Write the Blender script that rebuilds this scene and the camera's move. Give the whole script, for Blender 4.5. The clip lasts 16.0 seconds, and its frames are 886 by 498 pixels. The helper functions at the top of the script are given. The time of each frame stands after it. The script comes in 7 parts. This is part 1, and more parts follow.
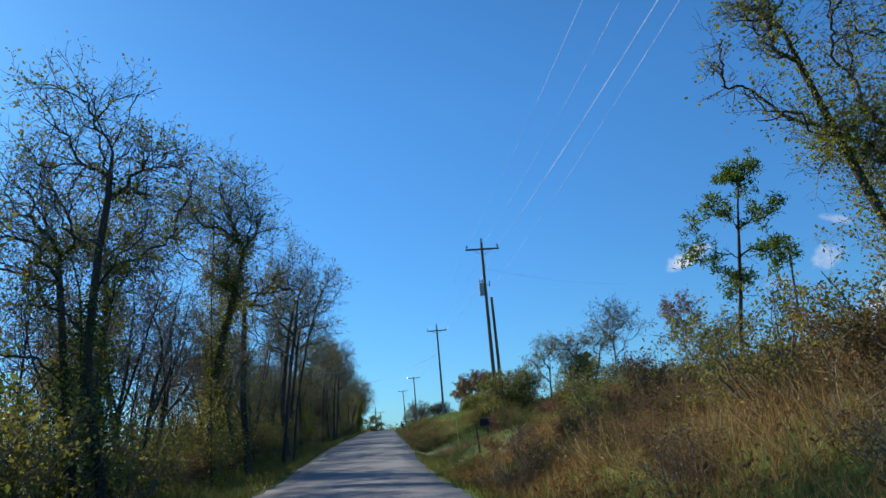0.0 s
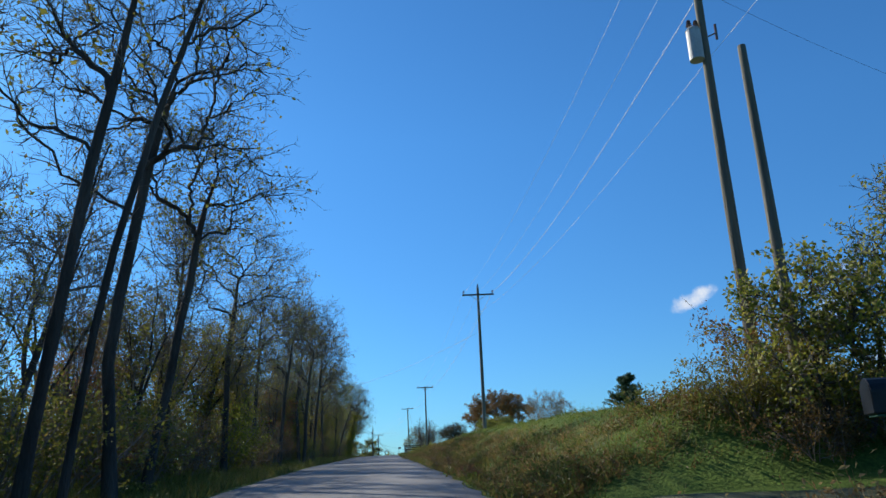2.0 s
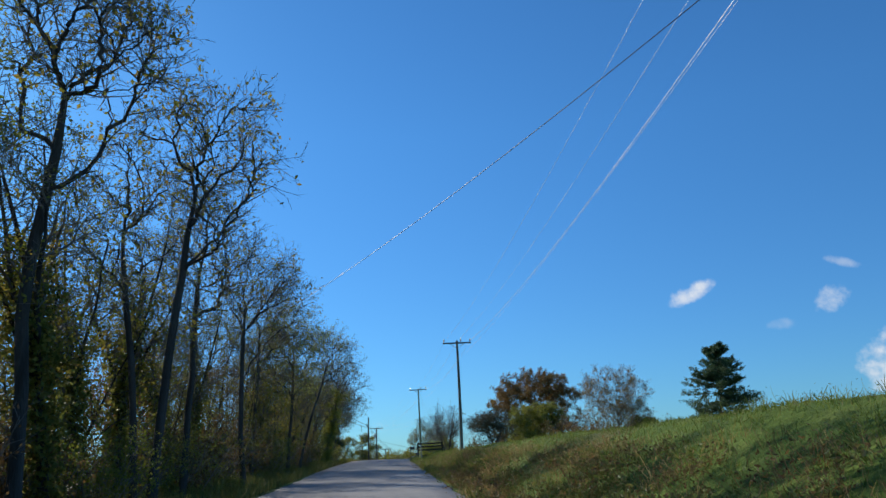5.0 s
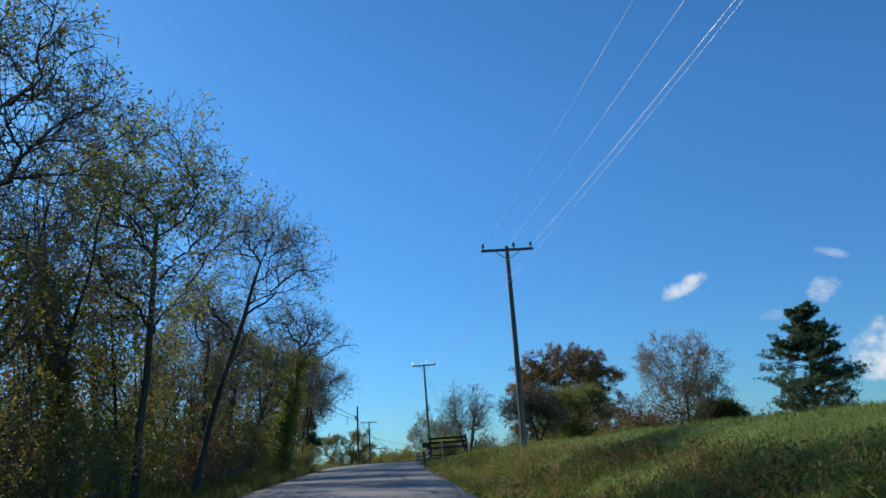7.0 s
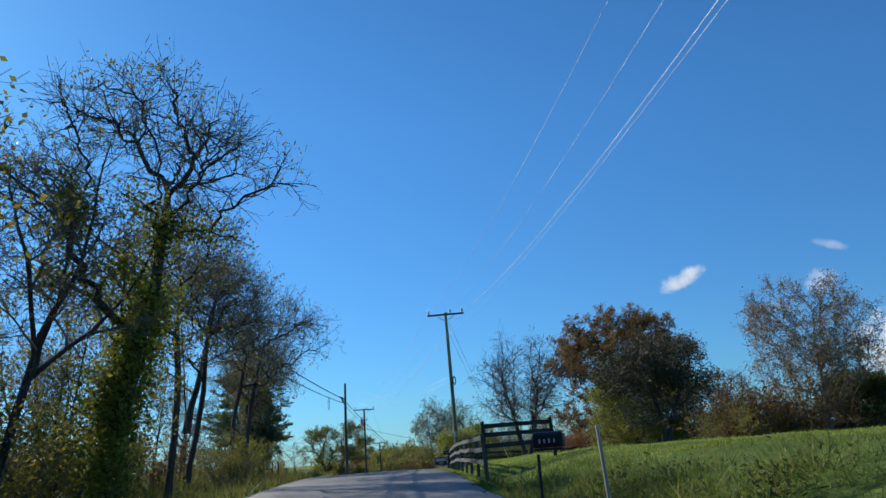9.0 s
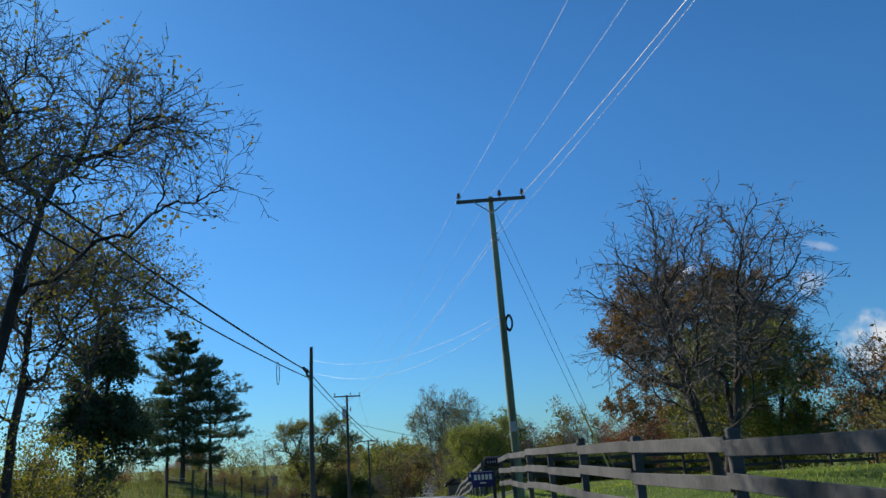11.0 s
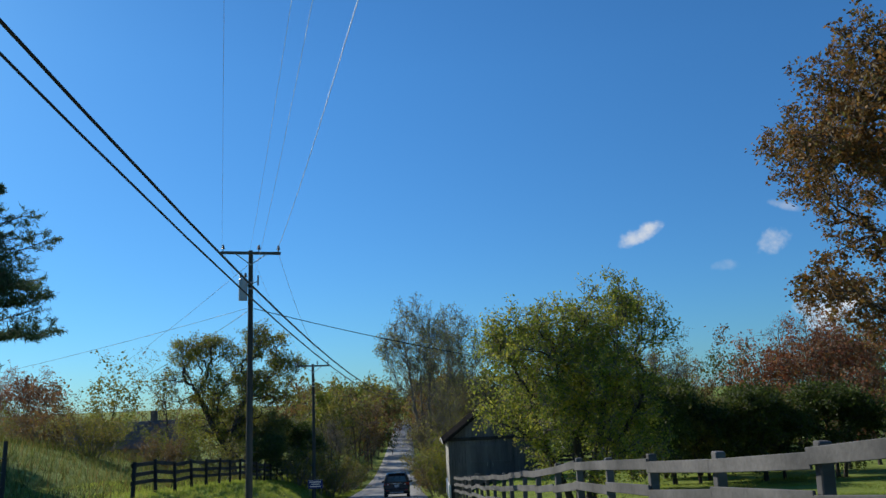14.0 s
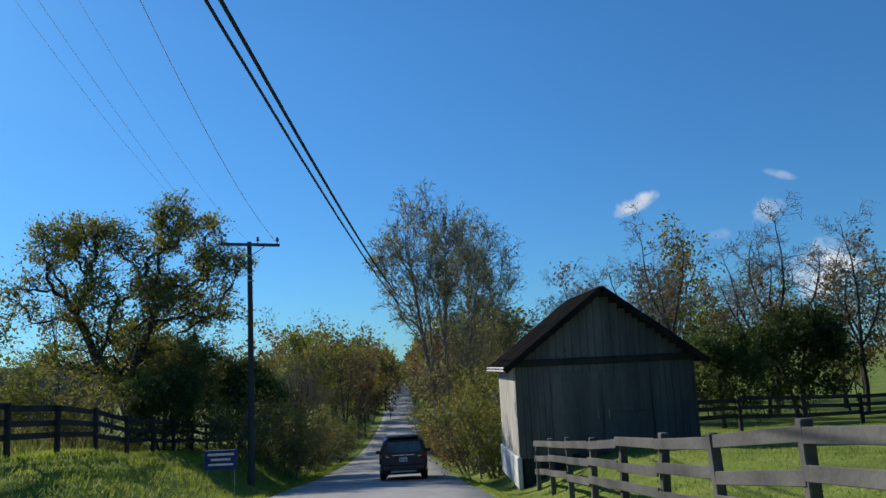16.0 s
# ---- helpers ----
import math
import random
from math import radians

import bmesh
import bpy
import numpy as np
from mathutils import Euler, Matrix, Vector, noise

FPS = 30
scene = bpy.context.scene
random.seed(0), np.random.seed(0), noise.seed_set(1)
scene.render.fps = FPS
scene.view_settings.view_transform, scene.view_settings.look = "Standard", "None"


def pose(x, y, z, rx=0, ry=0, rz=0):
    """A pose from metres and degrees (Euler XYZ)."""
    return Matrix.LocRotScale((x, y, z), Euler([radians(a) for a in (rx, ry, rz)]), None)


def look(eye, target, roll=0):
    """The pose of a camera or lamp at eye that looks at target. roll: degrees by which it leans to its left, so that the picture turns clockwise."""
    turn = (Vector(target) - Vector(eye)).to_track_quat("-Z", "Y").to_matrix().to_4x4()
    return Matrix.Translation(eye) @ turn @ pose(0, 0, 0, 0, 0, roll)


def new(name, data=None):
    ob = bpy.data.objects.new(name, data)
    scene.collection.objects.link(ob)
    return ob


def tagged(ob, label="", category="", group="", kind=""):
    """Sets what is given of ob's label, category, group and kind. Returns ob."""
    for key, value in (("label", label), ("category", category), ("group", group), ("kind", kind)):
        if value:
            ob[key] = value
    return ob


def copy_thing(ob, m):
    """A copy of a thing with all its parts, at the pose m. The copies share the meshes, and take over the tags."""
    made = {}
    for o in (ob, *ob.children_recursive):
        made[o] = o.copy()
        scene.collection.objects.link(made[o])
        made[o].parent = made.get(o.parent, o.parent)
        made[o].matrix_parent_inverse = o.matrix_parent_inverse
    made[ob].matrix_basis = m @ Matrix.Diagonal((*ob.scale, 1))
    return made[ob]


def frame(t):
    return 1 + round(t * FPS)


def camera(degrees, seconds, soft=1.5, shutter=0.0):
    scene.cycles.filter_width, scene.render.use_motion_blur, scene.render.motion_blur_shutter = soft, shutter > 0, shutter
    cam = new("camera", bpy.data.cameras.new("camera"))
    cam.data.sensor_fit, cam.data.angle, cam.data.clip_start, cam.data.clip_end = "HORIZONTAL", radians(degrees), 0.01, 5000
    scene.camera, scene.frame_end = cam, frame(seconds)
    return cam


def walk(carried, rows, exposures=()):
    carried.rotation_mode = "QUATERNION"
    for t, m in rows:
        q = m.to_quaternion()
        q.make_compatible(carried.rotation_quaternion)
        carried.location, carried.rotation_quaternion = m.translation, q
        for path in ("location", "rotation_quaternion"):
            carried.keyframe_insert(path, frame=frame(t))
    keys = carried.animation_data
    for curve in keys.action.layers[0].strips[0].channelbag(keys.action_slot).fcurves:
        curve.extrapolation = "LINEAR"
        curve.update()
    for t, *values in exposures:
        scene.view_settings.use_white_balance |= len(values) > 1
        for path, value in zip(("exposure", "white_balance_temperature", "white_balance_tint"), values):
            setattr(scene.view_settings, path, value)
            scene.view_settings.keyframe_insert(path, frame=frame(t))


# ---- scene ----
cam = camera(61.9, 16.0)
PATH = [
    (0, (1.176, -0.676, 2.204), (1.16, 1.263, 2.695), -5.1),
    (0.5, (0.074, 8.151, 2.252), (0.058, 10.085, 2.761), -5.5),
    (1, (-0.892, 16.903, 2.08), (-0.912, 18.832, 2.609), -4.8),
    (1.5, (-1.865, 25.987, 1.976), (-1.893, 27.908, 2.532), -3.1),
    (2, (-3.058, 34.724, 2.184), (-3.084, 36.641, 2.753), -2.3),
    (2.5, (-4.037, 43.986, 2.801), (-4.063, 45.907, 3.357), -1.8),
    (3, (-4.89, 52.503, 3.017), (-4.914, 54.427, 3.56), -2.2),
    (3.5, (-5.748, 60.818, 3.275), (-5.767, 62.744, 3.813), -2.5),
    (4, (-6.651, 68.633, 3.494), (-6.671, 70.557, 4.041), -2.1),
    (4.5, (-7.523, 76.403, 3.810), (-7.545, 78.324, 4.367), -2.2),
    (7, (-11.121, 114.237, 4.681), (-11.122, 116.16, 5.231), -3.7),
    (7.5, (-11.962, 121.512, 4.818), (-11.959, 123.434, 5.37), -3.5),
    (8, (-12.683, 129.045, 5.123), (-12.684, 130.968, 5.672), -3.4),
    (8.5, (-13.357, 136.801, 5.305), (-13.358, 138.727, 5.845), -3.6),
    (9, (-13.871, 143.205, 5.421), (-13.869, 145.134, 5.955), -4.0),
    (9.5, (-14.440, 149.302, 5.515), (-14.437, 151.230, 6.051), -3.6),
    (11.8, (-16.619, 177.234, 6.081), (-16.58, 179.169, 6.587), -3.3),
    (12, (-16.739, 179.76, 6.075), (-16.697, 181.697, 6.572), -3.0),
    (12.5, (-17.212, 186.372, 5.957), (-17.152, 188.315, 6.43), -2.9),
    (13, (-17.635, 192.889, 5.854), (-17.559, 194.835, 6.307), -3.0),
    (13.2, (-17.912, 195.325, 5.833), (-17.823, 197.275, 6.273), -2.9),
    (14, (-18.302, 205.187, 5.126), (-18.205, 207.146, 5.515), -2.5),
    (14.5, (-18.594, 211.713, 4.668), (-18.485, 213.681, 5.01), -2.8),
    (15, (-18.968, 217.714, 4.101), (-18.854, 219.688, 4.403), -2.3),
    (15.2, (-19.094, 220.428, 3.994), (-18.977, 222.404, 4.279), -2.3),
    (15.5, (-19.09, 223.936, 3.428), (-18.992, 225.913, 3.714), -1.4),
    (16, (-19.287, 231.045, 2.45), (-19.181, 233.018, 2.76), -2.8),
]
walk(cam, [(t, look(eye, target, roll)) for t, eye, target, roll in PATH], [(0.0, 0.17), (2.0, 0.2), (4.5, 0.1), (9.5, 0.06), (12.0, -0.1), (16.0, -0.05)])

# ---- world, sun, exposure ----
SUN_AZ, SUN_EL = radians(-46), radians(30)
world = bpy.data.worlds.new("sky_world")
scene.world = world
world.use_nodes = True


def build_world():
    nt = world.node_tree
    nt.nodes.clear()
    out = nt.nodes.new("ShaderNodeOutputWorld")
    bg = nt.nodes.new("ShaderNodeBackground")
    sky = nt.nodes.new("ShaderNodeTexSky")
    sky.sky_type = "NISHITA"
    sky.sun_disc = False
    sky.sun_elevation, sky.sun_rotation = SUN_EL, SUN_AZ
    sky.air_density, sky.dust_density, sky.ozone_density = 1.0, 0.2, 2.0
    sky.altitude = 200
    bg.inputs["Strength"].default_value = 0.094
    tc = nt.nodes.new("ShaderNodeTexCoord")
    noise_n = nt.nodes.new("ShaderNodeTexNoise")
    noise_n.inputs["Scale"].default_value = 55
    noise_n.inputs["Detail"].default_value = 5
    nt.links.new(tc.outputs["Generated"], noise_n.inputs["Vector"])
    tint = nt.nodes.new("ShaderNodeMix")
    tint.data_type, tint.blend_type = "RGBA", "MULTIPLY"
    tint.inputs["Factor"].default_value = 1.0
    tint.inputs["B"].default_value = (0.41, 0.97, 1.44, 1)
    nt.links.new(sky.outputs["Color"], tint.inputs["A"])
    # the haze near the horizon is a little deeper in tone than clear air
    xyz = nt.nodes.new("ShaderNodeSeparateXYZ")
    nt.links.new(tc.outputs["Generated"], xyz.inputs[0])
    fade = nt.nodes.new("ShaderNodeMapRange")
    fade.inputs["From Min"].default_value, fade.inputs["From Max"].default_value = 0.0, 0.42
    nt.links.new(xyz.outputs["Z"], fade.inputs["Value"])
    shade = nt.nodes.new("ShaderNodeMix")
    shade.data_type = "RGBA"
    shade.inputs["A"].default_value, shade.inputs["B"].default_value = (0.76, 0.71, 0.76, 1), (1, 1, 1, 1)
    nt.links.new(fade.outputs[0], shade.inputs["Factor"])
    deep = nt.nodes.new("ShaderNodeMix")
    deep.data_type, deep.blend_type = "RGBA", "MULTIPLY"
    deep.inputs["Factor"].default_value = 1.0
    nt.links.new(tint.outputs["Result"], deep.inputs["A"])
    nt.links.new(shade.outputs["Result"], deep.inputs["B"])
    last = deep.outputs["Result"]
    # small fair-weather clouds: azimuth, elevation, half width, half height (degrees), tilt, density
    for az, el, hw, hh, tilt, dens in CLOUDS:
        a, e = radians(az), radians(el)
        mid = Vector((math.sin(a) * math.cos(e), math.cos(a) * math.cos(e), math.sin(e)))
        right = Vector((math.cos(a), -math.sin(a), 0))
        up = right.cross(mid)
        tl = radians(tilt)
        ax1 = (right * math.cos(tl) + up * math.sin(tl)) / math.tan(radians(hw))
        ax2 = (up * math.cos(tl) - right * math.sin(tl)) / math.tan(radians(hh))
        parts = []
        for ax in (ax1, ax2):
            dot = nt.nodes.new("ShaderNodeVectorMath")
            dot.operation = "DOT_PRODUCT"
            sub = nt.nodes.new("ShaderNodeVectorMath")
            sub.operation = "SUBTRACT"
            sub.inputs[1].default_value = mid
            nt.links.new(tc.outputs["Generated"], sub.inputs[0])
            nt.links.new(sub.outputs["Vector"], dot.inputs[0])
            dot.inputs[1].default_value = ax
            sq = nt.nodes.new("ShaderNodeMath")
            sq.operation = "POWER"
            sq.inputs[1].default_value = 2
            ab = nt.nodes.new("ShaderNodeMath")
            ab.operation = "ABSOLUTE"
            nt.links.new(dot.outputs["Value"], ab.inputs[0])
            nt.links.new(ab.outputs[0], sq.inputs[0])
            parts.append(sq.outputs[0])
        add = nt.nodes.new("ShaderNodeMath")
        nt.links.new(parts[0], add.inputs[0])
        nt.links.new(parts[1], add.inputs[1])
        nz = nt.nodes.new("ShaderNodeMath")
        nz.operation = "MULTIPLY_ADD"
        nt.links.new(noise_n.outputs["Fac"], nz.inputs[0])
        nz.inputs[1].default_value = 2.6
        nt.links.new(add.outputs[0], nz.inputs[2])
        ramp = nt.nodes.new("ShaderNodeMapRange")
        ramp.interpolation_type = "SMOOTHSTEP"
        ramp.inputs["From Min"].default_value = 2.3
        ramp.inputs["From Max"].default_value = 1.0
        ramp.inputs["To Max"].default_value = dens
        nt.links.new(nz.outputs[0], ramp.inputs["Value"])
        mix = nt.nodes.new("ShaderNodeMix")
        mix.data_type = "RGBA"
        mix.inputs["B"].default_value = (7.6, 8.0, 8.6, 1)
        nt.links.new(ramp.outputs[0], mix.inputs["Factor"])
        nt.links.new(last, mix.inputs["A"])
        last = mix.outputs["Result"]
    nt.links.new(last, bg.inputs["Color"])
    nt.links.new(bg.outputs[0], out.inputs["Surface"])


CLOUDS = [(18.0, 11.3, 2.0, 0.75, 20, 0.95), (27.3, 9.7, 1.2, 1.0, 30, 0.6), (28.3, 12.2, 1.5, 0.4, -24, 0.35), (24.0, 8.4, 1.2, 0.5, 4, 0.2), (30.6, 5.2, 2.7, 2.3, 10, 1.0)]
build_world()
sun = new("sun", bpy.data.lights.new("sun", "SUN"))
sun.data.energy, sun.data.angle, sun.data.color = 5.0, radians(0.53), (1.0, 0.93, 0.82)
sun.matrix_basis = look((0, 0, 0), (-math.sin(SUN_AZ) * math.cos(SUN_EL), -math.cos(SUN_AZ) * math.cos(SUN_EL), -math.sin(SUN_EL)))


# ---- materials ----
def material(name, rough=0.8, metal=0.0, spec=0.3):
    m = bpy.data.materials.new(name)
    m.use_nodes = True
    b = m.node_tree.nodes["Principled BSDF"]
    b.inputs["Roughness"].default_value = rough
    b.inputs["Metallic"].default_value = metal
    b.inputs["Specular IOR Level"].default_value = spec
    return m, m.node_tree, b


def ramp_node(nt, source, stops):
    r = nt.nodes.new("ShaderNodeValToRGB")
    while len(r.color_ramp.elements) < len(stops):
        r.color_ramp.elements.new(0.5)
    for el, (p, c) in zip(r.color_ramp.elements, stops):
        el.position, el.color = p, (*c, 1)
    nt.links.new(source, r.inputs["Fac"])
    return r.outputs["Color"]


def noise_node(nt, scale, detail=4, stretch=None, space="Object"):
    tc = nt.nodes.new("ShaderNodeTexCoord")
    n = nt.nodes.new("ShaderNodeTexNoise")
    n.inputs["Scale"].default_value, n.inputs["Detail"].default_value = scale, detail
    source = tc.outputs[space]
    if stretch:
        mp = nt.nodes.new("ShaderNodeMapping")
        mp.inputs["Scale"].default_value = stretch
        nt.links.new(source, mp.inputs["Vector"])
        source = mp.outputs["Vector"]
    nt.links.new(source, n.inputs["Vector"])
    return n.outputs["Fac"]


def mixed(nt, fac, a, b, mode="MIX"):
    m = nt.nodes.new("ShaderNodeMix")
    m.data_type, m.blend_type = "RGBA", mode
    for key, v in (("Factor", fac), ("A", a), ("B", b)):
        if isinstance(v, (int, float)):
            m.inputs[key].default_value = v
        elif isinstance(v, tuple):
            m.inputs[key].default_value = (*v, 1)
        else:
            nt.links.new(v, m.inputs[key])
    return m.outputs["Result"]


def bump(nt, b, height, strength=0.4, distance=0.02):
    n = nt.nodes.new("ShaderNodeBump")
    n.inputs["Strength"].default_value, n.inputs["Distance"].default_value = strength, distance
    nt.links.new(height, n.inputs["Height"])
    nt.links.new(n.outputs["Normal"], b.inputs["Normal"])


def surface(name, dark, light, scale=3.0, rough=0.8, metal=0.0, spec=0.3, fine=30.0, stretch=None, relief=0.3, depth=0.01):
    """Two scales of colour variation and a fine relief."""
    m, nt, b = material(name, rough, metal, spec)
    big = noise_node(nt, scale, 5, stretch)
    small = noise_node(nt, fine, 3, stretch)
    col = ramp_node(nt, big, [(0.3, dark), (0.7, light)])
    tint = ramp_node(nt, small, [(0.25, (0.7, 0.7, 0.7)), (0.75, (1.15, 1.15, 1.15))])
    col = mixed(nt, 0.7, col, tint, "MULTIPLY")
    nt.links.new(col, b.inputs["Base Color"])
    bump(nt, b, small, relief, depth)
    return m


def leaf_material(name, colours, through_light=0.45):
    """Leaves: each island takes a colour of its own; part of the light passes through."""
    m, nt, b = material(name, 0.55, 0, 0.35)
    geo = nt.nodes.new("ShaderNodeNewGeometry")
    info = nt.nodes.new("ShaderNodeObjectInfo")
    stops = [(i / (len(colours) - 1), c) for i, c in enumerate(colours)]
    col = ramp_node(nt, geo.outputs["Random Per Island"], stops)
    patch = ramp_node(nt, noise_node(nt, 0.55, 2), [(0.3, (0.65, 0.7, 0.6)), (0.7, (1.2, 1.12, 1.0))])
    col = mixed(nt, 0.8, col, patch, "MULTIPLY")
    shift = ramp_node(nt, info.outputs["Random"], [(0.0, (0.8, 0.85, 0.8)), (0.5, (1, 1, 1)), (1.0, (1.2, 1.02, 0.85))])
    col = mixed(nt, 0.7, col, shift, "MULTIPLY")
    nt.links.new(col, b.inputs["Base Color"])
    tr = nt.nodes.new("ShaderNodeBsdfTranslucent")
    nt.links.new(col, tr.inputs["Color"])
    mix = nt.nodes.new("ShaderNodeMixShader")
    mix.inputs[0].default_value = through_light
    nt.links.new(b.outputs[0], mix.inputs[1])
    nt.links.new(tr.outputs[0], mix.inputs[2])
    nt.links.new(mix.outputs[0], nt.nodes["Material Output"].inputs["Surface"])
    return m


def ground_material():
    m, nt, b = material("grassy_ground", 0.95, 0, 0.1)
    big = noise_node(nt, 0.09, 5)
    mid = noise_node(nt, 0.9, 5)
    fine = noise_node(nt, 14, 4)
    green = ramp_node(nt, mid, [(0.25, (0.045, 0.075, 0.016)), (0.5, (0.085, 0.135, 0.026)), (0.8, (0.14, 0.18, 0.045))])
    dry = ramp_node(nt, mid, [(0.3, (0.07, 0.055, 0.03)), (0.7, (0.16, 0.125, 0.06))])
    lo = nt.nodes.new("ShaderNodeMapRange")
    lo.inputs["From Min"].default_value, lo.inputs["From Max"].default_value = 0.58, 0.75
    nt.links.new(big, lo.inputs["Value"])
    col = mixed(nt, lo.outputs[0], green, dry)
    tc = nt.nodes.new("ShaderNodeTexCoord")
    xyz = nt.nodes.new("ShaderNodeSeparateXYZ")
    nt.links.new(tc.outputs["Object"], xyz.inputs[0])
    # lawn past the wood, with sunlight put into its brighter greens
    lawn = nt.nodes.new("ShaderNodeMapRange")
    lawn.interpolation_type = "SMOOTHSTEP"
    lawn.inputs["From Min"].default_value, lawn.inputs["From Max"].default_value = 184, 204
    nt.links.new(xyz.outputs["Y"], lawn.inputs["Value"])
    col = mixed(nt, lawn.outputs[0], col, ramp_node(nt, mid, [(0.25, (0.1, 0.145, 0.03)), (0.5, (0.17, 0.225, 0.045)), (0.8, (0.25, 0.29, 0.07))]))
    away = nt.nodes.new("ShaderNodeVectorMath")
    away.operation = "DISTANCE"
    flat = nt.nodes.new("ShaderNodeCombineXYZ")
    nt.links.new(xyz.outputs["X"], flat.inputs["X"])
    nt.links.new(xyz.outputs["Y"], flat.inputs["Y"])
    nt.links.new(flat.outputs[0], away.inputs[0])
    away.inputs[1].default_value = (5.5, 28.0, 0)
    jag = nt.nodes.new("ShaderNodeMath")
    jag.operation = "MULTIPLY_ADD"
    nt.links.new(mid, jag.inputs[0])
    jag.inputs[1].default_value = 7.0
    nt.links.new(away.outputs["Value"], jag.inputs[2])
    scar = nt.nodes.new("ShaderNodeMapRange")
    scar.inputs["From Min"].default_value, scar.inputs["From Max"].default_value = 8.6, 5.6
    nt.links.new(jag.outputs[0], scar.inputs["Value"])
    col = mixed(nt, scar.outputs[0], col, ramp_node(nt, fine, [(0.3, (0.13, 0.09, 0.055)), (0.7, (0.28, 0.21, 0.135))]))
    col = mixed(nt, 0.8, col, ramp_node(nt, fine, [(0.3, (0.6, 0.6, 0.6)), (0.7, (1.25, 1.25, 1.2))]), "MULTIPLY")
    nt.links.new(col, b.inputs["Base Color"])
    bump(nt, b, fine, 0.8, 0.06)
    return m


def asphalt_material():
    m, nt, b = material("worn_asphalt", 0.88, 0, 0.25)
    big = noise_node(nt, 0.35, 5, (1.0, 0.25, 1))
    mid = noise_node(nt, 2.2, 4)
    grit = noise_node(nt, 90, 2)
    col = ramp_node(nt, big, [(0.3, (0.18, 0.179, 0.176)), (0.7, (0.27, 0.265, 0.257))])
    col = mixed(nt, 0.6, col, ramp_node(nt, mid, [(0.35, (0.78, 0.78, 0.78)), (0.65, (1.1, 1.1, 1.1))]), "MULTIPLY")
    col = mixed(nt, 0.5, col, ramp_node(nt, grit, [(0.35, (0.6, 0.6, 0.6)), (0.7, (1.35, 1.35, 1.35))]), "MULTIPLY")
    # old ramps in sunlight put into the asphalt colour from before the barn
    tc = nt.nodes.new("ShaderNodeTexCoord")
    xyz = nt.nodes.new("ShaderNodeSeparateXYZ")
    nt.links.new(tc.outputs["Object"], xyz.inputs[0])
    old = nt.nodes.new("ShaderNodeMapRange")
    old.inputs["From Min"].default_value, old.inputs["From Max"].default_value = 206, 218
    nt.links.new(xyz.outputs["Y"], old.inputs["Value"])
    col = mixed(nt, old.outputs[0], col, mixed(nt, 1.0, col, (1.5, 1.5, 1.48), "MULTIPLY"))
    nt.links.new(col, b.inputs["Base Color"])
    bump(nt, b, grit, 0.5, 0.01)
    return m


M_GROUND = ground_material()
M_ROAD = asphalt_material()
M_GRAVEL = surface("gravel", (0.05, 0.065, 0.025), (0.15, 0.15, 0.08), 1.5, 0.95, fine=40, relief=0.8, depth=0.03)
M_BARK = surface("grey_brown_bark", (0.034, 0.029, 0.025), (0.115, 0.1, 0.086), 2.6, 0.95, fine=34, stretch=(1, 1, 0.16), relief=1.0, depth=0.05)
M_BARK_PALE = surface("pale_bark", (0.13, 0.115, 0.098), (0.28, 0.255, 0.22), 1.2, 0.9, fine=22, stretch=(1, 1, 0.15), relief=0.6, depth=0.02)
M_TWIG = surface("twig_bark", (0.11, 0.094, 0.08), (0.26, 0.228, 0.196), 1.5, 0.9, fine=12)
M_POLE = surface("weathered_pole_wood", (0.06, 0.056, 0.044), (0.29, 0.27, 0.205), 2.2, 0.85, fine=25, stretch=(1, 1, 0.05), relief=0.8, depth=0.03)
M_POLE_DARK = surface("dark_pole_wood", (0.035, 0.034, 0.03), (0.11, 0.105, 0.088), 1.6, 0.85, fine=25, stretch=(1, 1, 0.05), relief=0.8, depth=0.03)
M_POLE_PALE = surface("pale_greenish_pole_wood", (0.09, 0.11, 0.06), (0.33, 0.36, 0.22), 2.2, 0.85, fine=25, stretch=(1, 1, 0.12), relief=0.6, depth=0.02)
M_ARM = surface("grey_crossarm_wood", (0.07, 0.065, 0.055), (0.16, 0.15, 0.13), 2, 0.85, fine=25, stretch=(0.1, 1, 1))
M_BOARD = surface("weathered_fence_board", (0.05, 0.05, 0.048), (0.15, 0.145, 0.137), 1.1, 0.85, fine=18, stretch=(0.15, 1, 1), relief=0.5)
M_DARKBOARD = surface("dark_stained_board", (0.018, 0.017, 0.017), (0.05, 0.048, 0.046), 1.1, 0.8, fine=18, relief=0.4)
M_BARN = surface("grey_barn_board", (0.08, 0.079, 0.076), (0.19, 0.186, 0.178), 1.3, 0.9, fine=14, stretch=(1, 1, 0.12), relief=0.5)
# pale wood; on the barn it holds the left wall's sunlight in its colour
M_BARN_PALE = surface("pale_sunlit_board", (0.34, 0.32, 0.27), (0.58, 0.55, 0.48), 1.3, 0.9, fine=14, stretch=(1, 1, 0.12), relief=0.5)
M_ROOF = surface("dark_sheet_roof", (0.012, 0.011, 0.01), (0.035, 0.03, 0.027), 1.5, 0.95, spec=0.1, fine=12)
M_WHITE = surface("white_paint", (0.68, 0.67, 0.64), (0.82, 0.81, 0.79), 3, 0.5)
M_WIRE = surface("bare_aluminium_wire", (0.6, 0.6, 0.6), (0.8, 0.8, 0.8), 3, 0.4, 0.2)
M_CABLE = surface("black_cable_sheath", (0.008, 0.008, 0.008), (0.02, 0.02, 0.02), 3, 0.5)
M_STEEL = surface("galvanised_steel", (0.3, 0.31, 0.32), (0.5, 0.51, 0.52), 3, 0.45, 0.8)
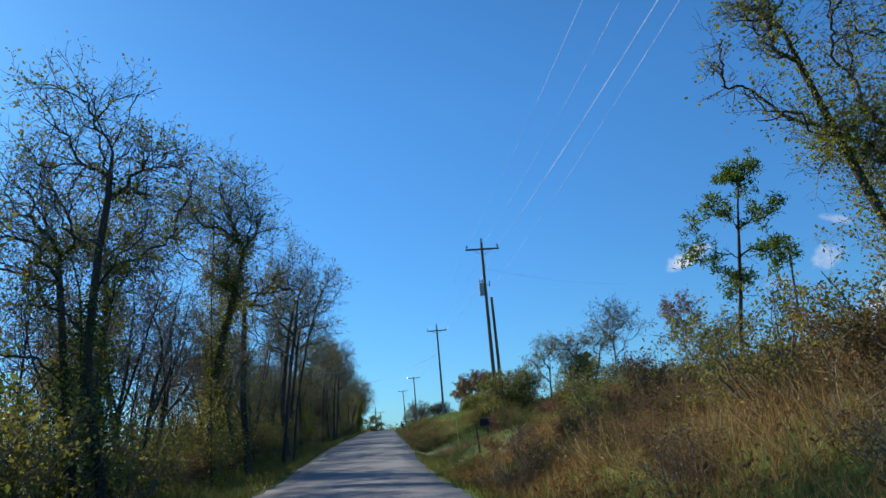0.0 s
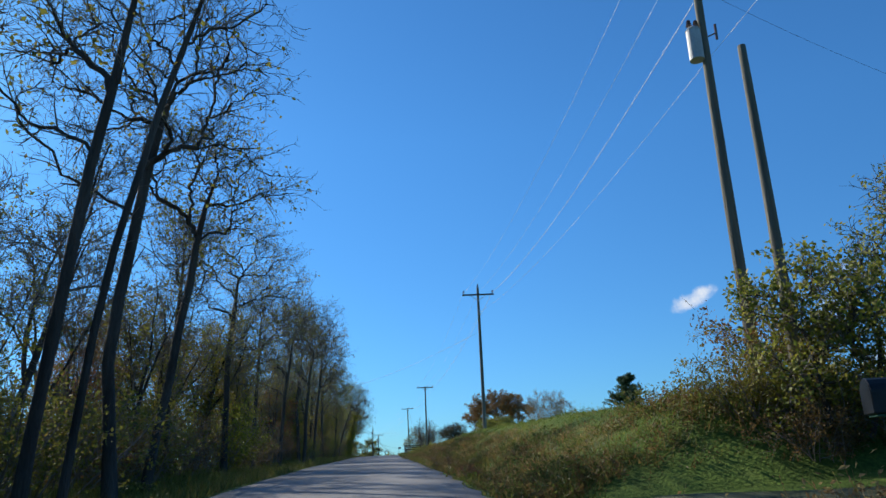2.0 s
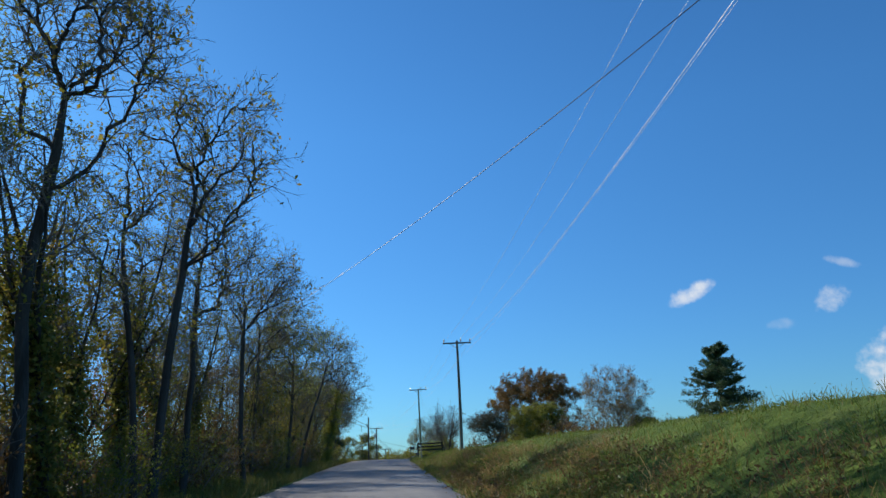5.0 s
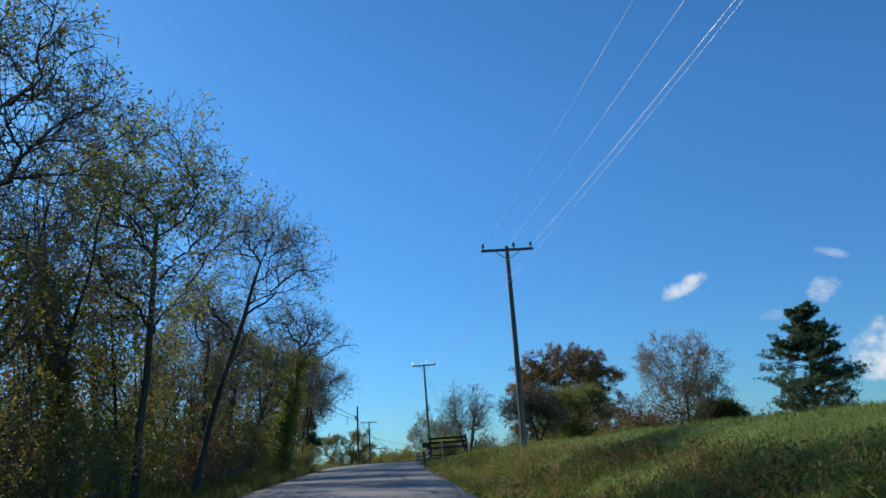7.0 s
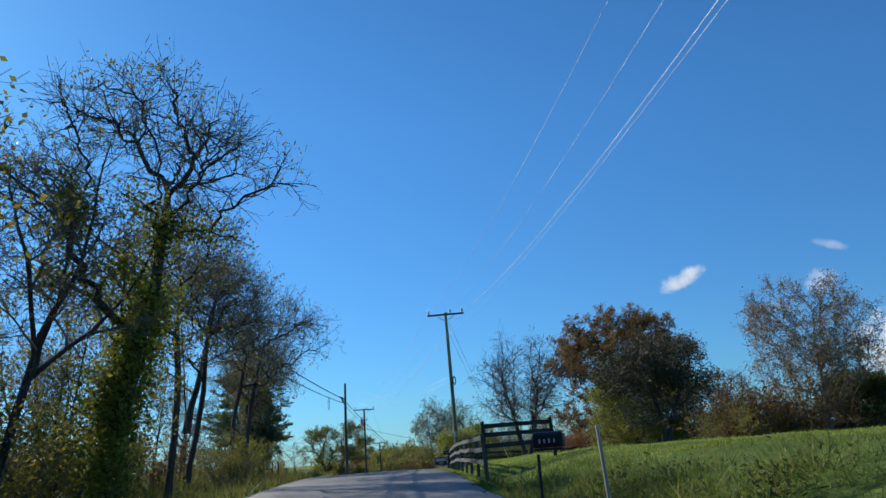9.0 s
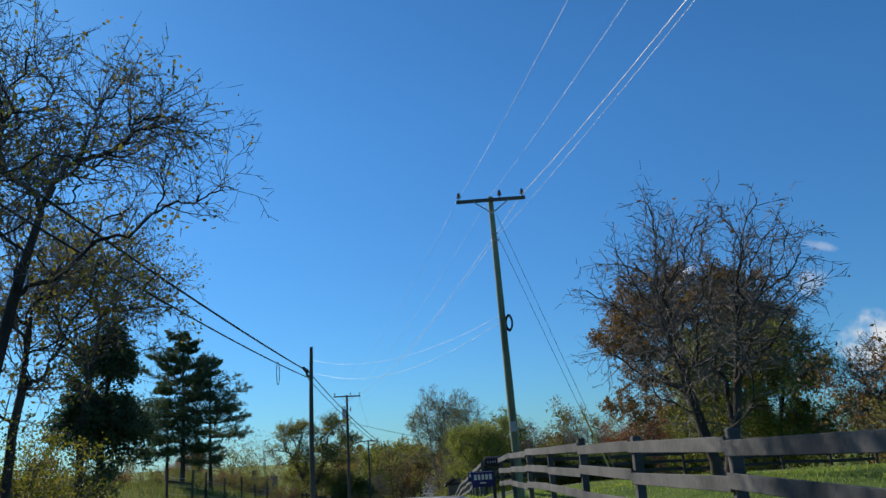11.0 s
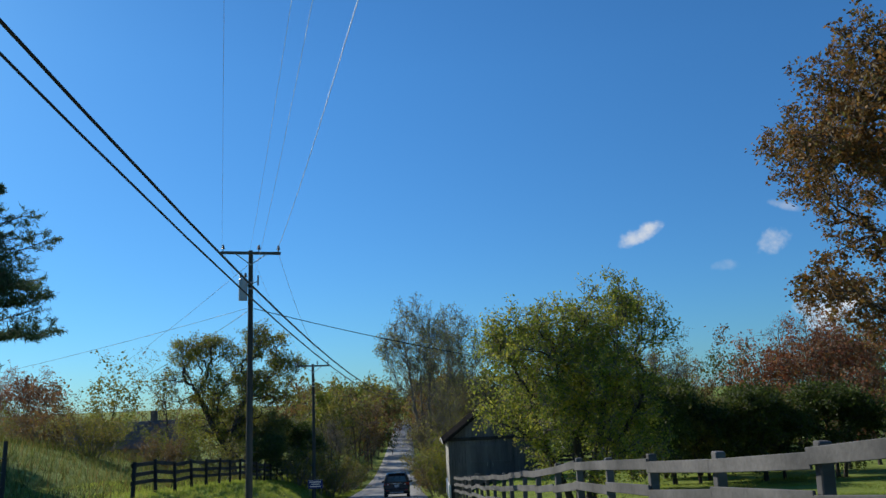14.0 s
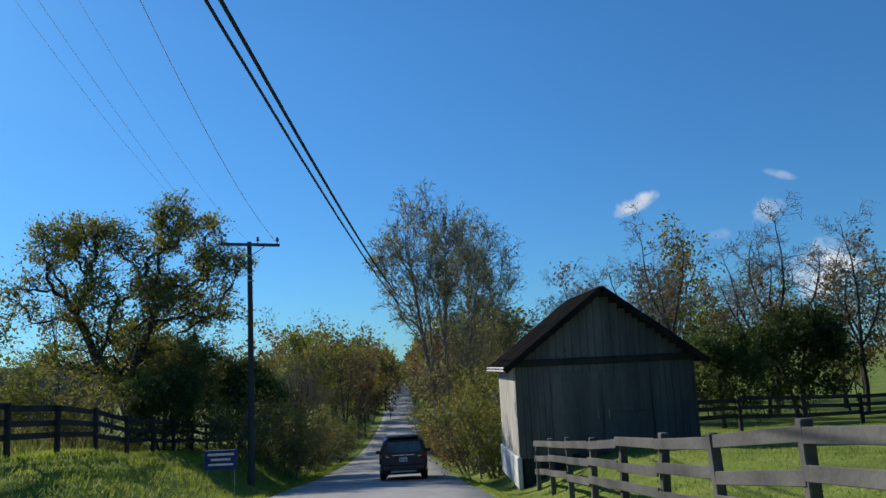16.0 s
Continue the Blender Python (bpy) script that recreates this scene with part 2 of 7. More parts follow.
M_TANK = surface("grey_tank_paint", (0.36, 0.37, 0.37), (0.5, 0.51, 0.5), 2, 0.45)
M_CERAMIC = surface("brown_porcelain", (0.1, 0.06, 0.045), (0.2, 0.13, 0.1), 4, 0.2, spec=0.6)
M_YELLOW = surface("yellow_plastic", (0.55, 0.42, 0.08), (0.7, 0.56, 0.15), 3, 0.5)
M_BLACK = surface("black_paint", (0.008, 0.008, 0.009), (0.022, 0.022, 0.024), 4, 0.45)
M_GREENPOST = surface("green_post_paint", (0.03, 0.09, 0.07), (0.05, 0.15, 0.11), 3, 0.6)
M_BLUE = surface("blue_sign_board", (0.02, 0.03, 0.14), (0.03, 0.05, 0.22), 3, 0.5)
M_PURPLE = surface("navy_sign_board", (0.025, 0.02, 0.11), (0.04, 0.03, 0.17), 3, 0.5)
M_CARPAINT = surface("charcoal_car_paint", (0.012, 0.013, 0.016), (0.018, 0.02, 0.024), 2, 0.25, 0.3, 0.6, relief=0.0)
M_RUBBER = surface("tyre_rubber", (0.012, 0.012, 0.012), (0.03, 0.03, 0.03), 6, 0.9)
M_CHROME = surface("chrome_trim", (0.6, 0.6, 0.6), (0.75, 0.75, 0.75), 6, 0.15, 1.0, relief=0.0)
M_REDLENS = surface("red_lamp_lens", (0.25, 0.012, 0.01), (0.4, 0.02, 0.015), 6, 0.15, spec=0.6, relief=0.0)
M_SHINGLE = surface("brown_shingle", (0.10, 0.085, 0.08), (0.19, 0.165, 0.155), 1.4, 0.9, fine=9, stretch=(1, 1, 3))
M_SIDING = surface("grey_siding", (0.2, 0.19, 0.18), (0.32, 0.3, 0.28), 1, 0.8, fine=8, stretch=(0.1, 0.1, 6))


def glass_material():
    m, nt, b = material("dark_car_glass", 0.06, 0, 0.7)
    nt.links.new(ramp_node(nt, noise_node(nt, 3, 2), [(0.3, (0.012, 0.016, 0.018)), (0.7, (0.03, 0.036, 0.04))]), b.inputs["Base Color"])
    return m


M_GLASS = glass_material()
L_OLIVE = leaf_material("olive_autumn_leaves", [(0.105, 0.125, 0.028), (0.19, 0.205, 0.045), (0.3, 0.28, 0.06), (0.21, 0.155, 0.045)], 0.5)
L_YELLOW = leaf_material("yellow_green_leaves", [(0.105, 0.145, 0.022), (0.21, 0.245, 0.034), (0.33, 0.32, 0.048), (0.155, 0.185, 0.028)], 0.5)
L_PALE = leaf_material("pale_olive_leaves", [(0.16, 0.2, 0.06), (0.27, 0.31, 0.095), (0.36, 0.38, 0.13), (0.27, 0.24, 0.08)], 0.5)
L_AILANTHUS = leaf_material("long_green_leaves", [(0.07, 0.14, 0.02), (0.13, 0.22, 0.03), (0.24, 0.3, 0.045)], 0.5)
L_APPLE = leaf_material("apple_leaves", [(0.12, 0.18, 0.03), (0.23, 0.3, 0.046), (0.36, 0.4, 0.062), (0.46, 0.43, 0.078), (0.17, 0.23, 0.04)], 0.52)
L_DOME = leaf_material("dense_olive_leaves", [(0.085, 0.115, 0.022), (0.175, 0.215, 0.037), (0.31, 0.33, 0.056), (0.38, 0.34, 0.066), (0.115, 0.15, 0.03)], 0.4)
L_DUSK = leaf_material("dusky_leaves", [(0.035, 0.042, 0.018), (0.06, 0.066, 0.027), (0.1, 0.09, 0.038), (0.075, 0.055, 0.03)], 0.3)
L_GOLD = leaf_material("golden_olive_leaves", [(0.12, 0.15, 0.03), (0.23, 0.25, 0.046), (0.37, 0.34, 0.062), (0.24, 0.185, 0.048)], 0.52)
L_GREEN = leaf_material("deep_green_leaves", [(0.04, 0.062, 0.015), (0.075, 0.115, 0.024), (0.13, 0.165, 0.035)], 0.5)
L_RUST = leaf_material("rust_oak_leaves", [(0.11, 0.07, 0.024), (0.22, 0.105, 0.036), (0.3, 0.17, 0.052), (0.14, 0.14, 0.042)], 0.5)
L_RED = leaf_material("red_autumn_leaves", [(0.19, 0.065, 0.04), (0.33, 0.125, 0.07), (0.31, 0.175, 0.09), (0.19, 0.115, 0.05)], 0.5)
L_BROWN = leaf_material("dry_brown_leaves", [(0.09, 0.056, 0.027), (0.175, 0.105, 0.046), (0.26, 0.165, 0.065), (0.13, 0.1, 0.038)], 0.5)
L_PINE = leaf_material("pine_needles", [(0.045, 0.085, 0.042), (0.08, 0.135, 0.066), (0.13, 0.19, 0.095)], 0.4)
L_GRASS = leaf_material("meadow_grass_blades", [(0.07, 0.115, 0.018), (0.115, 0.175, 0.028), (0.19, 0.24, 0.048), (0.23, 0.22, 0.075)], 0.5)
# sunlight on the grass is put into these brighter blade colours
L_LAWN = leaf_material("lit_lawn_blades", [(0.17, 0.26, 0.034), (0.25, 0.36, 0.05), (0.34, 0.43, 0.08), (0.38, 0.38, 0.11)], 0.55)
L_STRAW = leaf_material("dry_weed_stalks", [(0.15, 0.09, 0.045), (0.26, 0.16, 0.075), (0.43, 0.33, 0.16), (0.19, 0.165, 0.055)], 0.5)
L_WEED = leaf_material("verge_weeds", [(0.06, 0.085, 0.022), (0.115, 0.155, 0.036), (0.19, 0.21, 0.06), (0.2, 0.15, 0.06)], 0.5)

# ---- lie of the land ----
ROAD_X = [(-400, 55), (-60, 8.2), (-0.7, 0.1), (8, -1), (17, -1.95), (26, -2.95), (35, -4.1), (44, -5.1), (61, -6.8), (75, -8.3), (114, -12.2), (129, -13.7), (147.6, -15.35), (177, -17.6),
          (193, -18.65), (205, -19.35), (218, -19.95), (231, -20.35), (268, -20.7), (400, -21.6), (640, -23), (3000, -40)]
ROAD_Z = [(-400, 0), (-60, 0.6), (-0.7, 0.9), (17, 0.8), (30, 0.8), (44, 1.35), (61, 2.0), (69, 2.2), (76, 2.45), (114, 3.38), (129, 3.8), (147.6, 4.25), (170, 4.72), (181, 4.75), (193, 4.5), (205, 3.85),
          (218, 2.75), (231, 1.2), (250, -0.8), (268, -2.7), (290, -4.6), (315, -6.0), (345, -6.8), (400, -6.9), (480, -5.2), (540, -4.6), (620, -7), (800, -12), (3000, -12)]
BANK_R = [(-400, 1), (-30, 1.5), (45, 1.7), (60, 1.9), (92, 1.95), (120, 1.5), (148, 0.95), (165, 0.6), (188, 0.25), (205, 0.05), (225, 0.1), (240, 0.4), (254, 1.05), (300, 2.6), (340, 3.2), (500, 2), (3000, 2)]
BANK_L = [(-400, 0), (190, 0.05), (215, 0.2), (227, 0.6), (238, 1.2), (248, 1.55), (300, 1.7), (345, 2.2), (500, 2), (3000, 2)]
FIELD_L = [(-400, 0), (185, 0), (200, 0.9), (220, 2.1), (237, 2.9), (255, 2.6), (275, 1.8), (300, 0.9), (340, 0), (3000, 0)]
Y_FINE = np.arange(-400, 3001, 1.0)


def smooth_table(points, width):
    v = np.interp(Y_FINE, *zip(*points))
    k = np.hanning(width)
    return np.convolve(np.pad(v, width // 2, mode="edge"), k / k.sum(), mode="valid")


T_X, T_Z, T_R, T_L = smooth_table(ROAD_X, 21), smooth_table(ROAD_Z, 17), smooth_table(BANK_R, 15), smooth_table(BANK_L, 15)

T_F = smooth_table(FIELD_L, 25)


def road_x(y):
    return np.interp(y, Y_FINE, T_X)


def road_z(y):
    return np.interp(y, Y_FINE, T_Z)


def step(a, b, v):
    s = np.clip((v - a) / (b - a), 0, 1)
    return s * s * (3 - 2 * s)


def land(x, y):
    """Height of the ground."""
    x, y = np.asarray(x, float), np.asarray(y, float)
    u = x - road_x(y)
    r, l = np.interp(y, Y_FINE, T_R), np.interp(y, Y_FINE, T_L)
    notch = 1 - 0.93 * step(35.0, 42.0, y) * step(51.0, 48.7, y) * step(17, 9, u)
    z = road_z(y) + r * notch * step(3.7, 8.6, u) + 0.35 * step(9, 26, u) * step(170, 60, y) + 1.5 * step(9, 17, u) * step(60, 46, y) * step(120, 60, u)
    z = z - 0.22 * step(3.3, 4.0, u) * step(5.6, 4.2, u) - 0.25 * step(-3.4, -4.4, u) * step(-6.5, -4.8, u)
    z = z + l * step(-3.4, -8.4, u) + np.interp(y, Y_FINE, T_F) * step(-9, -21, u)
    rough = (np.sin(x * 1.3 + y * 0.7) + np.sin(x * 0.61 - y * 1.07 + 1.3) + np.sin(y * 0.37 + 2.1)) * 0.035
    z = z + rough * step(3.6, 6, np.abs(u))
    far = step(60, 500, np.abs(u))
    z = z * (1 - far) + far * (-3.0 + 2 * np.sin(x * 0.004) * np.sin(y * 0.005))
    return z


def mesh_np(name, verts, faces, mat, smooth=False):
    """A mesh from arrays; all faces have the same number of corners."""
    verts, faces = np.asarray(verts, np.float32), np.asarray(faces, np.int32)
    me = bpy.data.meshes.new(name)
    k = faces.shape[1]
    me.vertices.add(len(verts))
    me.vertices.foreach_set("co", verts.ravel())
    me.loops.add(faces.size)
    me.loops.foreach_set("vertex_index", faces.ravel())
    me.polygons.add(len(faces))
    me.polygons.foreach_set("loop_start", np.arange(0, faces.size, k, dtype=np.int32))
    me.polygons.foreach_set("use_smooth", np.full(len(faces), smooth))
    me.materials.append(mat)
    me.update(calc_edges=True)
    return me


def grid_faces(rows, cols):
    i = np.arange(rows - 1)[:, None] * cols + np.arange(cols - 1)[None, :]
    i = i.ravel()
    return np.stack([i, i + 1, i + cols + 1, i + cols], 1)


def build_ground():
    side = np.array([3.0, 3.25, 3.5, 3.8, 4.2, 4.7, 5.3, 6, 6.8, 7.6, 8.6, 10, 12, 14, 17, 20, 25, 32, 42, 60, 90, 140, 220, 350, 600, 1100, 2200])
    us = np.concatenate([-side[::-1], [-1.5, 0, 1.5], side])
    ys = np.concatenate([[-2500, -1000, -400, -200, -120, -90], np.arange(-70, 340, 1.5), np.arange(340, 660, 8), [700, 780, 900, 1200, 1800, 2900]])
    uu, yy = np.meshgrid(us, ys)
    xx = road_x(yy) + uu
    zz = land(xx, yy) - np.where(np.abs(uu) < 3.1, 0.08, 0.0)
    ob = new("ground", mesh_np("ground", np.stack([xx, yy, zz], -1).reshape(-1, 3), grid_faces(len(ys), len(us)), M_GROUND, True))
    return tagged(ob, "rolling grassy ground with dry and green patches", "ground", kind="structure")


def build_road():
    ys = np.concatenate([np.arange(-80, 350, 1.0), np.arange(350, 700, 5)])
    rng = np.random.default_rng(5)
    wl, wr = 3.2 + rng.normal(0, 0.05, len(ys)), 3.2 + rng.normal(0, 0.05, len(ys))
    cols = np.array([-1, -0.98, -0.7, -0.35, 0, 0.35, 0.7, 0.98, 1])
    uu = np.where(cols[None, :] < 0, cols[None, :] * wl[:, None], cols[None, :] * wr[:, None])
    yy = np.repeat(ys[:, None], len(cols), 1)
    crown = 0.05 * (1 - (uu / 3.2) ** 2) + np.where(np.abs(cols)[None, :] == 1, -0.07, 0.012)
    ob = new("road", mesh_np("road", np.stack([road_x(yy) + uu, yy, road_z(yy) + crown], -1).reshape(-1, 3), grid_faces(len(ys), len(cols)), M_ROAD, True))
    return tagged(ob, "narrow worn grey asphalt country road", "road", kind="structure")


def build_drive(name, y0, y1, length, bend):
    us = np.linspace(2.9, length, 40)
    k = np.linspace(0, 1, 7)
    uu, kk = np.meshgrid(us, k, indexing="ij")
    flare = 1 + 0.6 * np.exp(-(uu - 2.9) / 1.6)
    yy = (y0 + y1) / 2 + (kk - 0.5) * (y1 - y0) * flare + bend * ((uu - 2.9) / length) ** 2
    xx = road_x(yy) + uu
    zz = land(xx, yy) + 0.035 - 0.06 * (np.abs(kk - 0.5) > 0.49)
    ob = new(name, mesh_np(name, np.stack([xx, yy, zz], -1).reshape(-1, 3), grid_faces(len(us), len(k))[:, ::-1], M_GRAVEL, True))
    return tagged(ob, "pale gravel driveway leaving the road through the verge", "driveway", kind="structure")


build_ground()
build_road()
build_drive("driveway", 45.2, 47.6, 14, 0)
build_drive("driveway", 196.5, 200.5, 30, -2)


# ---- helpers for things ----
def part(name, bm, mat, parent=None, label=""):
    me = bpy.data.meshes.new(name)
    bm.to_mesh(me)
    bm.free()
    me.materials.append(mat)
    ob = new(name, me)
    ob.parent = parent
    return tagged(ob, label)


def thing(name, m, label, category, group=""):
    ob = new(name)
    ob.empty_display_size = 0.2
    ob.matrix_basis = m
    return tagged(ob, label, category, group)


def box(bm, c, s, m=None, bevel=0.0):
    """A box of size s about c, with bevelled edges."""
    t = bmesh.ops.create_cube(bm, size=1.0, matrix=(m or Matrix()) @ Matrix.Translation(c) @ Matrix.Diagonal((*s, 1)))
    if bevel:
        edges = list({e for v in t["verts"] for e in v.link_edges})
        bmesh.ops.bevel(bm, geom=edges, offset=bevel, segments=1, affect="EDGES")
    return bm


def box_part(name, c, s, mat, parent, bevel=0.01, m=None, label=""):
    return part(name, box(bmesh.new(), c, s, m, bevel), mat, parent, label)


def rod(bm, a, b, r0, r1=None, sides=10):
    a, b = Vector(a), Vector(b)
    d = b - a
    m = Matrix.Translation((a + b) / 2) @ d.to_track_quat("Z", "Y").to_matrix().to_4x4()
    bmesh.ops.create_cone(bm, cap_ends=True, segments=sides, radius1=r0, radius2=r0 if r1 is None else r1, depth=d.length, matrix=m)
    return bm


def tube_mesh(name, points, radius, mat, sides=5):
    """A thin tube along points."""
    p = np.asarray(points, float)
    t = np.gradient(p, axis=0)
    t /= np.linalg.norm(t, axis=1)[:, None]
    ref = np.array([0.0, 0, 1]) if abs(t[0][2]) < 0.9 else np.array([1.0, 0, 0])
    n = np.cross(t, ref)
    n /= np.linalg.norm(n, axis=1)[:, None]
    b = np.cross(t, n)
    a = np.linspace(0, 2 * np.pi, sides, endpoint=False)
    v = p[:, None] + radius * (np.cos(a)[None, :, None] * n[:, None] + np.sin(a)[None, :, None] * b[:, None])
    i = (np.arange(len(p) - 1)[:, None] * sides + np.arange(sides)[None, :]).ravel()
    j = (np.arange(len(p) - 1)[:, None] * sides + (np.arange(sides)[None, :] + 1) % sides).ravel()
    return mesh_np(name, v.reshape(-1, 3), np.stack([i, j, j + sides, i + sides], 1), mat, True)


def sagging(a, b, sag, n=24):
    k = np.linspace(0, 1, n)[:, None]
    p = np.asarray(a, float) * (1 - k) + np.asarray(b, float) * k
    p[:, 2] -= 4 * sag * (k * (1 - k))[:, 0]
    return p


def wire(name, a, b, sag, radius, mat, label, parent=None):
    ob = new(name, tube_mesh(name, sagging(a, b, sag), radius, mat))
    return tagged(ob, label, "cable")


def ground_pose(x, y, turn=0.0, sink=0.0, scale=1.0):
    return pose(x, y, float(land(x, y)) - sink, 0, 0, turn) @ Matrix.Scale(scale, 4)

# ---- trees ----
def unit(v):
    return v / np.maximum(np.linalg.norm(v, axis=-1, keepdims=True), 1e-9)


def run_branches(rng, start, heading, length, radius, n, wander, up, taper):
    """Wandering branches, all of one order at once: points (B, n, 3) and radii (B, n)."""
    B = len(start)
    pts = np.zeros((B, n, 3))
    pts[:, 0] = start
    d = heading.copy()
    for i in range(1, n):
        d = unit(d + rng.normal(0, wander, (B, 3)) + np.array([0, 0, up]))
        pts[:, i] = pts[:, i - 1] + d * (length / (n - 1))[:, None]
    rad = radius[:, None] * (1 - (1 - taper) * np.linspace(0, 1, n)[None, :])
    return pts, rad


def sprout(rng, pts, rad, length, count, ratio, angle, spread, span, n, wander, up, rr, taper=0.3, shape=0.0, flat=0.0, vary=(0.65, 1.25)):
    """The next order of branches along the given ones."""
    B, m = pts.shape[:2]
    idx = np.repeat(np.arange(B), count)
    f = span[0] + (span[1] - span[0]) * (np.tile(np.arange(count), B) + rng.random(B * count)) / count
    g = f * (m - 1)
    i = np.minimum(g.astype(int), m - 2)
    w = (g - i)[:, None]
    pos = pts[idx, i] * (1 - w) + pts[idx, i + 1] * w
    tan = unit(pts[idx, i + 1] - pts[idx, i])
    r = rad[idx, i] * (1 - w[:, 0]) + rad[idx, i + 1] * w[:, 0]
    helper = np.where(np.abs(tan[:, 2:3]) > 0.9, np.array([[1.0, 0, 0]]), np.array([[0, 0, 1.0]]))
    a = unit(np.cross(tan, helper))
    b = np.cross(tan, a)
    phi = np.tile(np.arange(count), B) * 2.4 + np.repeat(rng.random(B) * 6.28, count) + rng.normal(0, 0.35, B * count)
    th = np.radians(rng.normal(angle, spread, B * count))[:, None]
    side = np.cos(phi)[:, None] * a + np.sin(phi)[:, None] * b
    side[:, 2] *= 1 - flat
    d = unit(np.cos(th) * tan + np.sin(th) * unit(side))
    ln = length[idx] * ratio * (1 - shape * f) * rng.uniform(vary[0], vary[1], B * count)
    p, q = run_branches(rng, pos, d, ln, np.maximum(r * rr, 0.007), n, wander, up, taper)
    return p, q, ln


def tubes(groups):
    """Joined tubes round all the branches."""
    verts, faces, base = [], [], 0
    for pts, rad, sides in groups:
        B, n = pts.shape[:2]
        t = unit(np.gradient(pts, axis=1))
        helper = np.where(np.abs(t[..., 2:3]) > 0.9, np.array([1.0, 0, 0]), np.array([0, 0, 1.0]))
        a = unit(np.cross(t, helper))
        b = np.cross(t, a)
        ang = np.linspace(0, 2 * np.pi, sides, endpoint=False)[None, None, :, None] + (np.arange(B) * 2.4)[:, None, None, None]
        v = pts[:, :, None] + rad[:, :, None, None] * (np.cos(ang) * a[:, :, None] + np.sin(ang) * b[:, :, None])
        verts.append(v.reshape(-1, 3))
        k = (np.arange(B)[:, None, None] * n + np.arange(n - 1)[None, :, None]) * sides
        s = np.arange(sides if sides > 2 else 1)[None, None, :]
        i, j = (k + s).ravel() + base, (k + (s + 1) % sides).ravel() + base
        faces.append(np.stack([i, j, j + sides, i + sides], 1))
        base += len(verts[-1])
    return np.concatenate(verts), np.concatenate(faces)


def leaves(rng, pts, per, size, scatter, thin=0.6, span=(0.25, 1.0), droop=0.0):
    """Single leaves, bent diamonds, scattered along the branches."""
    B, n = pts.shape[:2]
    N = int(B * per)
    idx = rng.integers(0, B, N)
    g = rng.uniform(span[0], span[1], N) * (n - 1)
    i = np.minimum(g.astype(int), n - 2)
    w = (g - i)[:, None]
    c = pts[idx, i] * (1 - w) + pts[idx, i + 1] * w + rng.normal(0, scatter, (N, 3))
    a = unit(rng.normal(0, 1, (N, 3)) + np.array([0, 0, -droop]))
    b = unit(np.cross(a, rng.normal(0, 1, (N, 3))))
    nrm = np.cross(a, b)
    s = (size * rng.uniform(0.6, 1.35, N))[:, None]
    v = np.stack([c - a * s, c + b * s * thin + nrm * s * 0.15, c + a * s, c - b * s * thin + nrm * s * 0.15], 1)
    return v.reshape(-1, 3), np.arange(4 * N).reshape(-1, 4)


def join(sets):
    v, f, base = [], [], 0
    for a, b in sets:
        v.append(a)
        f.append(b + base)
        base += len(a)
    return np.concatenate(v), np.concatenate(f)


def plant(name, label, category, wood, crown, m_wood, m_crown, wood_name="trunk", crown_name="crown", crown_label=""):
    ob = thing(name, Matrix(), label, category)
    stout = 2 if len(wood) > 3 else 1
    w = new(wood_name, mesh_np(wood_name, *tubes(wood[:stout]), m_wood, True))
    w.parent = ob
    t = new("twigwork", mesh_np("twigwork", *tubes(wood[stout:]), M_TWIG, True))
    t.parent = ob
    if crown is not None:
        c = new(crown_name, mesh_np(crown_name, *crown, m_crown))
        c.parent = ob
        tagged(c, crown_label)
    return ob


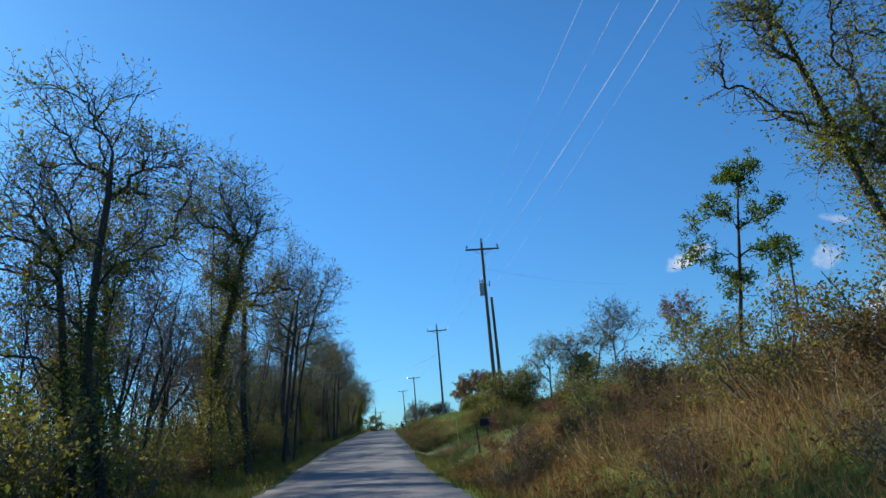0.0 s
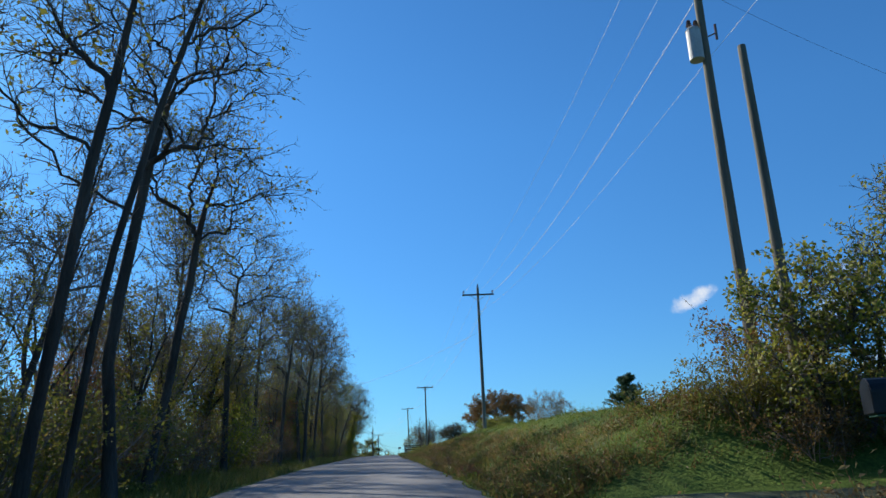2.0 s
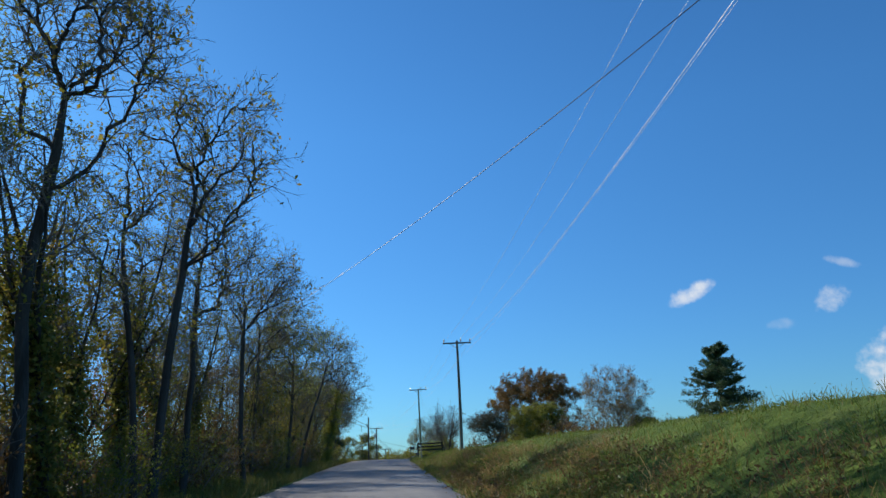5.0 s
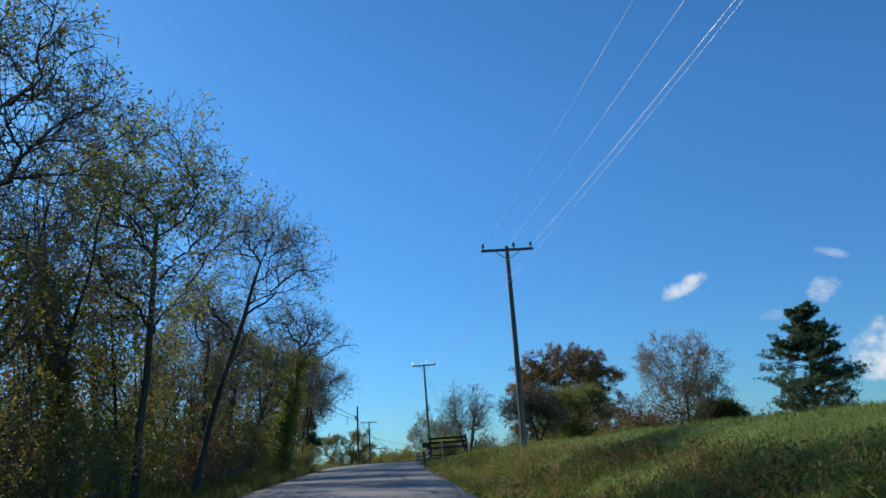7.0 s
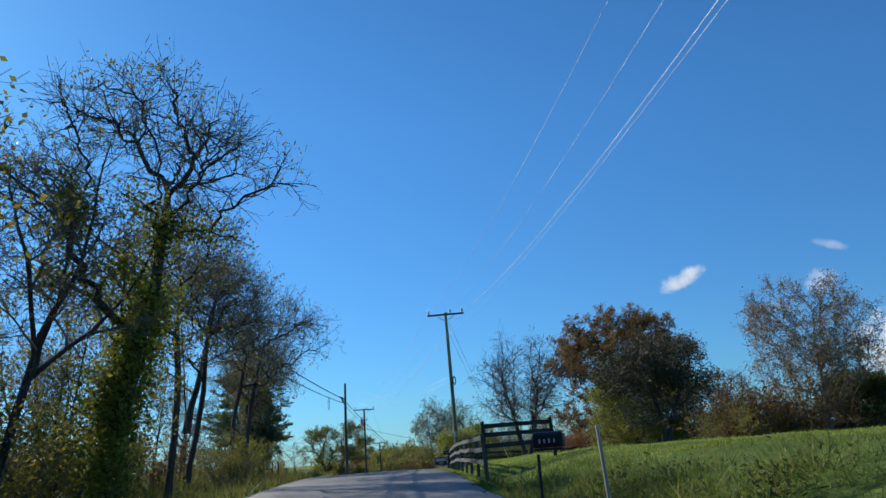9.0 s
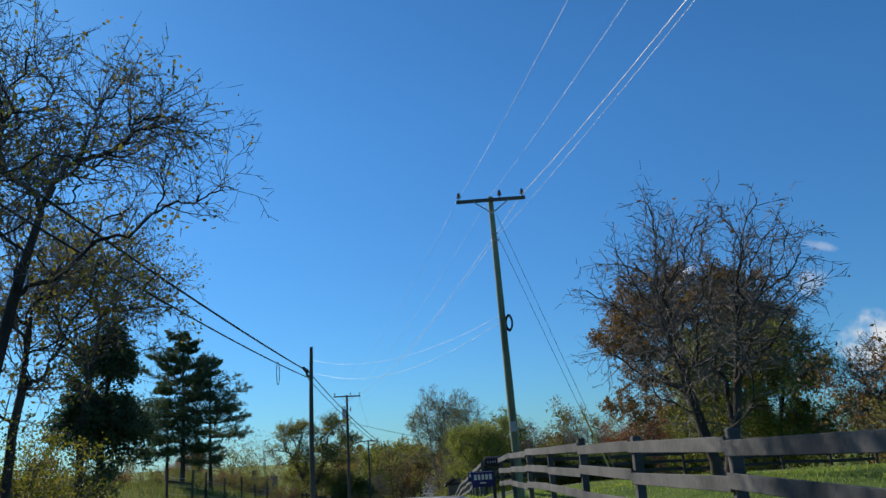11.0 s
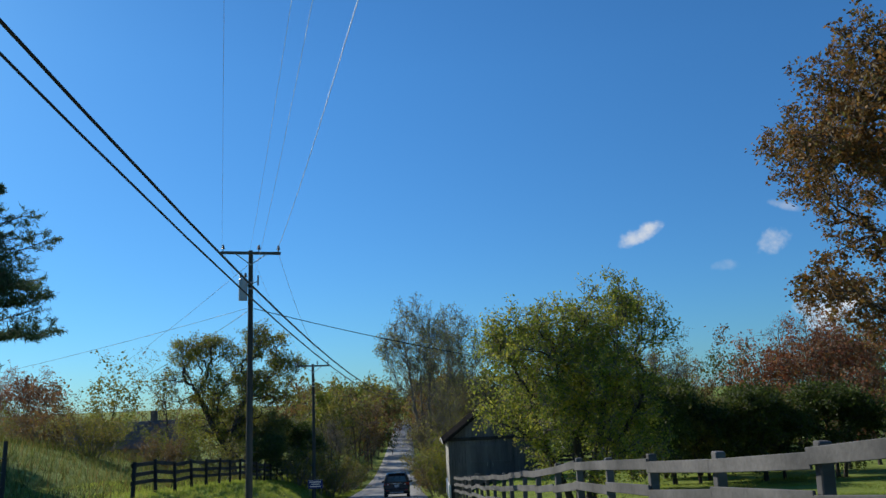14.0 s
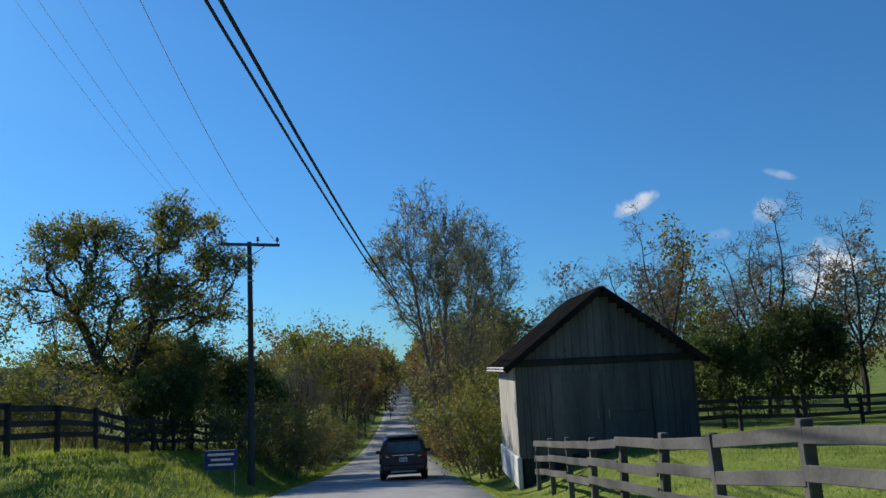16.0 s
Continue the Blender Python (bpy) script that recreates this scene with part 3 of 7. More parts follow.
def tall_tree(seed, label, height, m_leaf, per_leaf, leaf=0.12, bark=None, trunk_r=0.2, stems=1, limb_from=0.3, limb_angle=42, limb_ratio=0.42, limbs=13, boughs=7, twigs=6, sprays=3,
              up=0.09, wander=0.17, shape=0.35, vine=0, vine_leaf=None, scatter=0.16, name="tree", vine_top=0.7, reach=0.86):
    """A broad-leaved tree: stem, limbs, boughs, twigs and sprays, with as many leaves as the season left."""
    rng = np.random.default_rng(seed)
    st = np.zeros((stems, 3))
    hd = unit(np.array([[0, 0, 1.0]]) + rng.normal(0, 0.05 if stems == 1 else 0.2, (stems, 3)))
    if stems > 1:
        st[:, :2] = rng.normal(0, 0.3, (stems, 2))
    st[:, 2] = -0.35
    ln = height * reach * rng.uniform(0.93, 1.07, stems)
    p0, r0 = run_branches(rng, st, hd, ln, np.full(stems, trunk_r) * rng.uniform(0.75, 1, stems), 10, 0.06, 0.06, 0.16)
    r0[:, 0] *= 1.5
    p1, r1, l1 = sprout(rng, p0, r0, np.full(stems, height), limbs, limb_ratio, limb_angle, 10, (limb_from, 0.99), 7, wander, up, 0.62, 0.25, shape)
    p2, r2, l2 = sprout(rng, p1, r1, l1, boughs, 0.48, 42, 12, (0.2, 1.0), 5, wander * 1.2, up * 0.9, 0.66, 0.3, 0.2)
    p3, r3, l3 = sprout(rng, p2, r2, l2, twigs, 0.55, 42, 14, (0.15, 1.0), 3, wander * 1.3, up * 0.7, 0.6, 0.4)
    wood = [(p0, r0, 8), (p1, r1, 5), (p2, r2, 3), (p3, r3 * 1.1, 2)]
    tips = p3
    if sprays:
        p4, r4, l4 = sprout(rng, p3, r3, l3, sprays, 0.6, 40, 14, (0.2, 1.0), 2, wander, up * 0.5, 0.75, 0.5)
        wood.append((p4, r4 * 1.1, 2))
        tips = p4
    ob_leaves = leaves(rng, tips, per_leaf, leaf, scatter) if per_leaf else None
    if name == "far":
        return tubes([(p0, r0, 4), (p1, r1, 3), (p2, r2, 2), (p3, r3 * 1.1, 2)]), ob_leaves
    ob = plant(name, label, "tree", wood, ob_leaves, bark or M_BARK, m_leaf)
    if vine:
        low = p0[:, : max(3, int(10 * vine_top))]
        sets = [leaves(rng, low, vine / stems, 0.13, 0.33, span=(0.05, 1.0)), leaves(rng, p1[: limbs * stems // 2], vine / 14 / stems, 0.12, 0.28, span=(0.0, 0.55))]
        c = new("vine", mesh_np("vine", *join(sets), vine_leaf))
        c.parent = ob
        tagged(c, "climbing vine wrapped round the stem")
    return ob


def forked_tree(seed, label, height, m_leaf, per_leaf, leaf=0.06, bark=None, trunk_r=0.2, fork=0.42, leaders=4, spread=30, limbs=6, boughs=6, twigs=5, sprays=3, limb_angle=50, limb_ratio=0.38,
                wander=0.2, lean=0.06, level=0.0, vine=0, vine_leaf=None, vine_top=0.9, scatter=0.08, name="tree", fine=0.011, leaf_part=1.0, vary=(0.78, 1.05)):
    """A broad-leaved tree whose stem forks into crooked leaders that carry limbs, boughs, twigs and sprays."""
    rng = np.random.default_rng(seed)
    hd = unit(np.array([[0, 0, 1.0]]) + rng.normal(0, lean, (1, 3)) * [1, 1, 0])
    p0, r0 = run_branches(rng, np.array([[0, 0, -0.35]]), hd, np.array([height * fork + 0.35]), np.array([trunk_r]), 9, 0.05, 0.03, 0.72)
    r0[:, 0] *= 1.45
    p1, r1, l1 = sprout(rng, p0, r0, np.array([height * (1 - fork)]), leaders, 0.95, spread, 6, (0.62, 1.0), 9, wander * 0.55, 0.07, 0.74, 0.3, 0.0, 0.0, vary)
    # the last leader goes on from the stem's top
    q, w = run_branches(rng, p0[:, -1], unit(p0[:, -1] - p0[:, -3]), np.array([height * (1 - fork) * 0.95]), r0[:, -1] * 0.85, 9, wander * 0.5, 0.05, 0.2)
    p1, r1, l1 = np.concatenate([p1, q]), np.concatenate([r1, w]), np.append(l1, height * (1 - fork) * 0.95)
    p2, r2, l2 = sprout(rng, p1, r1, l1, limbs, limb_ratio, limb_angle, 10, (0.18, 1.0), 7, wander, 0.05, 0.7, 0.32, 0.3, level)
    p3, r3, l3 = sprout(rng, p2, r2, l2, boughs, 0.5, 46, 12, (0.25, 1.0), 5, wander * 1.3, 0.06, 0.7, 0.4, 0.15, level)
    p4, r4, l4 = sprout(rng, p3, r3, l3, twigs, 0.55, 48, 14, (0.2, 1.0), 3, wander * 1.5, 0.05, 0.66, 0.5)
    wood = [(p0, r0, 9), (p1, r1, 6), (p2, r2, 4), (p3, np.maximum(r3, fine * 1.4), 3), (p4, np.maximum(r4, fine), 2)]
    tips = p4
    if sprays:
        p5, r5, l5 = sprout(rng, p4, r4, l4, sprays, 0.55, 46, 14, (0.25, 1.0), 2, wander * 1.5, 0.03, 0.7, 0.6)
        wood.append((p5, np.maximum(r5, fine * 0.8), 2))
        tips = p5
    if leaf_part < 1:
        # some boughs have dropped their leaves before the others
        keep = np.repeat(rng.random(len(p3)) < leaf_part, len(tips) // len(p3))
        tips = tips[keep]
    ob = plant(name, label, "tree", wood, leaves(rng, tips, per_leaf, leaf, scatter) if per_leaf else None, bark or M_BARK, m_leaf)
    if vine:
        sets = [leaves(rng, p0, vine * 0.55, 0.1, 0.3, span=(0.05, 1.0)), leaves(rng, p1, vine * 0.45 / len(p1), 0.09, 0.28, span=(0.0, vine_top * 0.6))]
        c = new("vine", mesh_np("vine", *join(sets), vine_leaf))
        c.parent = ob
        tagged(c, "climbing vine wrapped round the stem")
    return ob


def shrub(seed, label, height, width, m_leaf, per_leaf, leaf=0.056, stems=18, name="shrub", bark=None, scatter=0.1):
    rng = np.random.default_rng(seed)
    st = np.zeros((stems, 3))
    st[:, :2] = rng.normal(0, width * 0.16, (stems, 2))
    st[:, 2] = -0.15
    out = unit(st * [1, 1, 0] + rng.normal(0, 0.25, (stems, 3)) * [1, 1, 0]) * (width / height * 0.62)
    hd = unit(out + np.array([[0, 0, 1.0]]))
    ln = height * rng.uniform(0.65, 1.1, stems)
    p0, r0 = run_branches(rng, st, hd, ln, np.full(stems, 0.03 * height / 2.5), 6, 0.14, 0.05, 0.3)
    p1, r1, l1 = sprout(rng, p0, r0, ln, 7, 0.42, 45, 14, (0.15, 1.0), 4, 0.2, 0.05, 0.6, 0.4, 0.3)
    p2, r2, l2 = sprout(rng, p1, r1, l1, 5, 0.5, 45, 14, (0.2, 1.0), 2, 0.2, 0.03, 0.6, 0.5)
    return plant(name, label, "shrub", [(p0, r0, 3), (p1, r1, 2), (p2, r2, 2)], leaves(rng, p2, per_leaf, leaf, scatter) if per_leaf else None, bark or M_TWIG, m_leaf, "branchwork", "foliage")


def grown_tree(seed, label, at, stems, lobes, targets, m_leaf, per_leaf, leaf=0.07, trunk_r=0.2, balance=0.4, shell=0.3, low=0.35, twigs=4, twig=1.1, sprays=4, spray=0.5, fine=2, bark=None, crook=0.11, level=0.0,
               leaf_part=1.0, scatter=0.1, vine=0, vine_leaf=None, vine_top=0.5, vine_spread=0.3, name="tree", category="tree", group="", lift=0.04, thin=0.6, hair=0.0048, twig_up=0.03):
    """A tree whose limbs grow from its stems to points spread through the lobes of its crown.
    at: x, y of the foot; stems: polylines and lobes: (x, y, z, rx, ry, rz), all relative to the foot."""
    rng = np.random.default_rng(seed)
    pos, run, heading, owner = [], [], [], []
    paths, kids = [], []

    def add_path(p, base_run):
        k = len(paths)
        paths.append(p)
        seg = np.linalg.norm(np.diff(p, axis=0), axis=1)
        d = unit(np.gradient(p, axis=0))
        for j in range(1, len(p)):
            pos.append(p[j])
            run.append(base_run + seg[:j].sum())
            heading.append(d[j])
            owner.append((k, j))
        kids.append([])

    N = 8
    for st in stems:
        st = np.asarray(st, float)
        q = np.linspace(0, 1, N) * (len(st) - 1)
        p = np.stack([np.interp(q, np.arange(len(st)), st[:, a]) for a in range(3)], 1)
        p[1:, :2] += np.cumsum(rng.normal(0, 0.012, (N - 1, 2)), 0) * np.linalg.norm(st[-1] - st[0]) * 0.35
        add_path(p, 0.0)
        p[0, 2] -= 0.35
    n_stems = len(stems)
    lobe = np.asarray(lobes, float)
    w = np.prod(lobe[:, 3:], 1) ** 0.75
    pick = rng.choice(len(lobe), targets, p=w / w.sum())
    d = unit(rng.normal(0, 1, (targets, 3)))
    d[:, 2] = np.where((d[:, 2] < 0) & (rng.random(targets) > low), -d[:, 2], d[:, 2])
    goal = lobe[pick, :3] + d * lobe[pick, 3:] * (shell + (1 - shell) * rng.random(targets) ** 0.6)[:, None]
    goal[:, 2] = np.maximum(goal[:, 2], 0.25)
    goal = goal[np.argsort(np.linalg.norm(goal - np.asarray(stems[0], float)[-1] * [1, 1, 0.7], axis=1))]
    parent = [None] * n_stems
    # every stem runs on into two limbs at its top
    onward = {}
    for k in range(n_stems):
        v = goal - paths[k][-1]
        reach = np.linalg.norm(v, axis=1)
        for g in np.argsort(reach + 3 * (v[:, 2] < 0.3) + 3 * (reach < 0.5))[:2]:
            onward.setdefault(int(g), (N - 1) * (k + 1) - 1)
    for n, g in enumerate(goal):
        P = np.asarray(pos)
        v = g - P
        dist = np.linalg.norm(v, axis=1)
        cost = dist + balance * np.asarray(run) + 1.2 * np.maximum(0, -v[:, 2] - 0.25 * dist) + 0.35 * dist * (1 - (np.asarray(heading) * v).sum(1) / np.maximum(dist, 1e-6))
        k = onward.get(n, int(np.argmin(cost)))
        D = dist[k]
        a, b = P[k], g
        c1 = a + heading[k] * D * 0.32
        c2 = b - unit(v[k] * [1, 1, 0.55] + np.array([0, 0, lift * D])) * D * 0.35
        t = np.linspace(0, 1, N)[:, None]
        p = (1 - t) ** 3 * a + 3 * (1 - t) ** 2 * t * c1 + 3 * (1 - t) * t ** 2 * c2 + t ** 3 * b
        p[1:] += rng.normal(0, crook * 0.5, (N - 1, 3)) * D * np.array([1, 1, 0.7]) * (0.4 + 0.6 * t[1:])
        kids[owner[k][0]].append((owner[k][1], len(paths)))
        parent.append(owner[k])
        add_path(p, run[k])
    count = np.ones((len(paths), N))
    for k in range(len(paths) - 1, -1, -1):
        for j, c in kids[k]:
            count[k, : j + 1] += count[c, 0]
    total = count[:n_stems, 0].max()
    tip = min(max(trunk_r / total ** 0.5, 0.012), 0.035)
    rad = np.maximum(tip * count ** 0.5, 0.01)
    rad[:n_stems] = np.maximum(trunk_r * (count[:n_stems] / total) ** 0.42, tip) * np.linspace(1.0, 0.8, N)
    rad[:n_stems, 0] *= 1.35
    rad[:, -1] *= 0.75
    for k in range(n_stems, len(paths)):
        rad[k] = np.minimum(rad[k], rad[parent[k][0]][parent[k][1]] * 0.92)
    pts = np.asarray(paths)
    limb, limb_r = pts[n_stems:], rad[n_stems:]
    size = np.full(len(limb), twig)
    p3, r3, l3 = sprout(rng, limb, np.minimum(limb_r, 0.035), size, twigs, 1.0, 44, 14, (0.3, 1.0), 4, crook * 1.3, twig_up, 0.7, 0.4, 0.25, level)
    p4, r4, l4 = sprout(rng, p3, r3, l3, sprays, spray, 42, 14, (0.2, 1.0), 3, crook * 1.5, twig_up * 0.6, 0.7, 0.5, 0.15, level)
    wood = [(pts[:n_stems], rad[:n_stems], 10), (limb, limb_r, 5), (p3, np.maximum(r3, hair * 1.3), 3), (p4, np.maximum(r4, hair), 2)]
    tips = p4
    if fine:
        p5, r5, l5 = sprout(rng, p4, r4, l4, fine, 0.6, 40, 14, (0.25, 1.0), 2, crook * 1.5, 0.0, 0.7, 0.6)
        wood.append((p5, np.maximum(r5, hair * 0.75), 2))
        tips = p5
    if leaf_part < 1:
        keep = np.repeat(rng.random(len(limb)) < leaf_part, len(tips) // len(limb))
        tips = tips[keep]
    ob = plant(name, label, category, wood, leaves(rng, tips, per_leaf, leaf, scatter, thin) if per_leaf else None, bark or M_BARK, m_leaf)
    if vine:
        top = max(3, int(N * vine_top) + 1)
        sets = [leaves(rng, pts[:n_stems, :top], vine * 1.6 / n_stems, 0.055, vine_spread, span=(0.0, 1.0)), leaves(rng, limb[: max(6, len(limb) // 6)], vine * 0.8 / max(6, len(limb) // 6), 0.052, vine_spread * 0.8, span=(0.0, 0.7))]
        c = new("vine", mesh_np("vine", *join(sets), vine_leaf))
        c.parent = ob
        tagged(c, "climbing vine wrapped round the stem")
    ob.matrix_basis = ground_pose(*at)
    return tagged(ob, group=group)


def white_pine(seed, label, height, trunk_r, reach, gap=0.95, bare=0.25, per_tuft=22, name="pine_tree", point=0.7, tuft=0.15, per_tier=(4, 6), at=None):
    """A pine with level boughs in tiers, each carrying flat plates of needle tufts."""
    rng = np.random.default_rng(seed)
    p0, r0 = run_branches(rng, np.array([[0, 0, -0.3]]), np.array([[0, 0, 1.0]]), np.array([height]), np.array([trunk_r]), 14, 0.025, 0.03, 0.1)
    start, head, size = [], [], []
    z = height * bare
    while z < height * 0.985:
        f = (z / height - bare) / (1 - bare)
        r = reach * min(1.0, 0.62 + 1.6 * f) * (1 - f ** 1.7 * point) * (1.06 - f) ** 0.35
        for k in range(rng.integers(*per_tier)):
            a = rng.random() * 6.283
            i = min(int((z + 0.3) / height * 13), 12)
            c = p0[0, i] + (p0[0, i + 1] - p0[0, i]) * ((z + 0.3) / height * 13 - i)
            start.append(c)
            head.append([math.cos(a), math.sin(a), 0.02 + 0.28 * f ** 2])
            size.append(r * rng.uniform(0.45, 1.12))
        z += gap * rng.uniform(0.6, 1.3) * (1.1 - 0.5 * f)
    size = np.asarray(size)
    p1, r1 = run_branches(rng, np.asarray(start), unit(np.asarray(head)), size, 0.012 + size * 0.01, 7, 0.07, 0.035, 0.3)
    p2, r2, l2 = sprout(rng, p1, r1, size, 14, 0.34, 50, 14, (0.22, 1.0), 4, 0.1, 0.05, 0.6, 0.4, 0.35, 0.85)
    p3, r3, l3 = sprout(rng, p2, r2, l2, 4, 0.42, 46, 14, (0.25, 1.0), 3, 0.1, 0.06, 0.7, 0.5, 0.0, 0.9)
    ends = np.concatenate([p2[:, 1:], p3])
    crown = leaves(rng, ends, per_tuft, tuft, tuft * 0.36, 0.12, (0.05, 1.0), -0.35)
    ob = plant(name, label, "tree", [(p0, r0, 9), (p1, r1, 5), (p2, r2, 3), (p3, np.maximum(r3, 0.008), 2)], crown, M_BARK, L_PINE)
    if at:
        ob.matrix_basis = ground_pose(*at)
    return ob


KINDS = {}
KINDS["bare_a"] = forked_tree(11, "leafless roadside tree with fine grey twigs", 14, L_OLIVE, 0.15, 0.05, trunk_r=0.16, fork=0.4, leaders=3, spread=22, limbs=7, sprays=3, boughs=6)
KINDS["bare_b"] = forked_tree(12, "bare forked tree with upswept dark branches", 15, L_OLIVE, 0.1, 0.05, trunk_r=0.19, fork=0.42, leaders=3, spread=20, limbs=8, wander=0.22, boughs=6)
KINDS["bare_c"] = tall_tree(13, "bare multi-stemmed tree with thin grey stems", 12.5, L_BROWN, 0.12, 0.06, trunk_r=0.12, stems=4, reach=0.74, limbs=7, limb_ratio=0.28, limb_angle=34, shape=0.15, boughs=6, twigs=5, sprays=3, limb_from=0.4)
KINDS["bare_d"] = forked_tree(14, "nearly leafless locust tree with crooked limbs", 15, L_OLIVE, 0.5, 0.05, trunk_r=0.18, fork=0.46, leaders=3, spread=24, limbs=7, limb_angle=58, wander=0.27, level=0.4, boughs=6)
KINDS["thin_a"] = forked_tree(21, "half-bare autumn tree with olive yellow leaves", 13.5, L_OLIVE, 2.2, 0.055, trunk_r=0.15, fork=0.36, leaders=4, spread=24, leaf_part=0.6, scatter=0.14)
KINDS["thin_b"] = forked_tree(22, "slender autumn tree with scattered yellow leaves", 11.5, L_YELLOW, 1.5, 0.06, trunk_r=0.12, fork=0.36, leaders=4, spread=28, leaf_part=0.6, scatter=0.14, boughs=5)
KINDS["thin_c"] = tall_tree(23, "young multi-stemmed tree with brown autumn leaves", 9, L_BROWN, 1.8, 0.06, trunk_r=0.08, stems=4, limbs=7, limb_from=0.25, limb_ratio=0.3, boughs=6, twigs=5, sprays=2)
KINDS["vine_a"] = forked_tree(31, "tall tree overgrown with leafy vines", 14.5, L_OLIVE, 3.2, 0.055, trunk_r=0.2, fork=0.4, leaders=4, spread=28, leaf_part=0.65, scatter=0.16, vine=5000, vine_leaf=L_OLIVE)
KINDS["vine_b"] = forked_tree(32, "leaning tree smothered in green and yellow vines", 14.5, L_YELLOW, 2.6, 0.055, trunk_r=0.19, fork=0.4, leaders=4, spread=26, lean=0.08, leaf_part=0.55, scatter=0.16, vine=5000, vine_leaf=L_OLIVE, vine_top=0.7)
KINDS["back_a"] = tall_tree(36, "slim bare tree deeper in the wood", 12.5, L_BROWN, 0.2, 0.07, trunk_r=0.11, reach=0.8, limbs=12, boughs=6, twigs=6, sprays=2, limb_from=0.42, limb_ratio=0.24, limb_angle=34, shape=0.1)
KINDS["back_b"] = tall_tree(37, "slim half-bare tree deeper in the wood", 12, L_OLIVE, 3.5, 0.065, trunk_r=0.11, reach=0.8, limbs=12, boughs=7, twigs=6, sprays=0, limb_from=0.35, limb_ratio=0.26, limb_angle=38, shape=0.1)
KINDS["back_c"] = tall_tree(38, "clump of slim grey stems in the wood", 9.5, L_BROWN, 0.8, 0.06, trunk_r=0.065, stems=5, reach=0.86, limbs=8, boughs=5, twigs=4, sprays=0, limb_from=0.4, limb_ratio=0.2, limb_angle=36, shape=0.1)
KINDS["mid"] = tall_tree(39, "leafy olive understorey tree", 7.5, L_OLIVE, 5, 0.06, trunk_r=0.08, stems=3, reach=0.8, limbs=9, boughs=7, twigs=6, sprays=0, limb_from=0.15, limb_ratio=0.3, limb_angle=44, shape=0.15, scatter=0.14)
KINDS["brush_a"] = shrub(41, "tangled roadside shrub with olive leaves", 3.2, 3.4, L_OLIVE, 8)
KINDS["brush_b"] = shrub(42, "brown autumn shrub, half bare", 2.8, 3.0, L_BROWN, 6)
KINDS["brush_c"] = shrub(43, "dense dark green roadside shrub", 3.0, 3.4, L_GREEN, 11)
KINDS["brush_d"] = shrub(44, "bare twiggy shrub in the undergrowth", 3.0, 2.8, L_BROWN, 2.0)
KINDS["brush_e"] = shrub(45, "low reddish shrub among dry weeds", 1.9, 2.4, L_RED, 4)
KINDS["brush_f"] = shrub(46, "yellow-green shrub at the wood's edge", 3.4, 3.4, L_YELLOW, 9)
FAR_SPEC = dict(trunk_r=0.2, limbs=9, boughs=5, twigs=4, sprays=0, limb_from=0.16, limb_ratio=0.46)
KINDS["wood_a"] = tall_tree(51, "autumn tree with olive foliage", 12, L_OLIVE, 8, 0.2, scatter=0.4, **FAR_SPEC)
KINDS["wood_b"] = tall_tree(52, "leafy green hedgerow tree", 11, L_GREEN, 12, 0.2, scatter=0.4, **FAR_SPEC)
KINDS["wood_c"] = tall_tree(53, "bare grey tree with fine twigs", 12, L_BROWN, 1.0, 0.12, trunk_r=0.18, limbs=11, boughs=6, twigs=5, sprays=2, limb_from=0.2)
KINDS["wood_d"] = tall_tree(54, "tree turning brown in the hedgerow", 10.5, L_BROWN, 8, 0.19, scatter=0.4, **FAR_SPEC)
KINDS["wood_e"] = tall_tree(55, "hedgerow tree with yellow-green foliage", 10.5, L_YELLOW, 10, 0.19, scatter=0.4, **FAR_SPEC)


def put(kind, x, y, scale=1.0, turn=None, sink=0.0, label="", group=""):
    """Sets a plant of that kind on the ground."""
    turn = (x * 37.7 + y * 91.3) % 360 if turn is None else turn
    m = ground_pose(x, y, turn, sink, scale)
    ob = copy_thing(KINDS[kind], m)
    return tagged(ob, label, "", group)


def put_u(kind, u, y, scale=1.0, **kw):
    return put(kind, float(road_x(y)) + u, y, scale, **kw)


# wood along the left of the road
def lobe_of(ox, z0, z1, r, ry=None, oy=0.0):
    """One rounded crown from height z0 to z1."""
    return (ox, oy, (z0 + z1) / 2, r, ry or r, (z1 - z0) / 2)


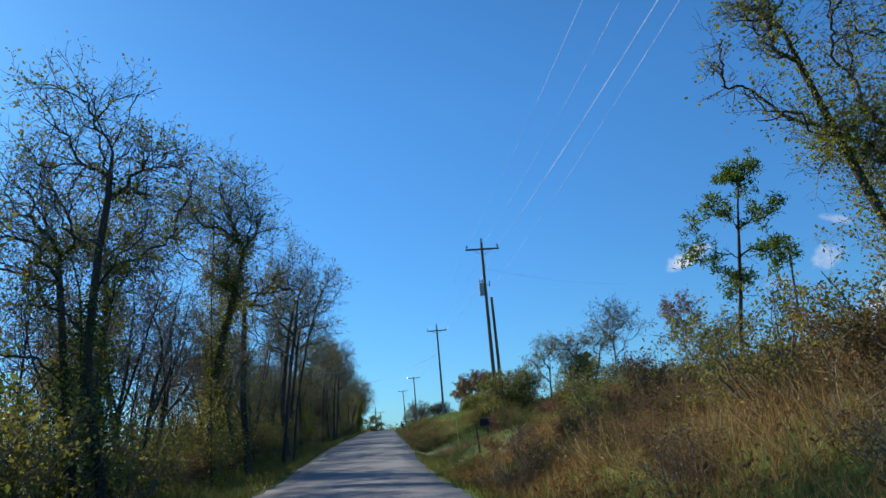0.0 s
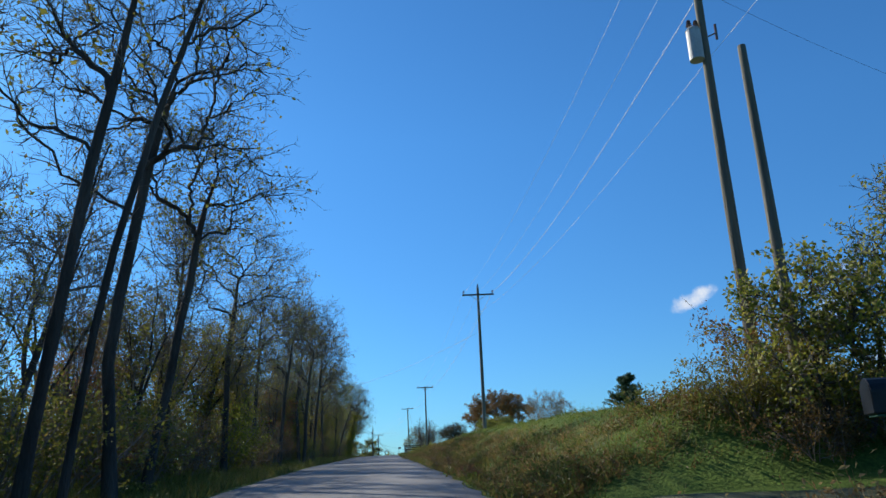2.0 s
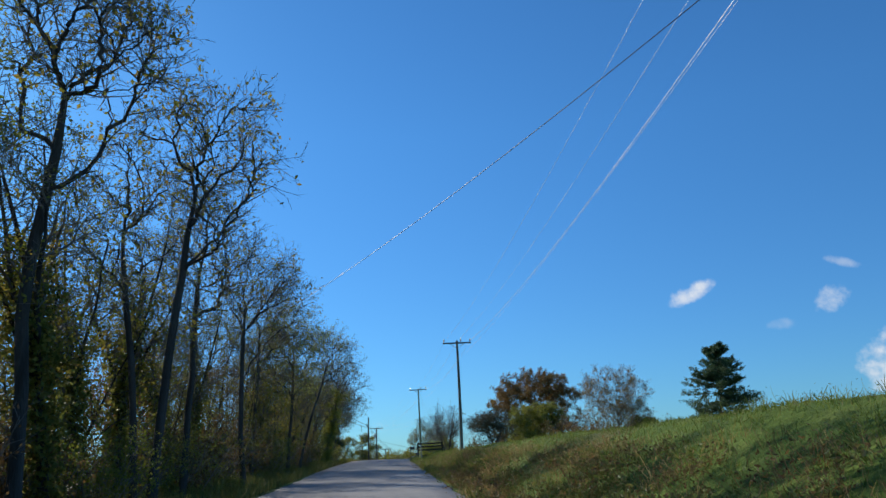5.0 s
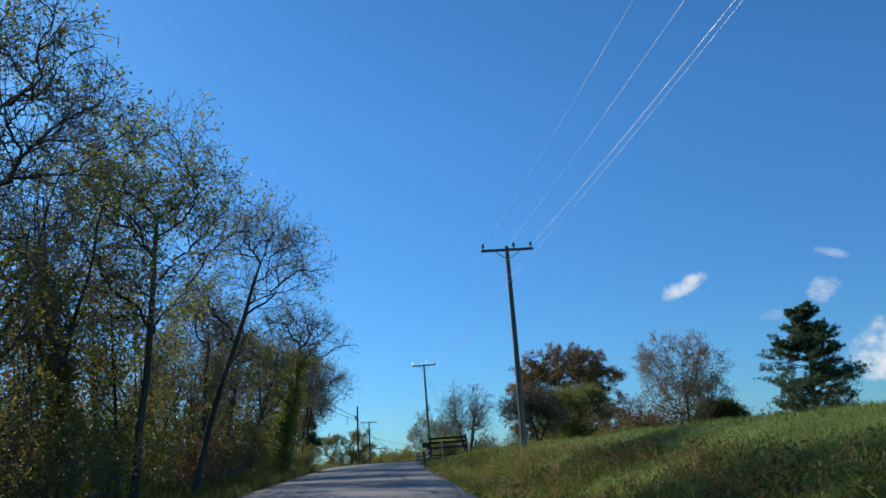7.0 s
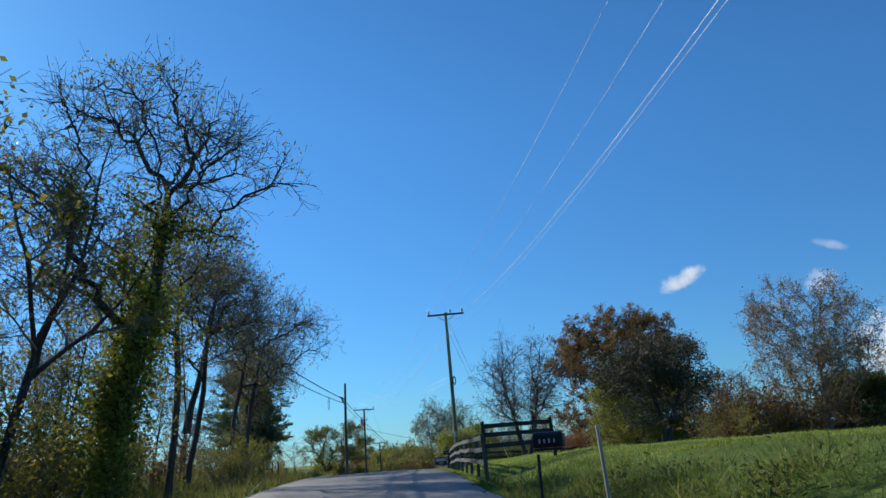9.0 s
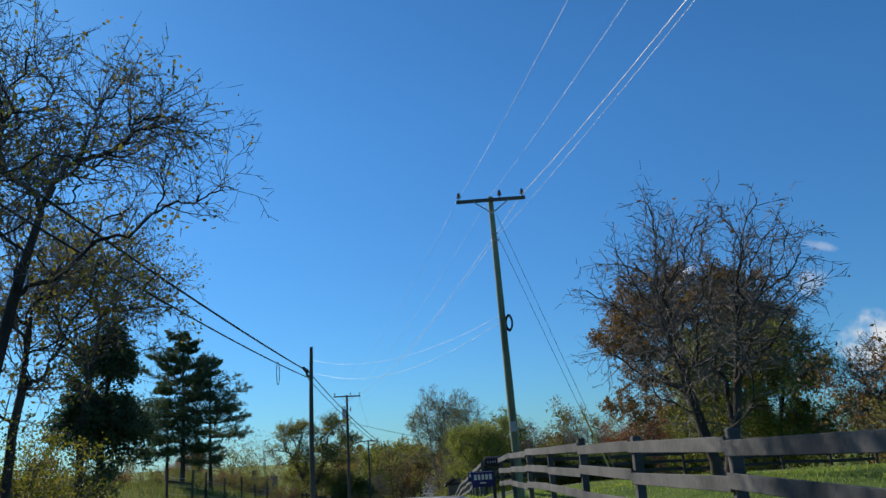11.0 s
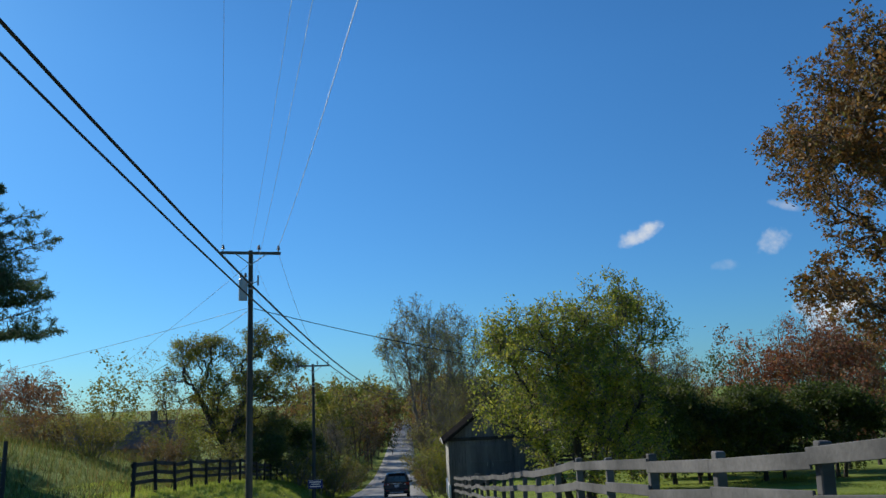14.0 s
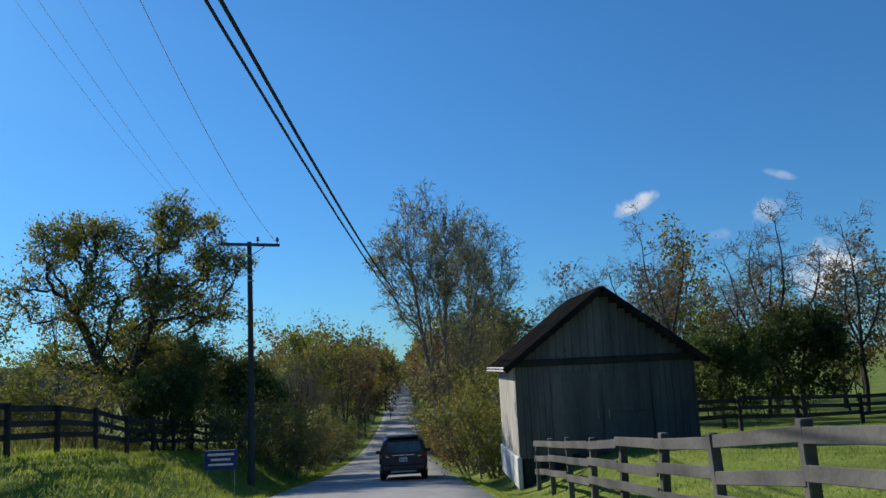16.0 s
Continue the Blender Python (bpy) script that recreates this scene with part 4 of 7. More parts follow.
def big_roadside_trees():
    """The tall trees that lean over the verge; heights are above the foot of each."""
    def tree(seed, label, u, y, stems, lobes, targets, **kw):
        kw.setdefault("m_leaf", L_OLIVE)
        kw.setdefault("per_leaf", 0.35)
        return grown_tree(seed, label, (float(road_x(y)) + u, y), stems, lobes, targets, group="roadside wood", **kw)

    bare = "bare grey roadside tree with crooked spreading limbs"
    half = "half-bare roadside tree with yellowing olive leaves"
    tree(301, half, -5.4, 17.5, [[(0, 0, 0), (-0.5, 0, 3.5), (-0.3, 0, 6.5), (0.2, 0, 9.5)], [(-1.2, 1, 0), (-1.8, 1, 4), (-2.0, 1, 7)]], [lobe_of(-0.8, 5.5, 12, 2.5), lobe_of(-2.8, 4, 9, 1.8), lobe_of(0.9, 6.5, 10, 1.5)], 105, per_leaf=1.7, leaf=0.05, trunk_r=0.122, leaf_part=0.7, vine=2400, vine_leaf=L_GREEN, vine_top=0.6)
    tree(302, "half-bare tree with vines and yellow leaves", -8.2, 24, [[(0, 0, 0), (0.2, 0, 5), (0.1, 0, 9)]], [lobe_of(0.2, 4.5, 11.5, 2.6), lobe_of(1.6, 6, 10, 1.6)], 80, per_leaf=2.1, leaf=0.05, trunk_r=0.108, leaf_part=0.75, vine=2600, vine_leaf=L_GREEN, m_leaf=L_OLIVE)
    tree(303, "tall tree smothered in climbing vines, twigs bare", -6.1, 32, [[(0, 0, 0), (0.1, 0, 4), (0.25, 0, 8), (0.5, 0, 11.5)], [(0.1, 0.2, 5), (0.9, 0.3, 8), (1.5, 0.3, 10.5)]], [lobe_of(0.4, 7.6, 15.2, 2.3), lobe_of(1.9, 8.2, 13.0, 1.6), lobe_of(-0.8, 9, 14, 1.6)], 125, per_leaf=1.5, leaf=0.055, trunk_r=0.173, leaf_part=0.6, vine=5200, vine_leaf=L_OLIVE, vine_top=0.95, vine_spread=0.32, shell=0.15, twig=1.2, m_leaf=L_YELLOW)
    tree(304, "broken old trunk with few arching limbs and leaf tufts", -5.7, 39.3, [[(0, 0, 0), (-0.2, 0, 4), (-0.1, 0, 8.9)], [(-0.9, 0.8, 0), (-1.4, 0.8, 4), (-1.6, 0.8, 7)]], [lobe_of(1.8, 8.0, 11.0, 1.6), lobe_of(-2.0, 7, 9.5, 1.6), lobe_of(0.0, 8, 10, 1.2)], 34, per_leaf=1.2, trunk_r=0.173, leaf=0.06, vine=1500, vine_leaf=L_YELLOW, vine_top=1.0, leaf_part=0.5)
    tree(305, "bare twin-stemmed tree with fanned grey branches", -4.7, 47.3, [[(-0.3, 0, 0), (0.0, 0, 4), (0.5, 0, 7.5), (0.9, 0, 10.5)], [(0.25, 0.3, 0), (0.7, 0.3, 4), (1.4, 0.2, 7.5), (2.3, 0.1, 10)]], [lobe_of(0.9, 7.5, 14.6, 2.6), lobe_of(2.9, 8, 12.5, 1.7), lobe_of(-1.2, 7, 12, 1.6)], 95, trunk_r=0.115, crook=0.07, balance=0.4, twig_up=0.06, lift=0.1)
    tree(306, bare, -5.4, 53, [[(0, 0, 0), (-0.3, 0, 4), (0.1, 0, 8), (0.8, 0, 11)]], [lobe_of(0.6, 9.5, 14, 3.0), lobe_of(2.8, 8.5, 12, 2.2), lobe_of(-1.8, 8, 12, 2.0)], 80, trunk_r=0.158, crook=0.13, level=0.45, per_leaf=0.5, leaf_part=0.4)
    tree(307, bare, -6.1, 58.5, [[(-0.3, 0, 0), (0.4, 0, 4), (0.9, 0, 7.5), (1.6, 0, 10.5)]], [lobe_of(0.8, 8.5, 12.9, 2.5), lobe_of(2.7, 8.2, 10.6, 1.6)], 80, trunk_r=0.144, crook=0.13, level=0.45, per_leaf=0.45)
    tree(308, "slim bare tree with upswept grey twigs", -7.4, 64, [[(0, 0, 0), (0.1, 0, 5), (0.3, 0, 9)]], [lobe_of(0.3, 5.5, 11.6, 2.0)], 60, trunk_r=0.101, per_leaf=0.6, balance=0.7)
    tree(309, "tall locust tree, flat-topped and nearly leafless", -6.3, 71, [[(-0.2, 0, 0), (-0.1, 0, 4), (0.1, 0, 7), (0.3, 0, 9.3)]], [lobe_of(0.2, 8.8, 12.8, 2.4), lobe_of(2.0, 7.5, 11, 1.9), lobe_of(-2.0, 8, 11.8, 1.8), lobe_of(1.2, 5.5, 7.5, 1.8)], 95, trunk_r=0.144, crook=0.12, level=0.35, per_leaf=2.1, leaf=0.045, leaf_part=0.55, m_leaf=L_PALE)
    tree(310, half, -6.2, 77, [[(0, 0, 0), (0.1, 0, 5), (0.2, 0, 8.5)]], [lobe_of(0.5, 5, 11.6, 2.3), lobe_of(1.6, 5, 9, 1.7)], 80, trunk_r=0.108, per_leaf=1.8, leaf=0.045, leaf_part=0.6)
    tree(311, bare, -5.6, 83.5, [[(0, 0, 0), (0.3, 0, 5), (0.7, 0, 8)]], [lobe_of(0.6, 6, 12.2, 2.4), lobe_of(2.0, 6.5, 10, 1.4), lobe_of(-0.9, 4.2, 7.6, 1.8)], 95, trunk_r=0.115, per_leaf=1, leaf=0.045, leaf_part=0.5)
    tree(312, "crooked locust leaning over the verge, thinly leaved", -4.8, 91, [[(0, 0, 0), (0.1, 0, 4), (0.4, 0, 8)]], [lobe_of(0.5, 7.5, 12.8, 2.3), lobe_of(1.4, 6.5, 9.8, 1.5), lobe_of(-1, 6.5, 11, 1.6), lobe_of(-0.7, 4.3, 7.4, 1.7)], 100, trunk_r=0.13, crook=0.13, level=0.4, per_leaf=1.2, leaf=0.045, leaf_part=0.5)
    tree(313, bare, -6.0, 98.5, [[(0, 0, 0), (-0.2, 0, 5), (0.2, 0, 9)]], [lobe_of(0.0, 7, 13.6, 2.5), lobe_of(1.2, 8, 12, 1.5)], 90, trunk_r=0.137, crook=0.1, per_leaf=0.45)
    tree(314, bare, -5.4, 105, [[(0, 0, 0), (0.3, 0, 5), (0.8, 0, 9)], [(-0.6, 0.4, 0), (-1.1, 0.4, 5), (-1.6, 0.4, 8)]], [lobe_of(0.7, 6.5, 13.2, 2.6), lobe_of(-1.8, 6, 11, 1.8)], 95, trunk_r=0.13, crook=0.1, per_leaf=0.6)
    tree(315, half, -6.4, 112, [[(0, 0, 0), (0.1, 0, 5), (0.3, 0, 8.5)]], [lobe_of(0.4, 5.5, 12.0, 2.5)], 80, trunk_r=0.122, per_leaf=1.5, leaf=0.05, leaf_part=0.6)
    tree(316, "bare tree with long upswept twigs", -5.6, 120, [[(0, 0, 0), (-0.2, 0, 4), (-0.1, 0, 8)]], [lobe_of(0.2, 6, 12.0, 2.6), lobe_of(1.8, 6.5, 10.5, 1.5)], 85, trunk_r=0.122, crook=0.08, balance=0.7, twig_up=0.1)
    tree(317, half, -6.6, 127.5, [[(0, 0, 0), (0.1, 0, 5), (0.2, 0, 8)]], [lobe_of(0.3, 5, 11.0, 2.4), lobe_of(2.0, 5.5, 8.5, 1.5)], 80, trunk_r=0.108, per_leaf=2.1, leaf=0.05, leaf_part=0.65)
    tree(318, "tall tree thinly covered with yellow-green leaves", -5.5, 134.5, [[(0, 0, 0), (0.2, 0, 4), (0.2, 0, 8)]], [lobe_of(0.3, 4.5, 11.6, 2.3), lobe_of(1.5, 5, 9.5, 1.8), lobe_of(-1.4, 5, 9.8, 1.7)], 120, trunk_r=0.101, per_leaf=3.3, leaf=0.055, leaf_part=0.8, m_leaf=L_PALE)
    tree(319, "crooked locust leaning towards the road, leaves sparse", -5.6, 141, [[(0, 0, 0), (0.7, 0, 3.2), (1.6, 0, 5.8), (2.3, 0, 8.2)]], [lobe_of(2.4, 7.0, 10.4, 1.7), lobe_of(4.0, 6.3, 8.8, 1.2), lobe_of(1.0, 5.5, 8.5, 1.4)], 70, trunk_r=0.104, crook=0.12, per_leaf=1.5, leaf=0.045, leaf_part=0.6, m_leaf=L_PALE)
    tree(320, half, -6.9, 147, [[(0, 0, 0), (0.1, 0, 3.5), (0.2, 0, 6.5)]], [lobe_of(0.2, 3.0, 8.8, 2.2)], 85, trunk_r=0.101, per_leaf=2.7, leaf=0.05, leaf_part=0.7)
    tree(321, "slim bare tree with upswept grey twigs", -7.0, 153, [[(0, 0, 0), (0.2, 0, 3), (0.5, 0, 5.5)]], [lobe_of(0.4, 3.5, 7.6, 1.9)], 65, trunk_r=0.117, per_leaf=0.75)
    tree(322, "big locust, its stem wrapped in vines, crown flat-topped", -5.2, 160, [[(-0.1, 0, 0), (0.0, 0, 3), (0.2, 0, 5.6)], [(0.1, 0, 2.5), (0.75, 0, 5), (1.0, 0, 7.6)]], [lobe_of(0.7, 6.3, 10.6, 2.7), lobe_of(2.7, 5.6, 9.2, 1.5), lobe_of(-1.9, 5.4, 9.2, 1.8)], 95, trunk_r=0.173, crook=0.14, level=0.35, per_leaf=0.84, leaf=0.05, leaf_part=0.45, vine=8000, vine_leaf=L_DOME, vine_top=0.55, vine_spread=0.32)
    tree(323, bare, -6.3, 170, [[(0, 0, 0), (0.4, 0, 3), (0.5, 0, 6)]], [lobe_of(0.7, 4.2, 8.6, 2.2), lobe_of(2.2, 4.5, 6.5, 1.2)], 75, trunk_r=0.101, per_leaf=0.9, leaf=0.045, leaf_part=0.5)
    tree(324, bare, -6.2, 176.5, [[(0, 0, 0), (0.2, 0, 3), (0.6, 0, 5.5)]], [lobe_of(0.6, 3.6, 7.8, 2.0), lobe_of(2.2, 4.2, 6.0, 1.1)], 70, trunk_r=0.101, per_leaf=1.5, leaf=0.045, leaf_part=0.5)
    tree(331, half, -5.9, 166.5, [[(0, 0, 0), (0.3, 0, 3.4), (0.2, 0, 6.4)]], [lobe_of(0.3, 4.0, 9.6, 2.4), lobe_of(-1.6, 3.5, 7.5, 1.6)], 85, trunk_r=0.11, per_leaf=1.8, leaf=0.05, leaf_part=0.6)
    tree(332, "forked tree at the wood's end, leaves in clusters", -7.2, 173, [[(0, 0, 0), (0.1, 0, 3), (-0.3, 0, 6.5)], [(0.05, 0, 2.4), (0.7, 0, 4.8), (1.2, 0, 7.2)]], [lobe_of(-0.4, 4.2, 9.8, 2.2), lobe_of(1.6, 4.6, 9.2, 1.9)], 95, trunk_r=0.125, per_leaf=2.2, leaf=0.055, leaf_part=0.5)
    tree(333, bare, -6.4, 180.6, [[(0, 0, 0), (0.2, 0, 3), (0.9, 0, 6)]], [lobe_of(0.8, 4.6, 9.6, 2.5), lobe_of(3.0, 5.6, 8.2, 1.5)], 90, trunk_r=0.115, crook=0.13, level=0.3, per_leaf=1.2, leaf=0.05, leaf_part=0.45)
    tree(334, half, -7.4, 187.5, [[(0, 0, 0), (0.1, 0, 2.6), (0.4, 0, 5.4)]], [lobe_of(0.4, 3.0, 8.2, 2.4)], 85, trunk_r=0.105, per_leaf=2.4, leaf=0.055, leaf_part=0.65)
    tree(325, "small half-bare tree at the end of the wood", -7.0, 183, [[(0, 0, 0), (0.1, 0, 2.5), (0.3, 0, 4.6)]], [lobe_of(0.3, 2.2, 6.6, 1.9)], 65, trunk_r=0.099, per_leaf=2.4, leaf=0.05, leaf_part=0.6)
    grown_tree(326, "small dark cedar at the end of the wood", (float(road_x(188.5)) - 7.2, 188.5), [[(0, 0, 0), (0, 0, 2.6), (0.05, 0, 4.8)]], [lobe_of(0, 0.9, 3.6, 1.35), lobe_of(0, 2.6, 5.4, 0.9)], 120, L_PINE, 10, 0.05, 0.1, twig=0.45, twigs=6, sprays=4, fine=0, scatter=0.07, group="roadside wood")


def roadside_wood():
    big_roadside_trees()
    rng = np.random.default_rng(77)
    tall = ["back_a", "back_b", "back_a", "thin_c", "back_c", "back_c"]
    for k, y in enumerate(np.arange(14, 180, 4.6)):
        for u in (-10.2, -14.5, -19):
            if u < -12 and k % 2 or u < -17 and k % 4:
                continue
            put_u(tall[rng.integers(len(tall))], u + rng.normal(0, 1.0), y + rng.normal(0, 1.2), rng.uniform(0.6, 0.92) * (0.6 if y > 165 else 0.8 if y > 140 else 1), group="roadside wood")
    slim = ["bare_a", "bare_c", "thin_a", "bare_d", "back_a", "back_b", "bare_b", "thin_b", "vine_a", "vine_b"]
    for k, y in enumerate(np.arange(20, 158, 3.7)):
        put_u(slim[rng.integers(len(slim))], -7.9 + rng.normal(0, 0.7), y + rng.normal(0, 0.8), rng.uniform(0.52, 0.76) * (0.8 if y > 140 else 1), group="roadside wood")
    for u, y, k, sc in [(-8.4, 156.5, "bare_c", 0.62), (-9.6, 161, "bare_a", 0.55), (-8.8, 164.5, "back_b", 0.6), (-9.8, 167.5, "bare_c", 0.5), (-8.6, 173, "back_b", 0.5), (-9.4, 180, "thin_b", 0.5)]:
        put_u(k, u, y, sc, group="roadside wood")
    for y in np.arange(14, 166, 6.2):
        put_u("mid" if rng.random() < 0.7 else "thin_c", (-8.2 if y > 125 else -9.6) + rng.normal(0, 0.5), y + rng.normal(0, 0.8), rng.uniform(0.65, 1.1), group="roadside wood")
    low = ["brush_a", "brush_b", "brush_d", "brush_b", "brush_d", "brush_f", "brush_a", "thin_c"]
    for y in np.arange(4, 190, 3.1):
        k = low[rng.integers(len(low))]
        k = "brush_c" if k == "brush_f" and y < 40 else k
        s = rng.uniform(0.6, 1.1) * (0.42 if k == "thin_c" else 1) * (0.8 if y > 160 else 1)
        put_u(k, -7.4 + rng.normal(0, 0.5), y, s, group="undergrowth")
        if rng.random() < 0.6:
            put_u(low[rng.integers(7)], -11 + rng.normal(0, 1), y + 1.2, rng.uniform(0.8, 1.3) * (0.6 if y > 160 else 1), group="undergrowth")


roadside_wood()

# right bank before the driveway: small trees on the brow, brush on the slope
def right_bank_trees():
    grown_tree(401, "young ailanthus with tufts of long green leaves", (11.7, 27.5), [[(0, 0, 0), (0.5, 0, 3.2), (0.9, 0, 6.0), (1.1, 0, 7.6)]],
               [(1.2, 0, 7.3, 1.0, 1.0, 0.9), (-0.5, 0, 6.0, 1.0, 1.0, 0.7), (2.0, 0, 5.9, 0.9, 1.0, 0.5), (2.2, 0, 4.2, 1.1, 1.0, 0.6), (-0.6, 0, 4.4, 0.8, 0.8, 0.6), (0.6, 0.3, 3.2, 0.8, 0.8, 0.5)], 46, L_AILANTHUS, 7, 0.1, 0.08,
               twig=0.55, sprays=4, fine=0, scatter=0.1, thin=0.3, level=0.4, leaf_part=0.85)
    grown_tree(402, "leaning vine-hung tree with yellow and green leaves", (15.3, 21.5), [[(0, 0, 0), (-0.6, 0, 3.5), (-1.5, 0, 7), (-2.2, 0, 10)], [(-0.4, 0, 2.5), (0.6, 0, 6), (1.0, 0, 9.5)]],
               [(-2.4, 0, 10.2, 2.2, 2.2, 2.6), (-3.9, 0, 8.6, 1.6, 1.6, 1.8), (-1.2, 0, 5.4, 1.5, 1.8, 2.4), (1.2, 0, 9, 2.4, 2.4, 3)], 120, L_YELLOW, 1.1, 0.075, 0.2, twig=1.1, leaf_part=0.6, scatter=0.14, vine=4200, vine_leaf=L_YELLOW, vine_top=0.9, vine_spread=0.5, crook=0.14)
    grown_tree(403, "slim tree among brush with green and golden leaves", (17.8, 25), [[(0, 0, 0), (0.1, 0, 3), (0.2, 0, 6)]], [(0.2, 0, 5.2, 2.2, 2.0, 3.0)], 70, L_OLIVE, 1.2, 0.07, 0.12, twig=1.0, leaf_part=0.7, scatter=0.12)
    grown_tree(404, "open sapling with a few clinging leaves", (10.5, 44.6), [[(0, 0, -0.2), (0.1, 0, 1.6), (0.25, 0, 3.4)]], [(0.3, 0, 3.2, 1.7, 1.6, 2.0)], 48, L_OLIVE, 0.35, 0.05, 0.045, bark=M_BARK_PALE, twig=0.8, sprays=4, fine=2, scatter=0.08, hair=0.006)
    grown_tree(405, "thin sapling with sparse reddish leaves", (16.0, 48.2), [[(0, 0, -0.2), (0, 0, 2.0), (0.1, 0, 4.0)]], [(0.1, 0, 3.2, 1.3, 1.3, 2.2)], 55, L_RED, 2.0, 0.06, 0.045, bark=M_BARK_PALE, twig=0.6, sprays=4, fine=0, scatter=0.1, hair=0.007)
    grown_tree(406, "thin sapling with a few clinging leaves", (21, 53), [[(0, 0, -0.2), (0, 0, 2), (0.1, 0, 3.4)]], [(0.1, 0, 3.0, 1.6, 1.4, 1.7)], 40, L_BROWN, 0.8, 0.06, 0.05, twig=0.7, sprays=4, fine=0, scatter=0.1, hair=0.007)
    grown_tree(407, "bushy sapling on the brow of the bank", (13.6, 35), [[(0, 0, -0.2), (0, 0, 0.6), (0.1, 0, 1.2)]], [(0.1, 0, 1.0, 1.1, 1.1, 0.8)], 40, L_OLIVE, 1.4, 0.06, 0.05, twig=0.6, sprays=4, fine=0, scatter=0.1, hair=0.007)
    # thicket round the first pair of poles
    grown_tree(411, "thick olive-green bush at the foot of the poles", (4.1, 49.3), [[(0, 0, 0), (-0.2, 0, 1.2), (-0.3, 0, 2.2)], [(0.5, 0, 0), (0.9, 0, 1.2), (1.1, 0, 2.2)]], [(-0.4, 0, 2.2, 1.7, 1.5, 1.7), (1.2, 0.3, 2.6, 1.4, 1.4, 1.6)], 110, L_DOME, 3.6, 0.055, 0.06, twig=0.6, twigs=5, fine=0, scatter=0.1, name="shrub", category="shrub", group="pole thicket")
    grown_tree(412, "brownish half-bare bush in the thicket", (7.2, 50.2), [[(0, 0, 0), (0, 0, 1.4), (0.1, 0, 2.6)], [(0.9, 0, 0), (1.3, 0, 1.4), (1.4, 0, 2.6)]], [(0.2, 0, 2.6, 1.7, 1.4, 1.9), (1.7, 0, 2.4, 1.2, 1.2, 1.6)], 80, L_PALE, 1.6, 0.05, 0.06, twig=0.7, fine=0, scatter=0.1, name="shrub", category="shrub", group="pole thicket")
    grown_tree(413, "small spreading tree with olive and golden leaves", (9.9, 50.2), [[(0, 0, 0), (-0.4, 0, 1.2), (-1.0, 0, 2.3), (-1.5, 0, 3.1)], [(0.2, 0, 0), (0.6, 0, 1.3), (0.9, 0, 2.4)]], [(-1.5, 0, 3.1, 1.4, 1.3, 0.9), (0.8, 0, 2.9, 1.4, 1.3, 1.1), (-0.4, 0, 2.0, 1.4, 1.3, 0.7)], 85, L_OLIVE, 1.5, 0.055, 0.08, twig=0.65, fine=0, scatter=0.1, leaf_part=0.8, group="pole thicket")
    grown_tree(414, "low golden bush in the thicket", (9.0, 49.2), [[(0, 0, 0), (0, 0, 0.8), (0, 0, 1.4)]], [(0, 0, 1.4, 1.2, 1.0, 1.1)], 50, L_YELLOW, 2.2, 0.045, 0.04, twig=0.5, fine=0, scatter=0.08, name="shrub", category="shrub", group="pole thicket")


right_bank_trees()


def old_stake(x, y, height, lean, turn, label, radius):
    """A bare weathered stick set in the ground, split at its top."""
    ob = thing("stake", ground_pose(x, y, turn) @ Matrix.Rotation(radians(lean), 4, "Y"), label, "stake")
    rng = np.random.default_rng(int(x * 100))
    z = np.linspace(-0.3, height, 10)
    p = np.stack([np.cumsum(rng.normal(0, 0.006, 10)) * height, np.cumsum(rng.normal(0, 0.006, 10)) * height, z], 1)[None]
    shaft = new("shaft", mesh_np("shaft", *tubes([(p, (radius * np.linspace(1.1, 0.7, 10))[None], 8)]), M_BARK, True))
    shaft.parent = ob
    q = np.stack([p[0, -1] + [0, 0, 0.02 * k] + np.array([0.02, 0, 0]) * k for k in range(4)])[None]
    tip = new("splinter", mesh_np("splinter", *tubes([(q, (radius * np.linspace(0.5, 0.1, 4))[None], 5)]), M_BARK, True))
    tip.parent = ob
    return ob


old_stake(15.3, 30, 4.3, 3, 0, "slim dead stem standing bare among the brush", 0.055)
old_stake(1.7, 32.2, 1.2, -6, 0, "short weathered post leaning in the weeds", 0.05)

def right_bank_brush():
    rng = np.random.default_rng(88)
    kinds = ["brush_b", "brush_d", "brush_e", "brush_b", "brush_a", "brush_e"]
    for y in np.arange(2, 37, 2.4):
        for u, s in ((5.4, 0.32), (6.8, 0.42), (8.2, 0.46), (9.8, 0.4), (11.5, 0.3), (13.5, 0.24)):
            if rng.random() < (0.8 if y < 22 else 0.45):
                put_u(kinds[rng.integers(4 if u > 9 else 6)], u + rng.normal(0, 0.8), y + rng.normal(0, 0.7), s * rng.uniform(0.7, 1.3), group="bank brush")
    for y in np.arange(56, 122, 9.0):
        put_u(["brush_b", "brush_e", "brush_b"][rng.integers(3)], 4.6 + rng.normal(0, 0.6), y + rng.normal(0, 1.5), rng.uniform(0.16, 0.28), group="bank brush")


def weed_clump(rng, height, width, stems, per_leaf, leaf):
    """Stems and leaves of one clump of weeds."""
    st = np.zeros((stems, 3))
    st[:, :2] = rng.normal(0, width * 0.2, (stems, 2))
    hd = unit(st * 1.6 + rng.normal(0, 0.12, (stems, 3)) + np.array([[0, 0, 0.6 * width]]))
    p, r = run_branches(rng, st, hd, height * rng.uniform(0.6, 1.2, stems), np.full(stems, 0.006), 4, 0.2, 0.0, 0.4)
    return join([tubes([(p, r, 2)]), leaves(rng, p, per_leaf, leaf, 0.06, 0.4, (0.1, 1.0))])


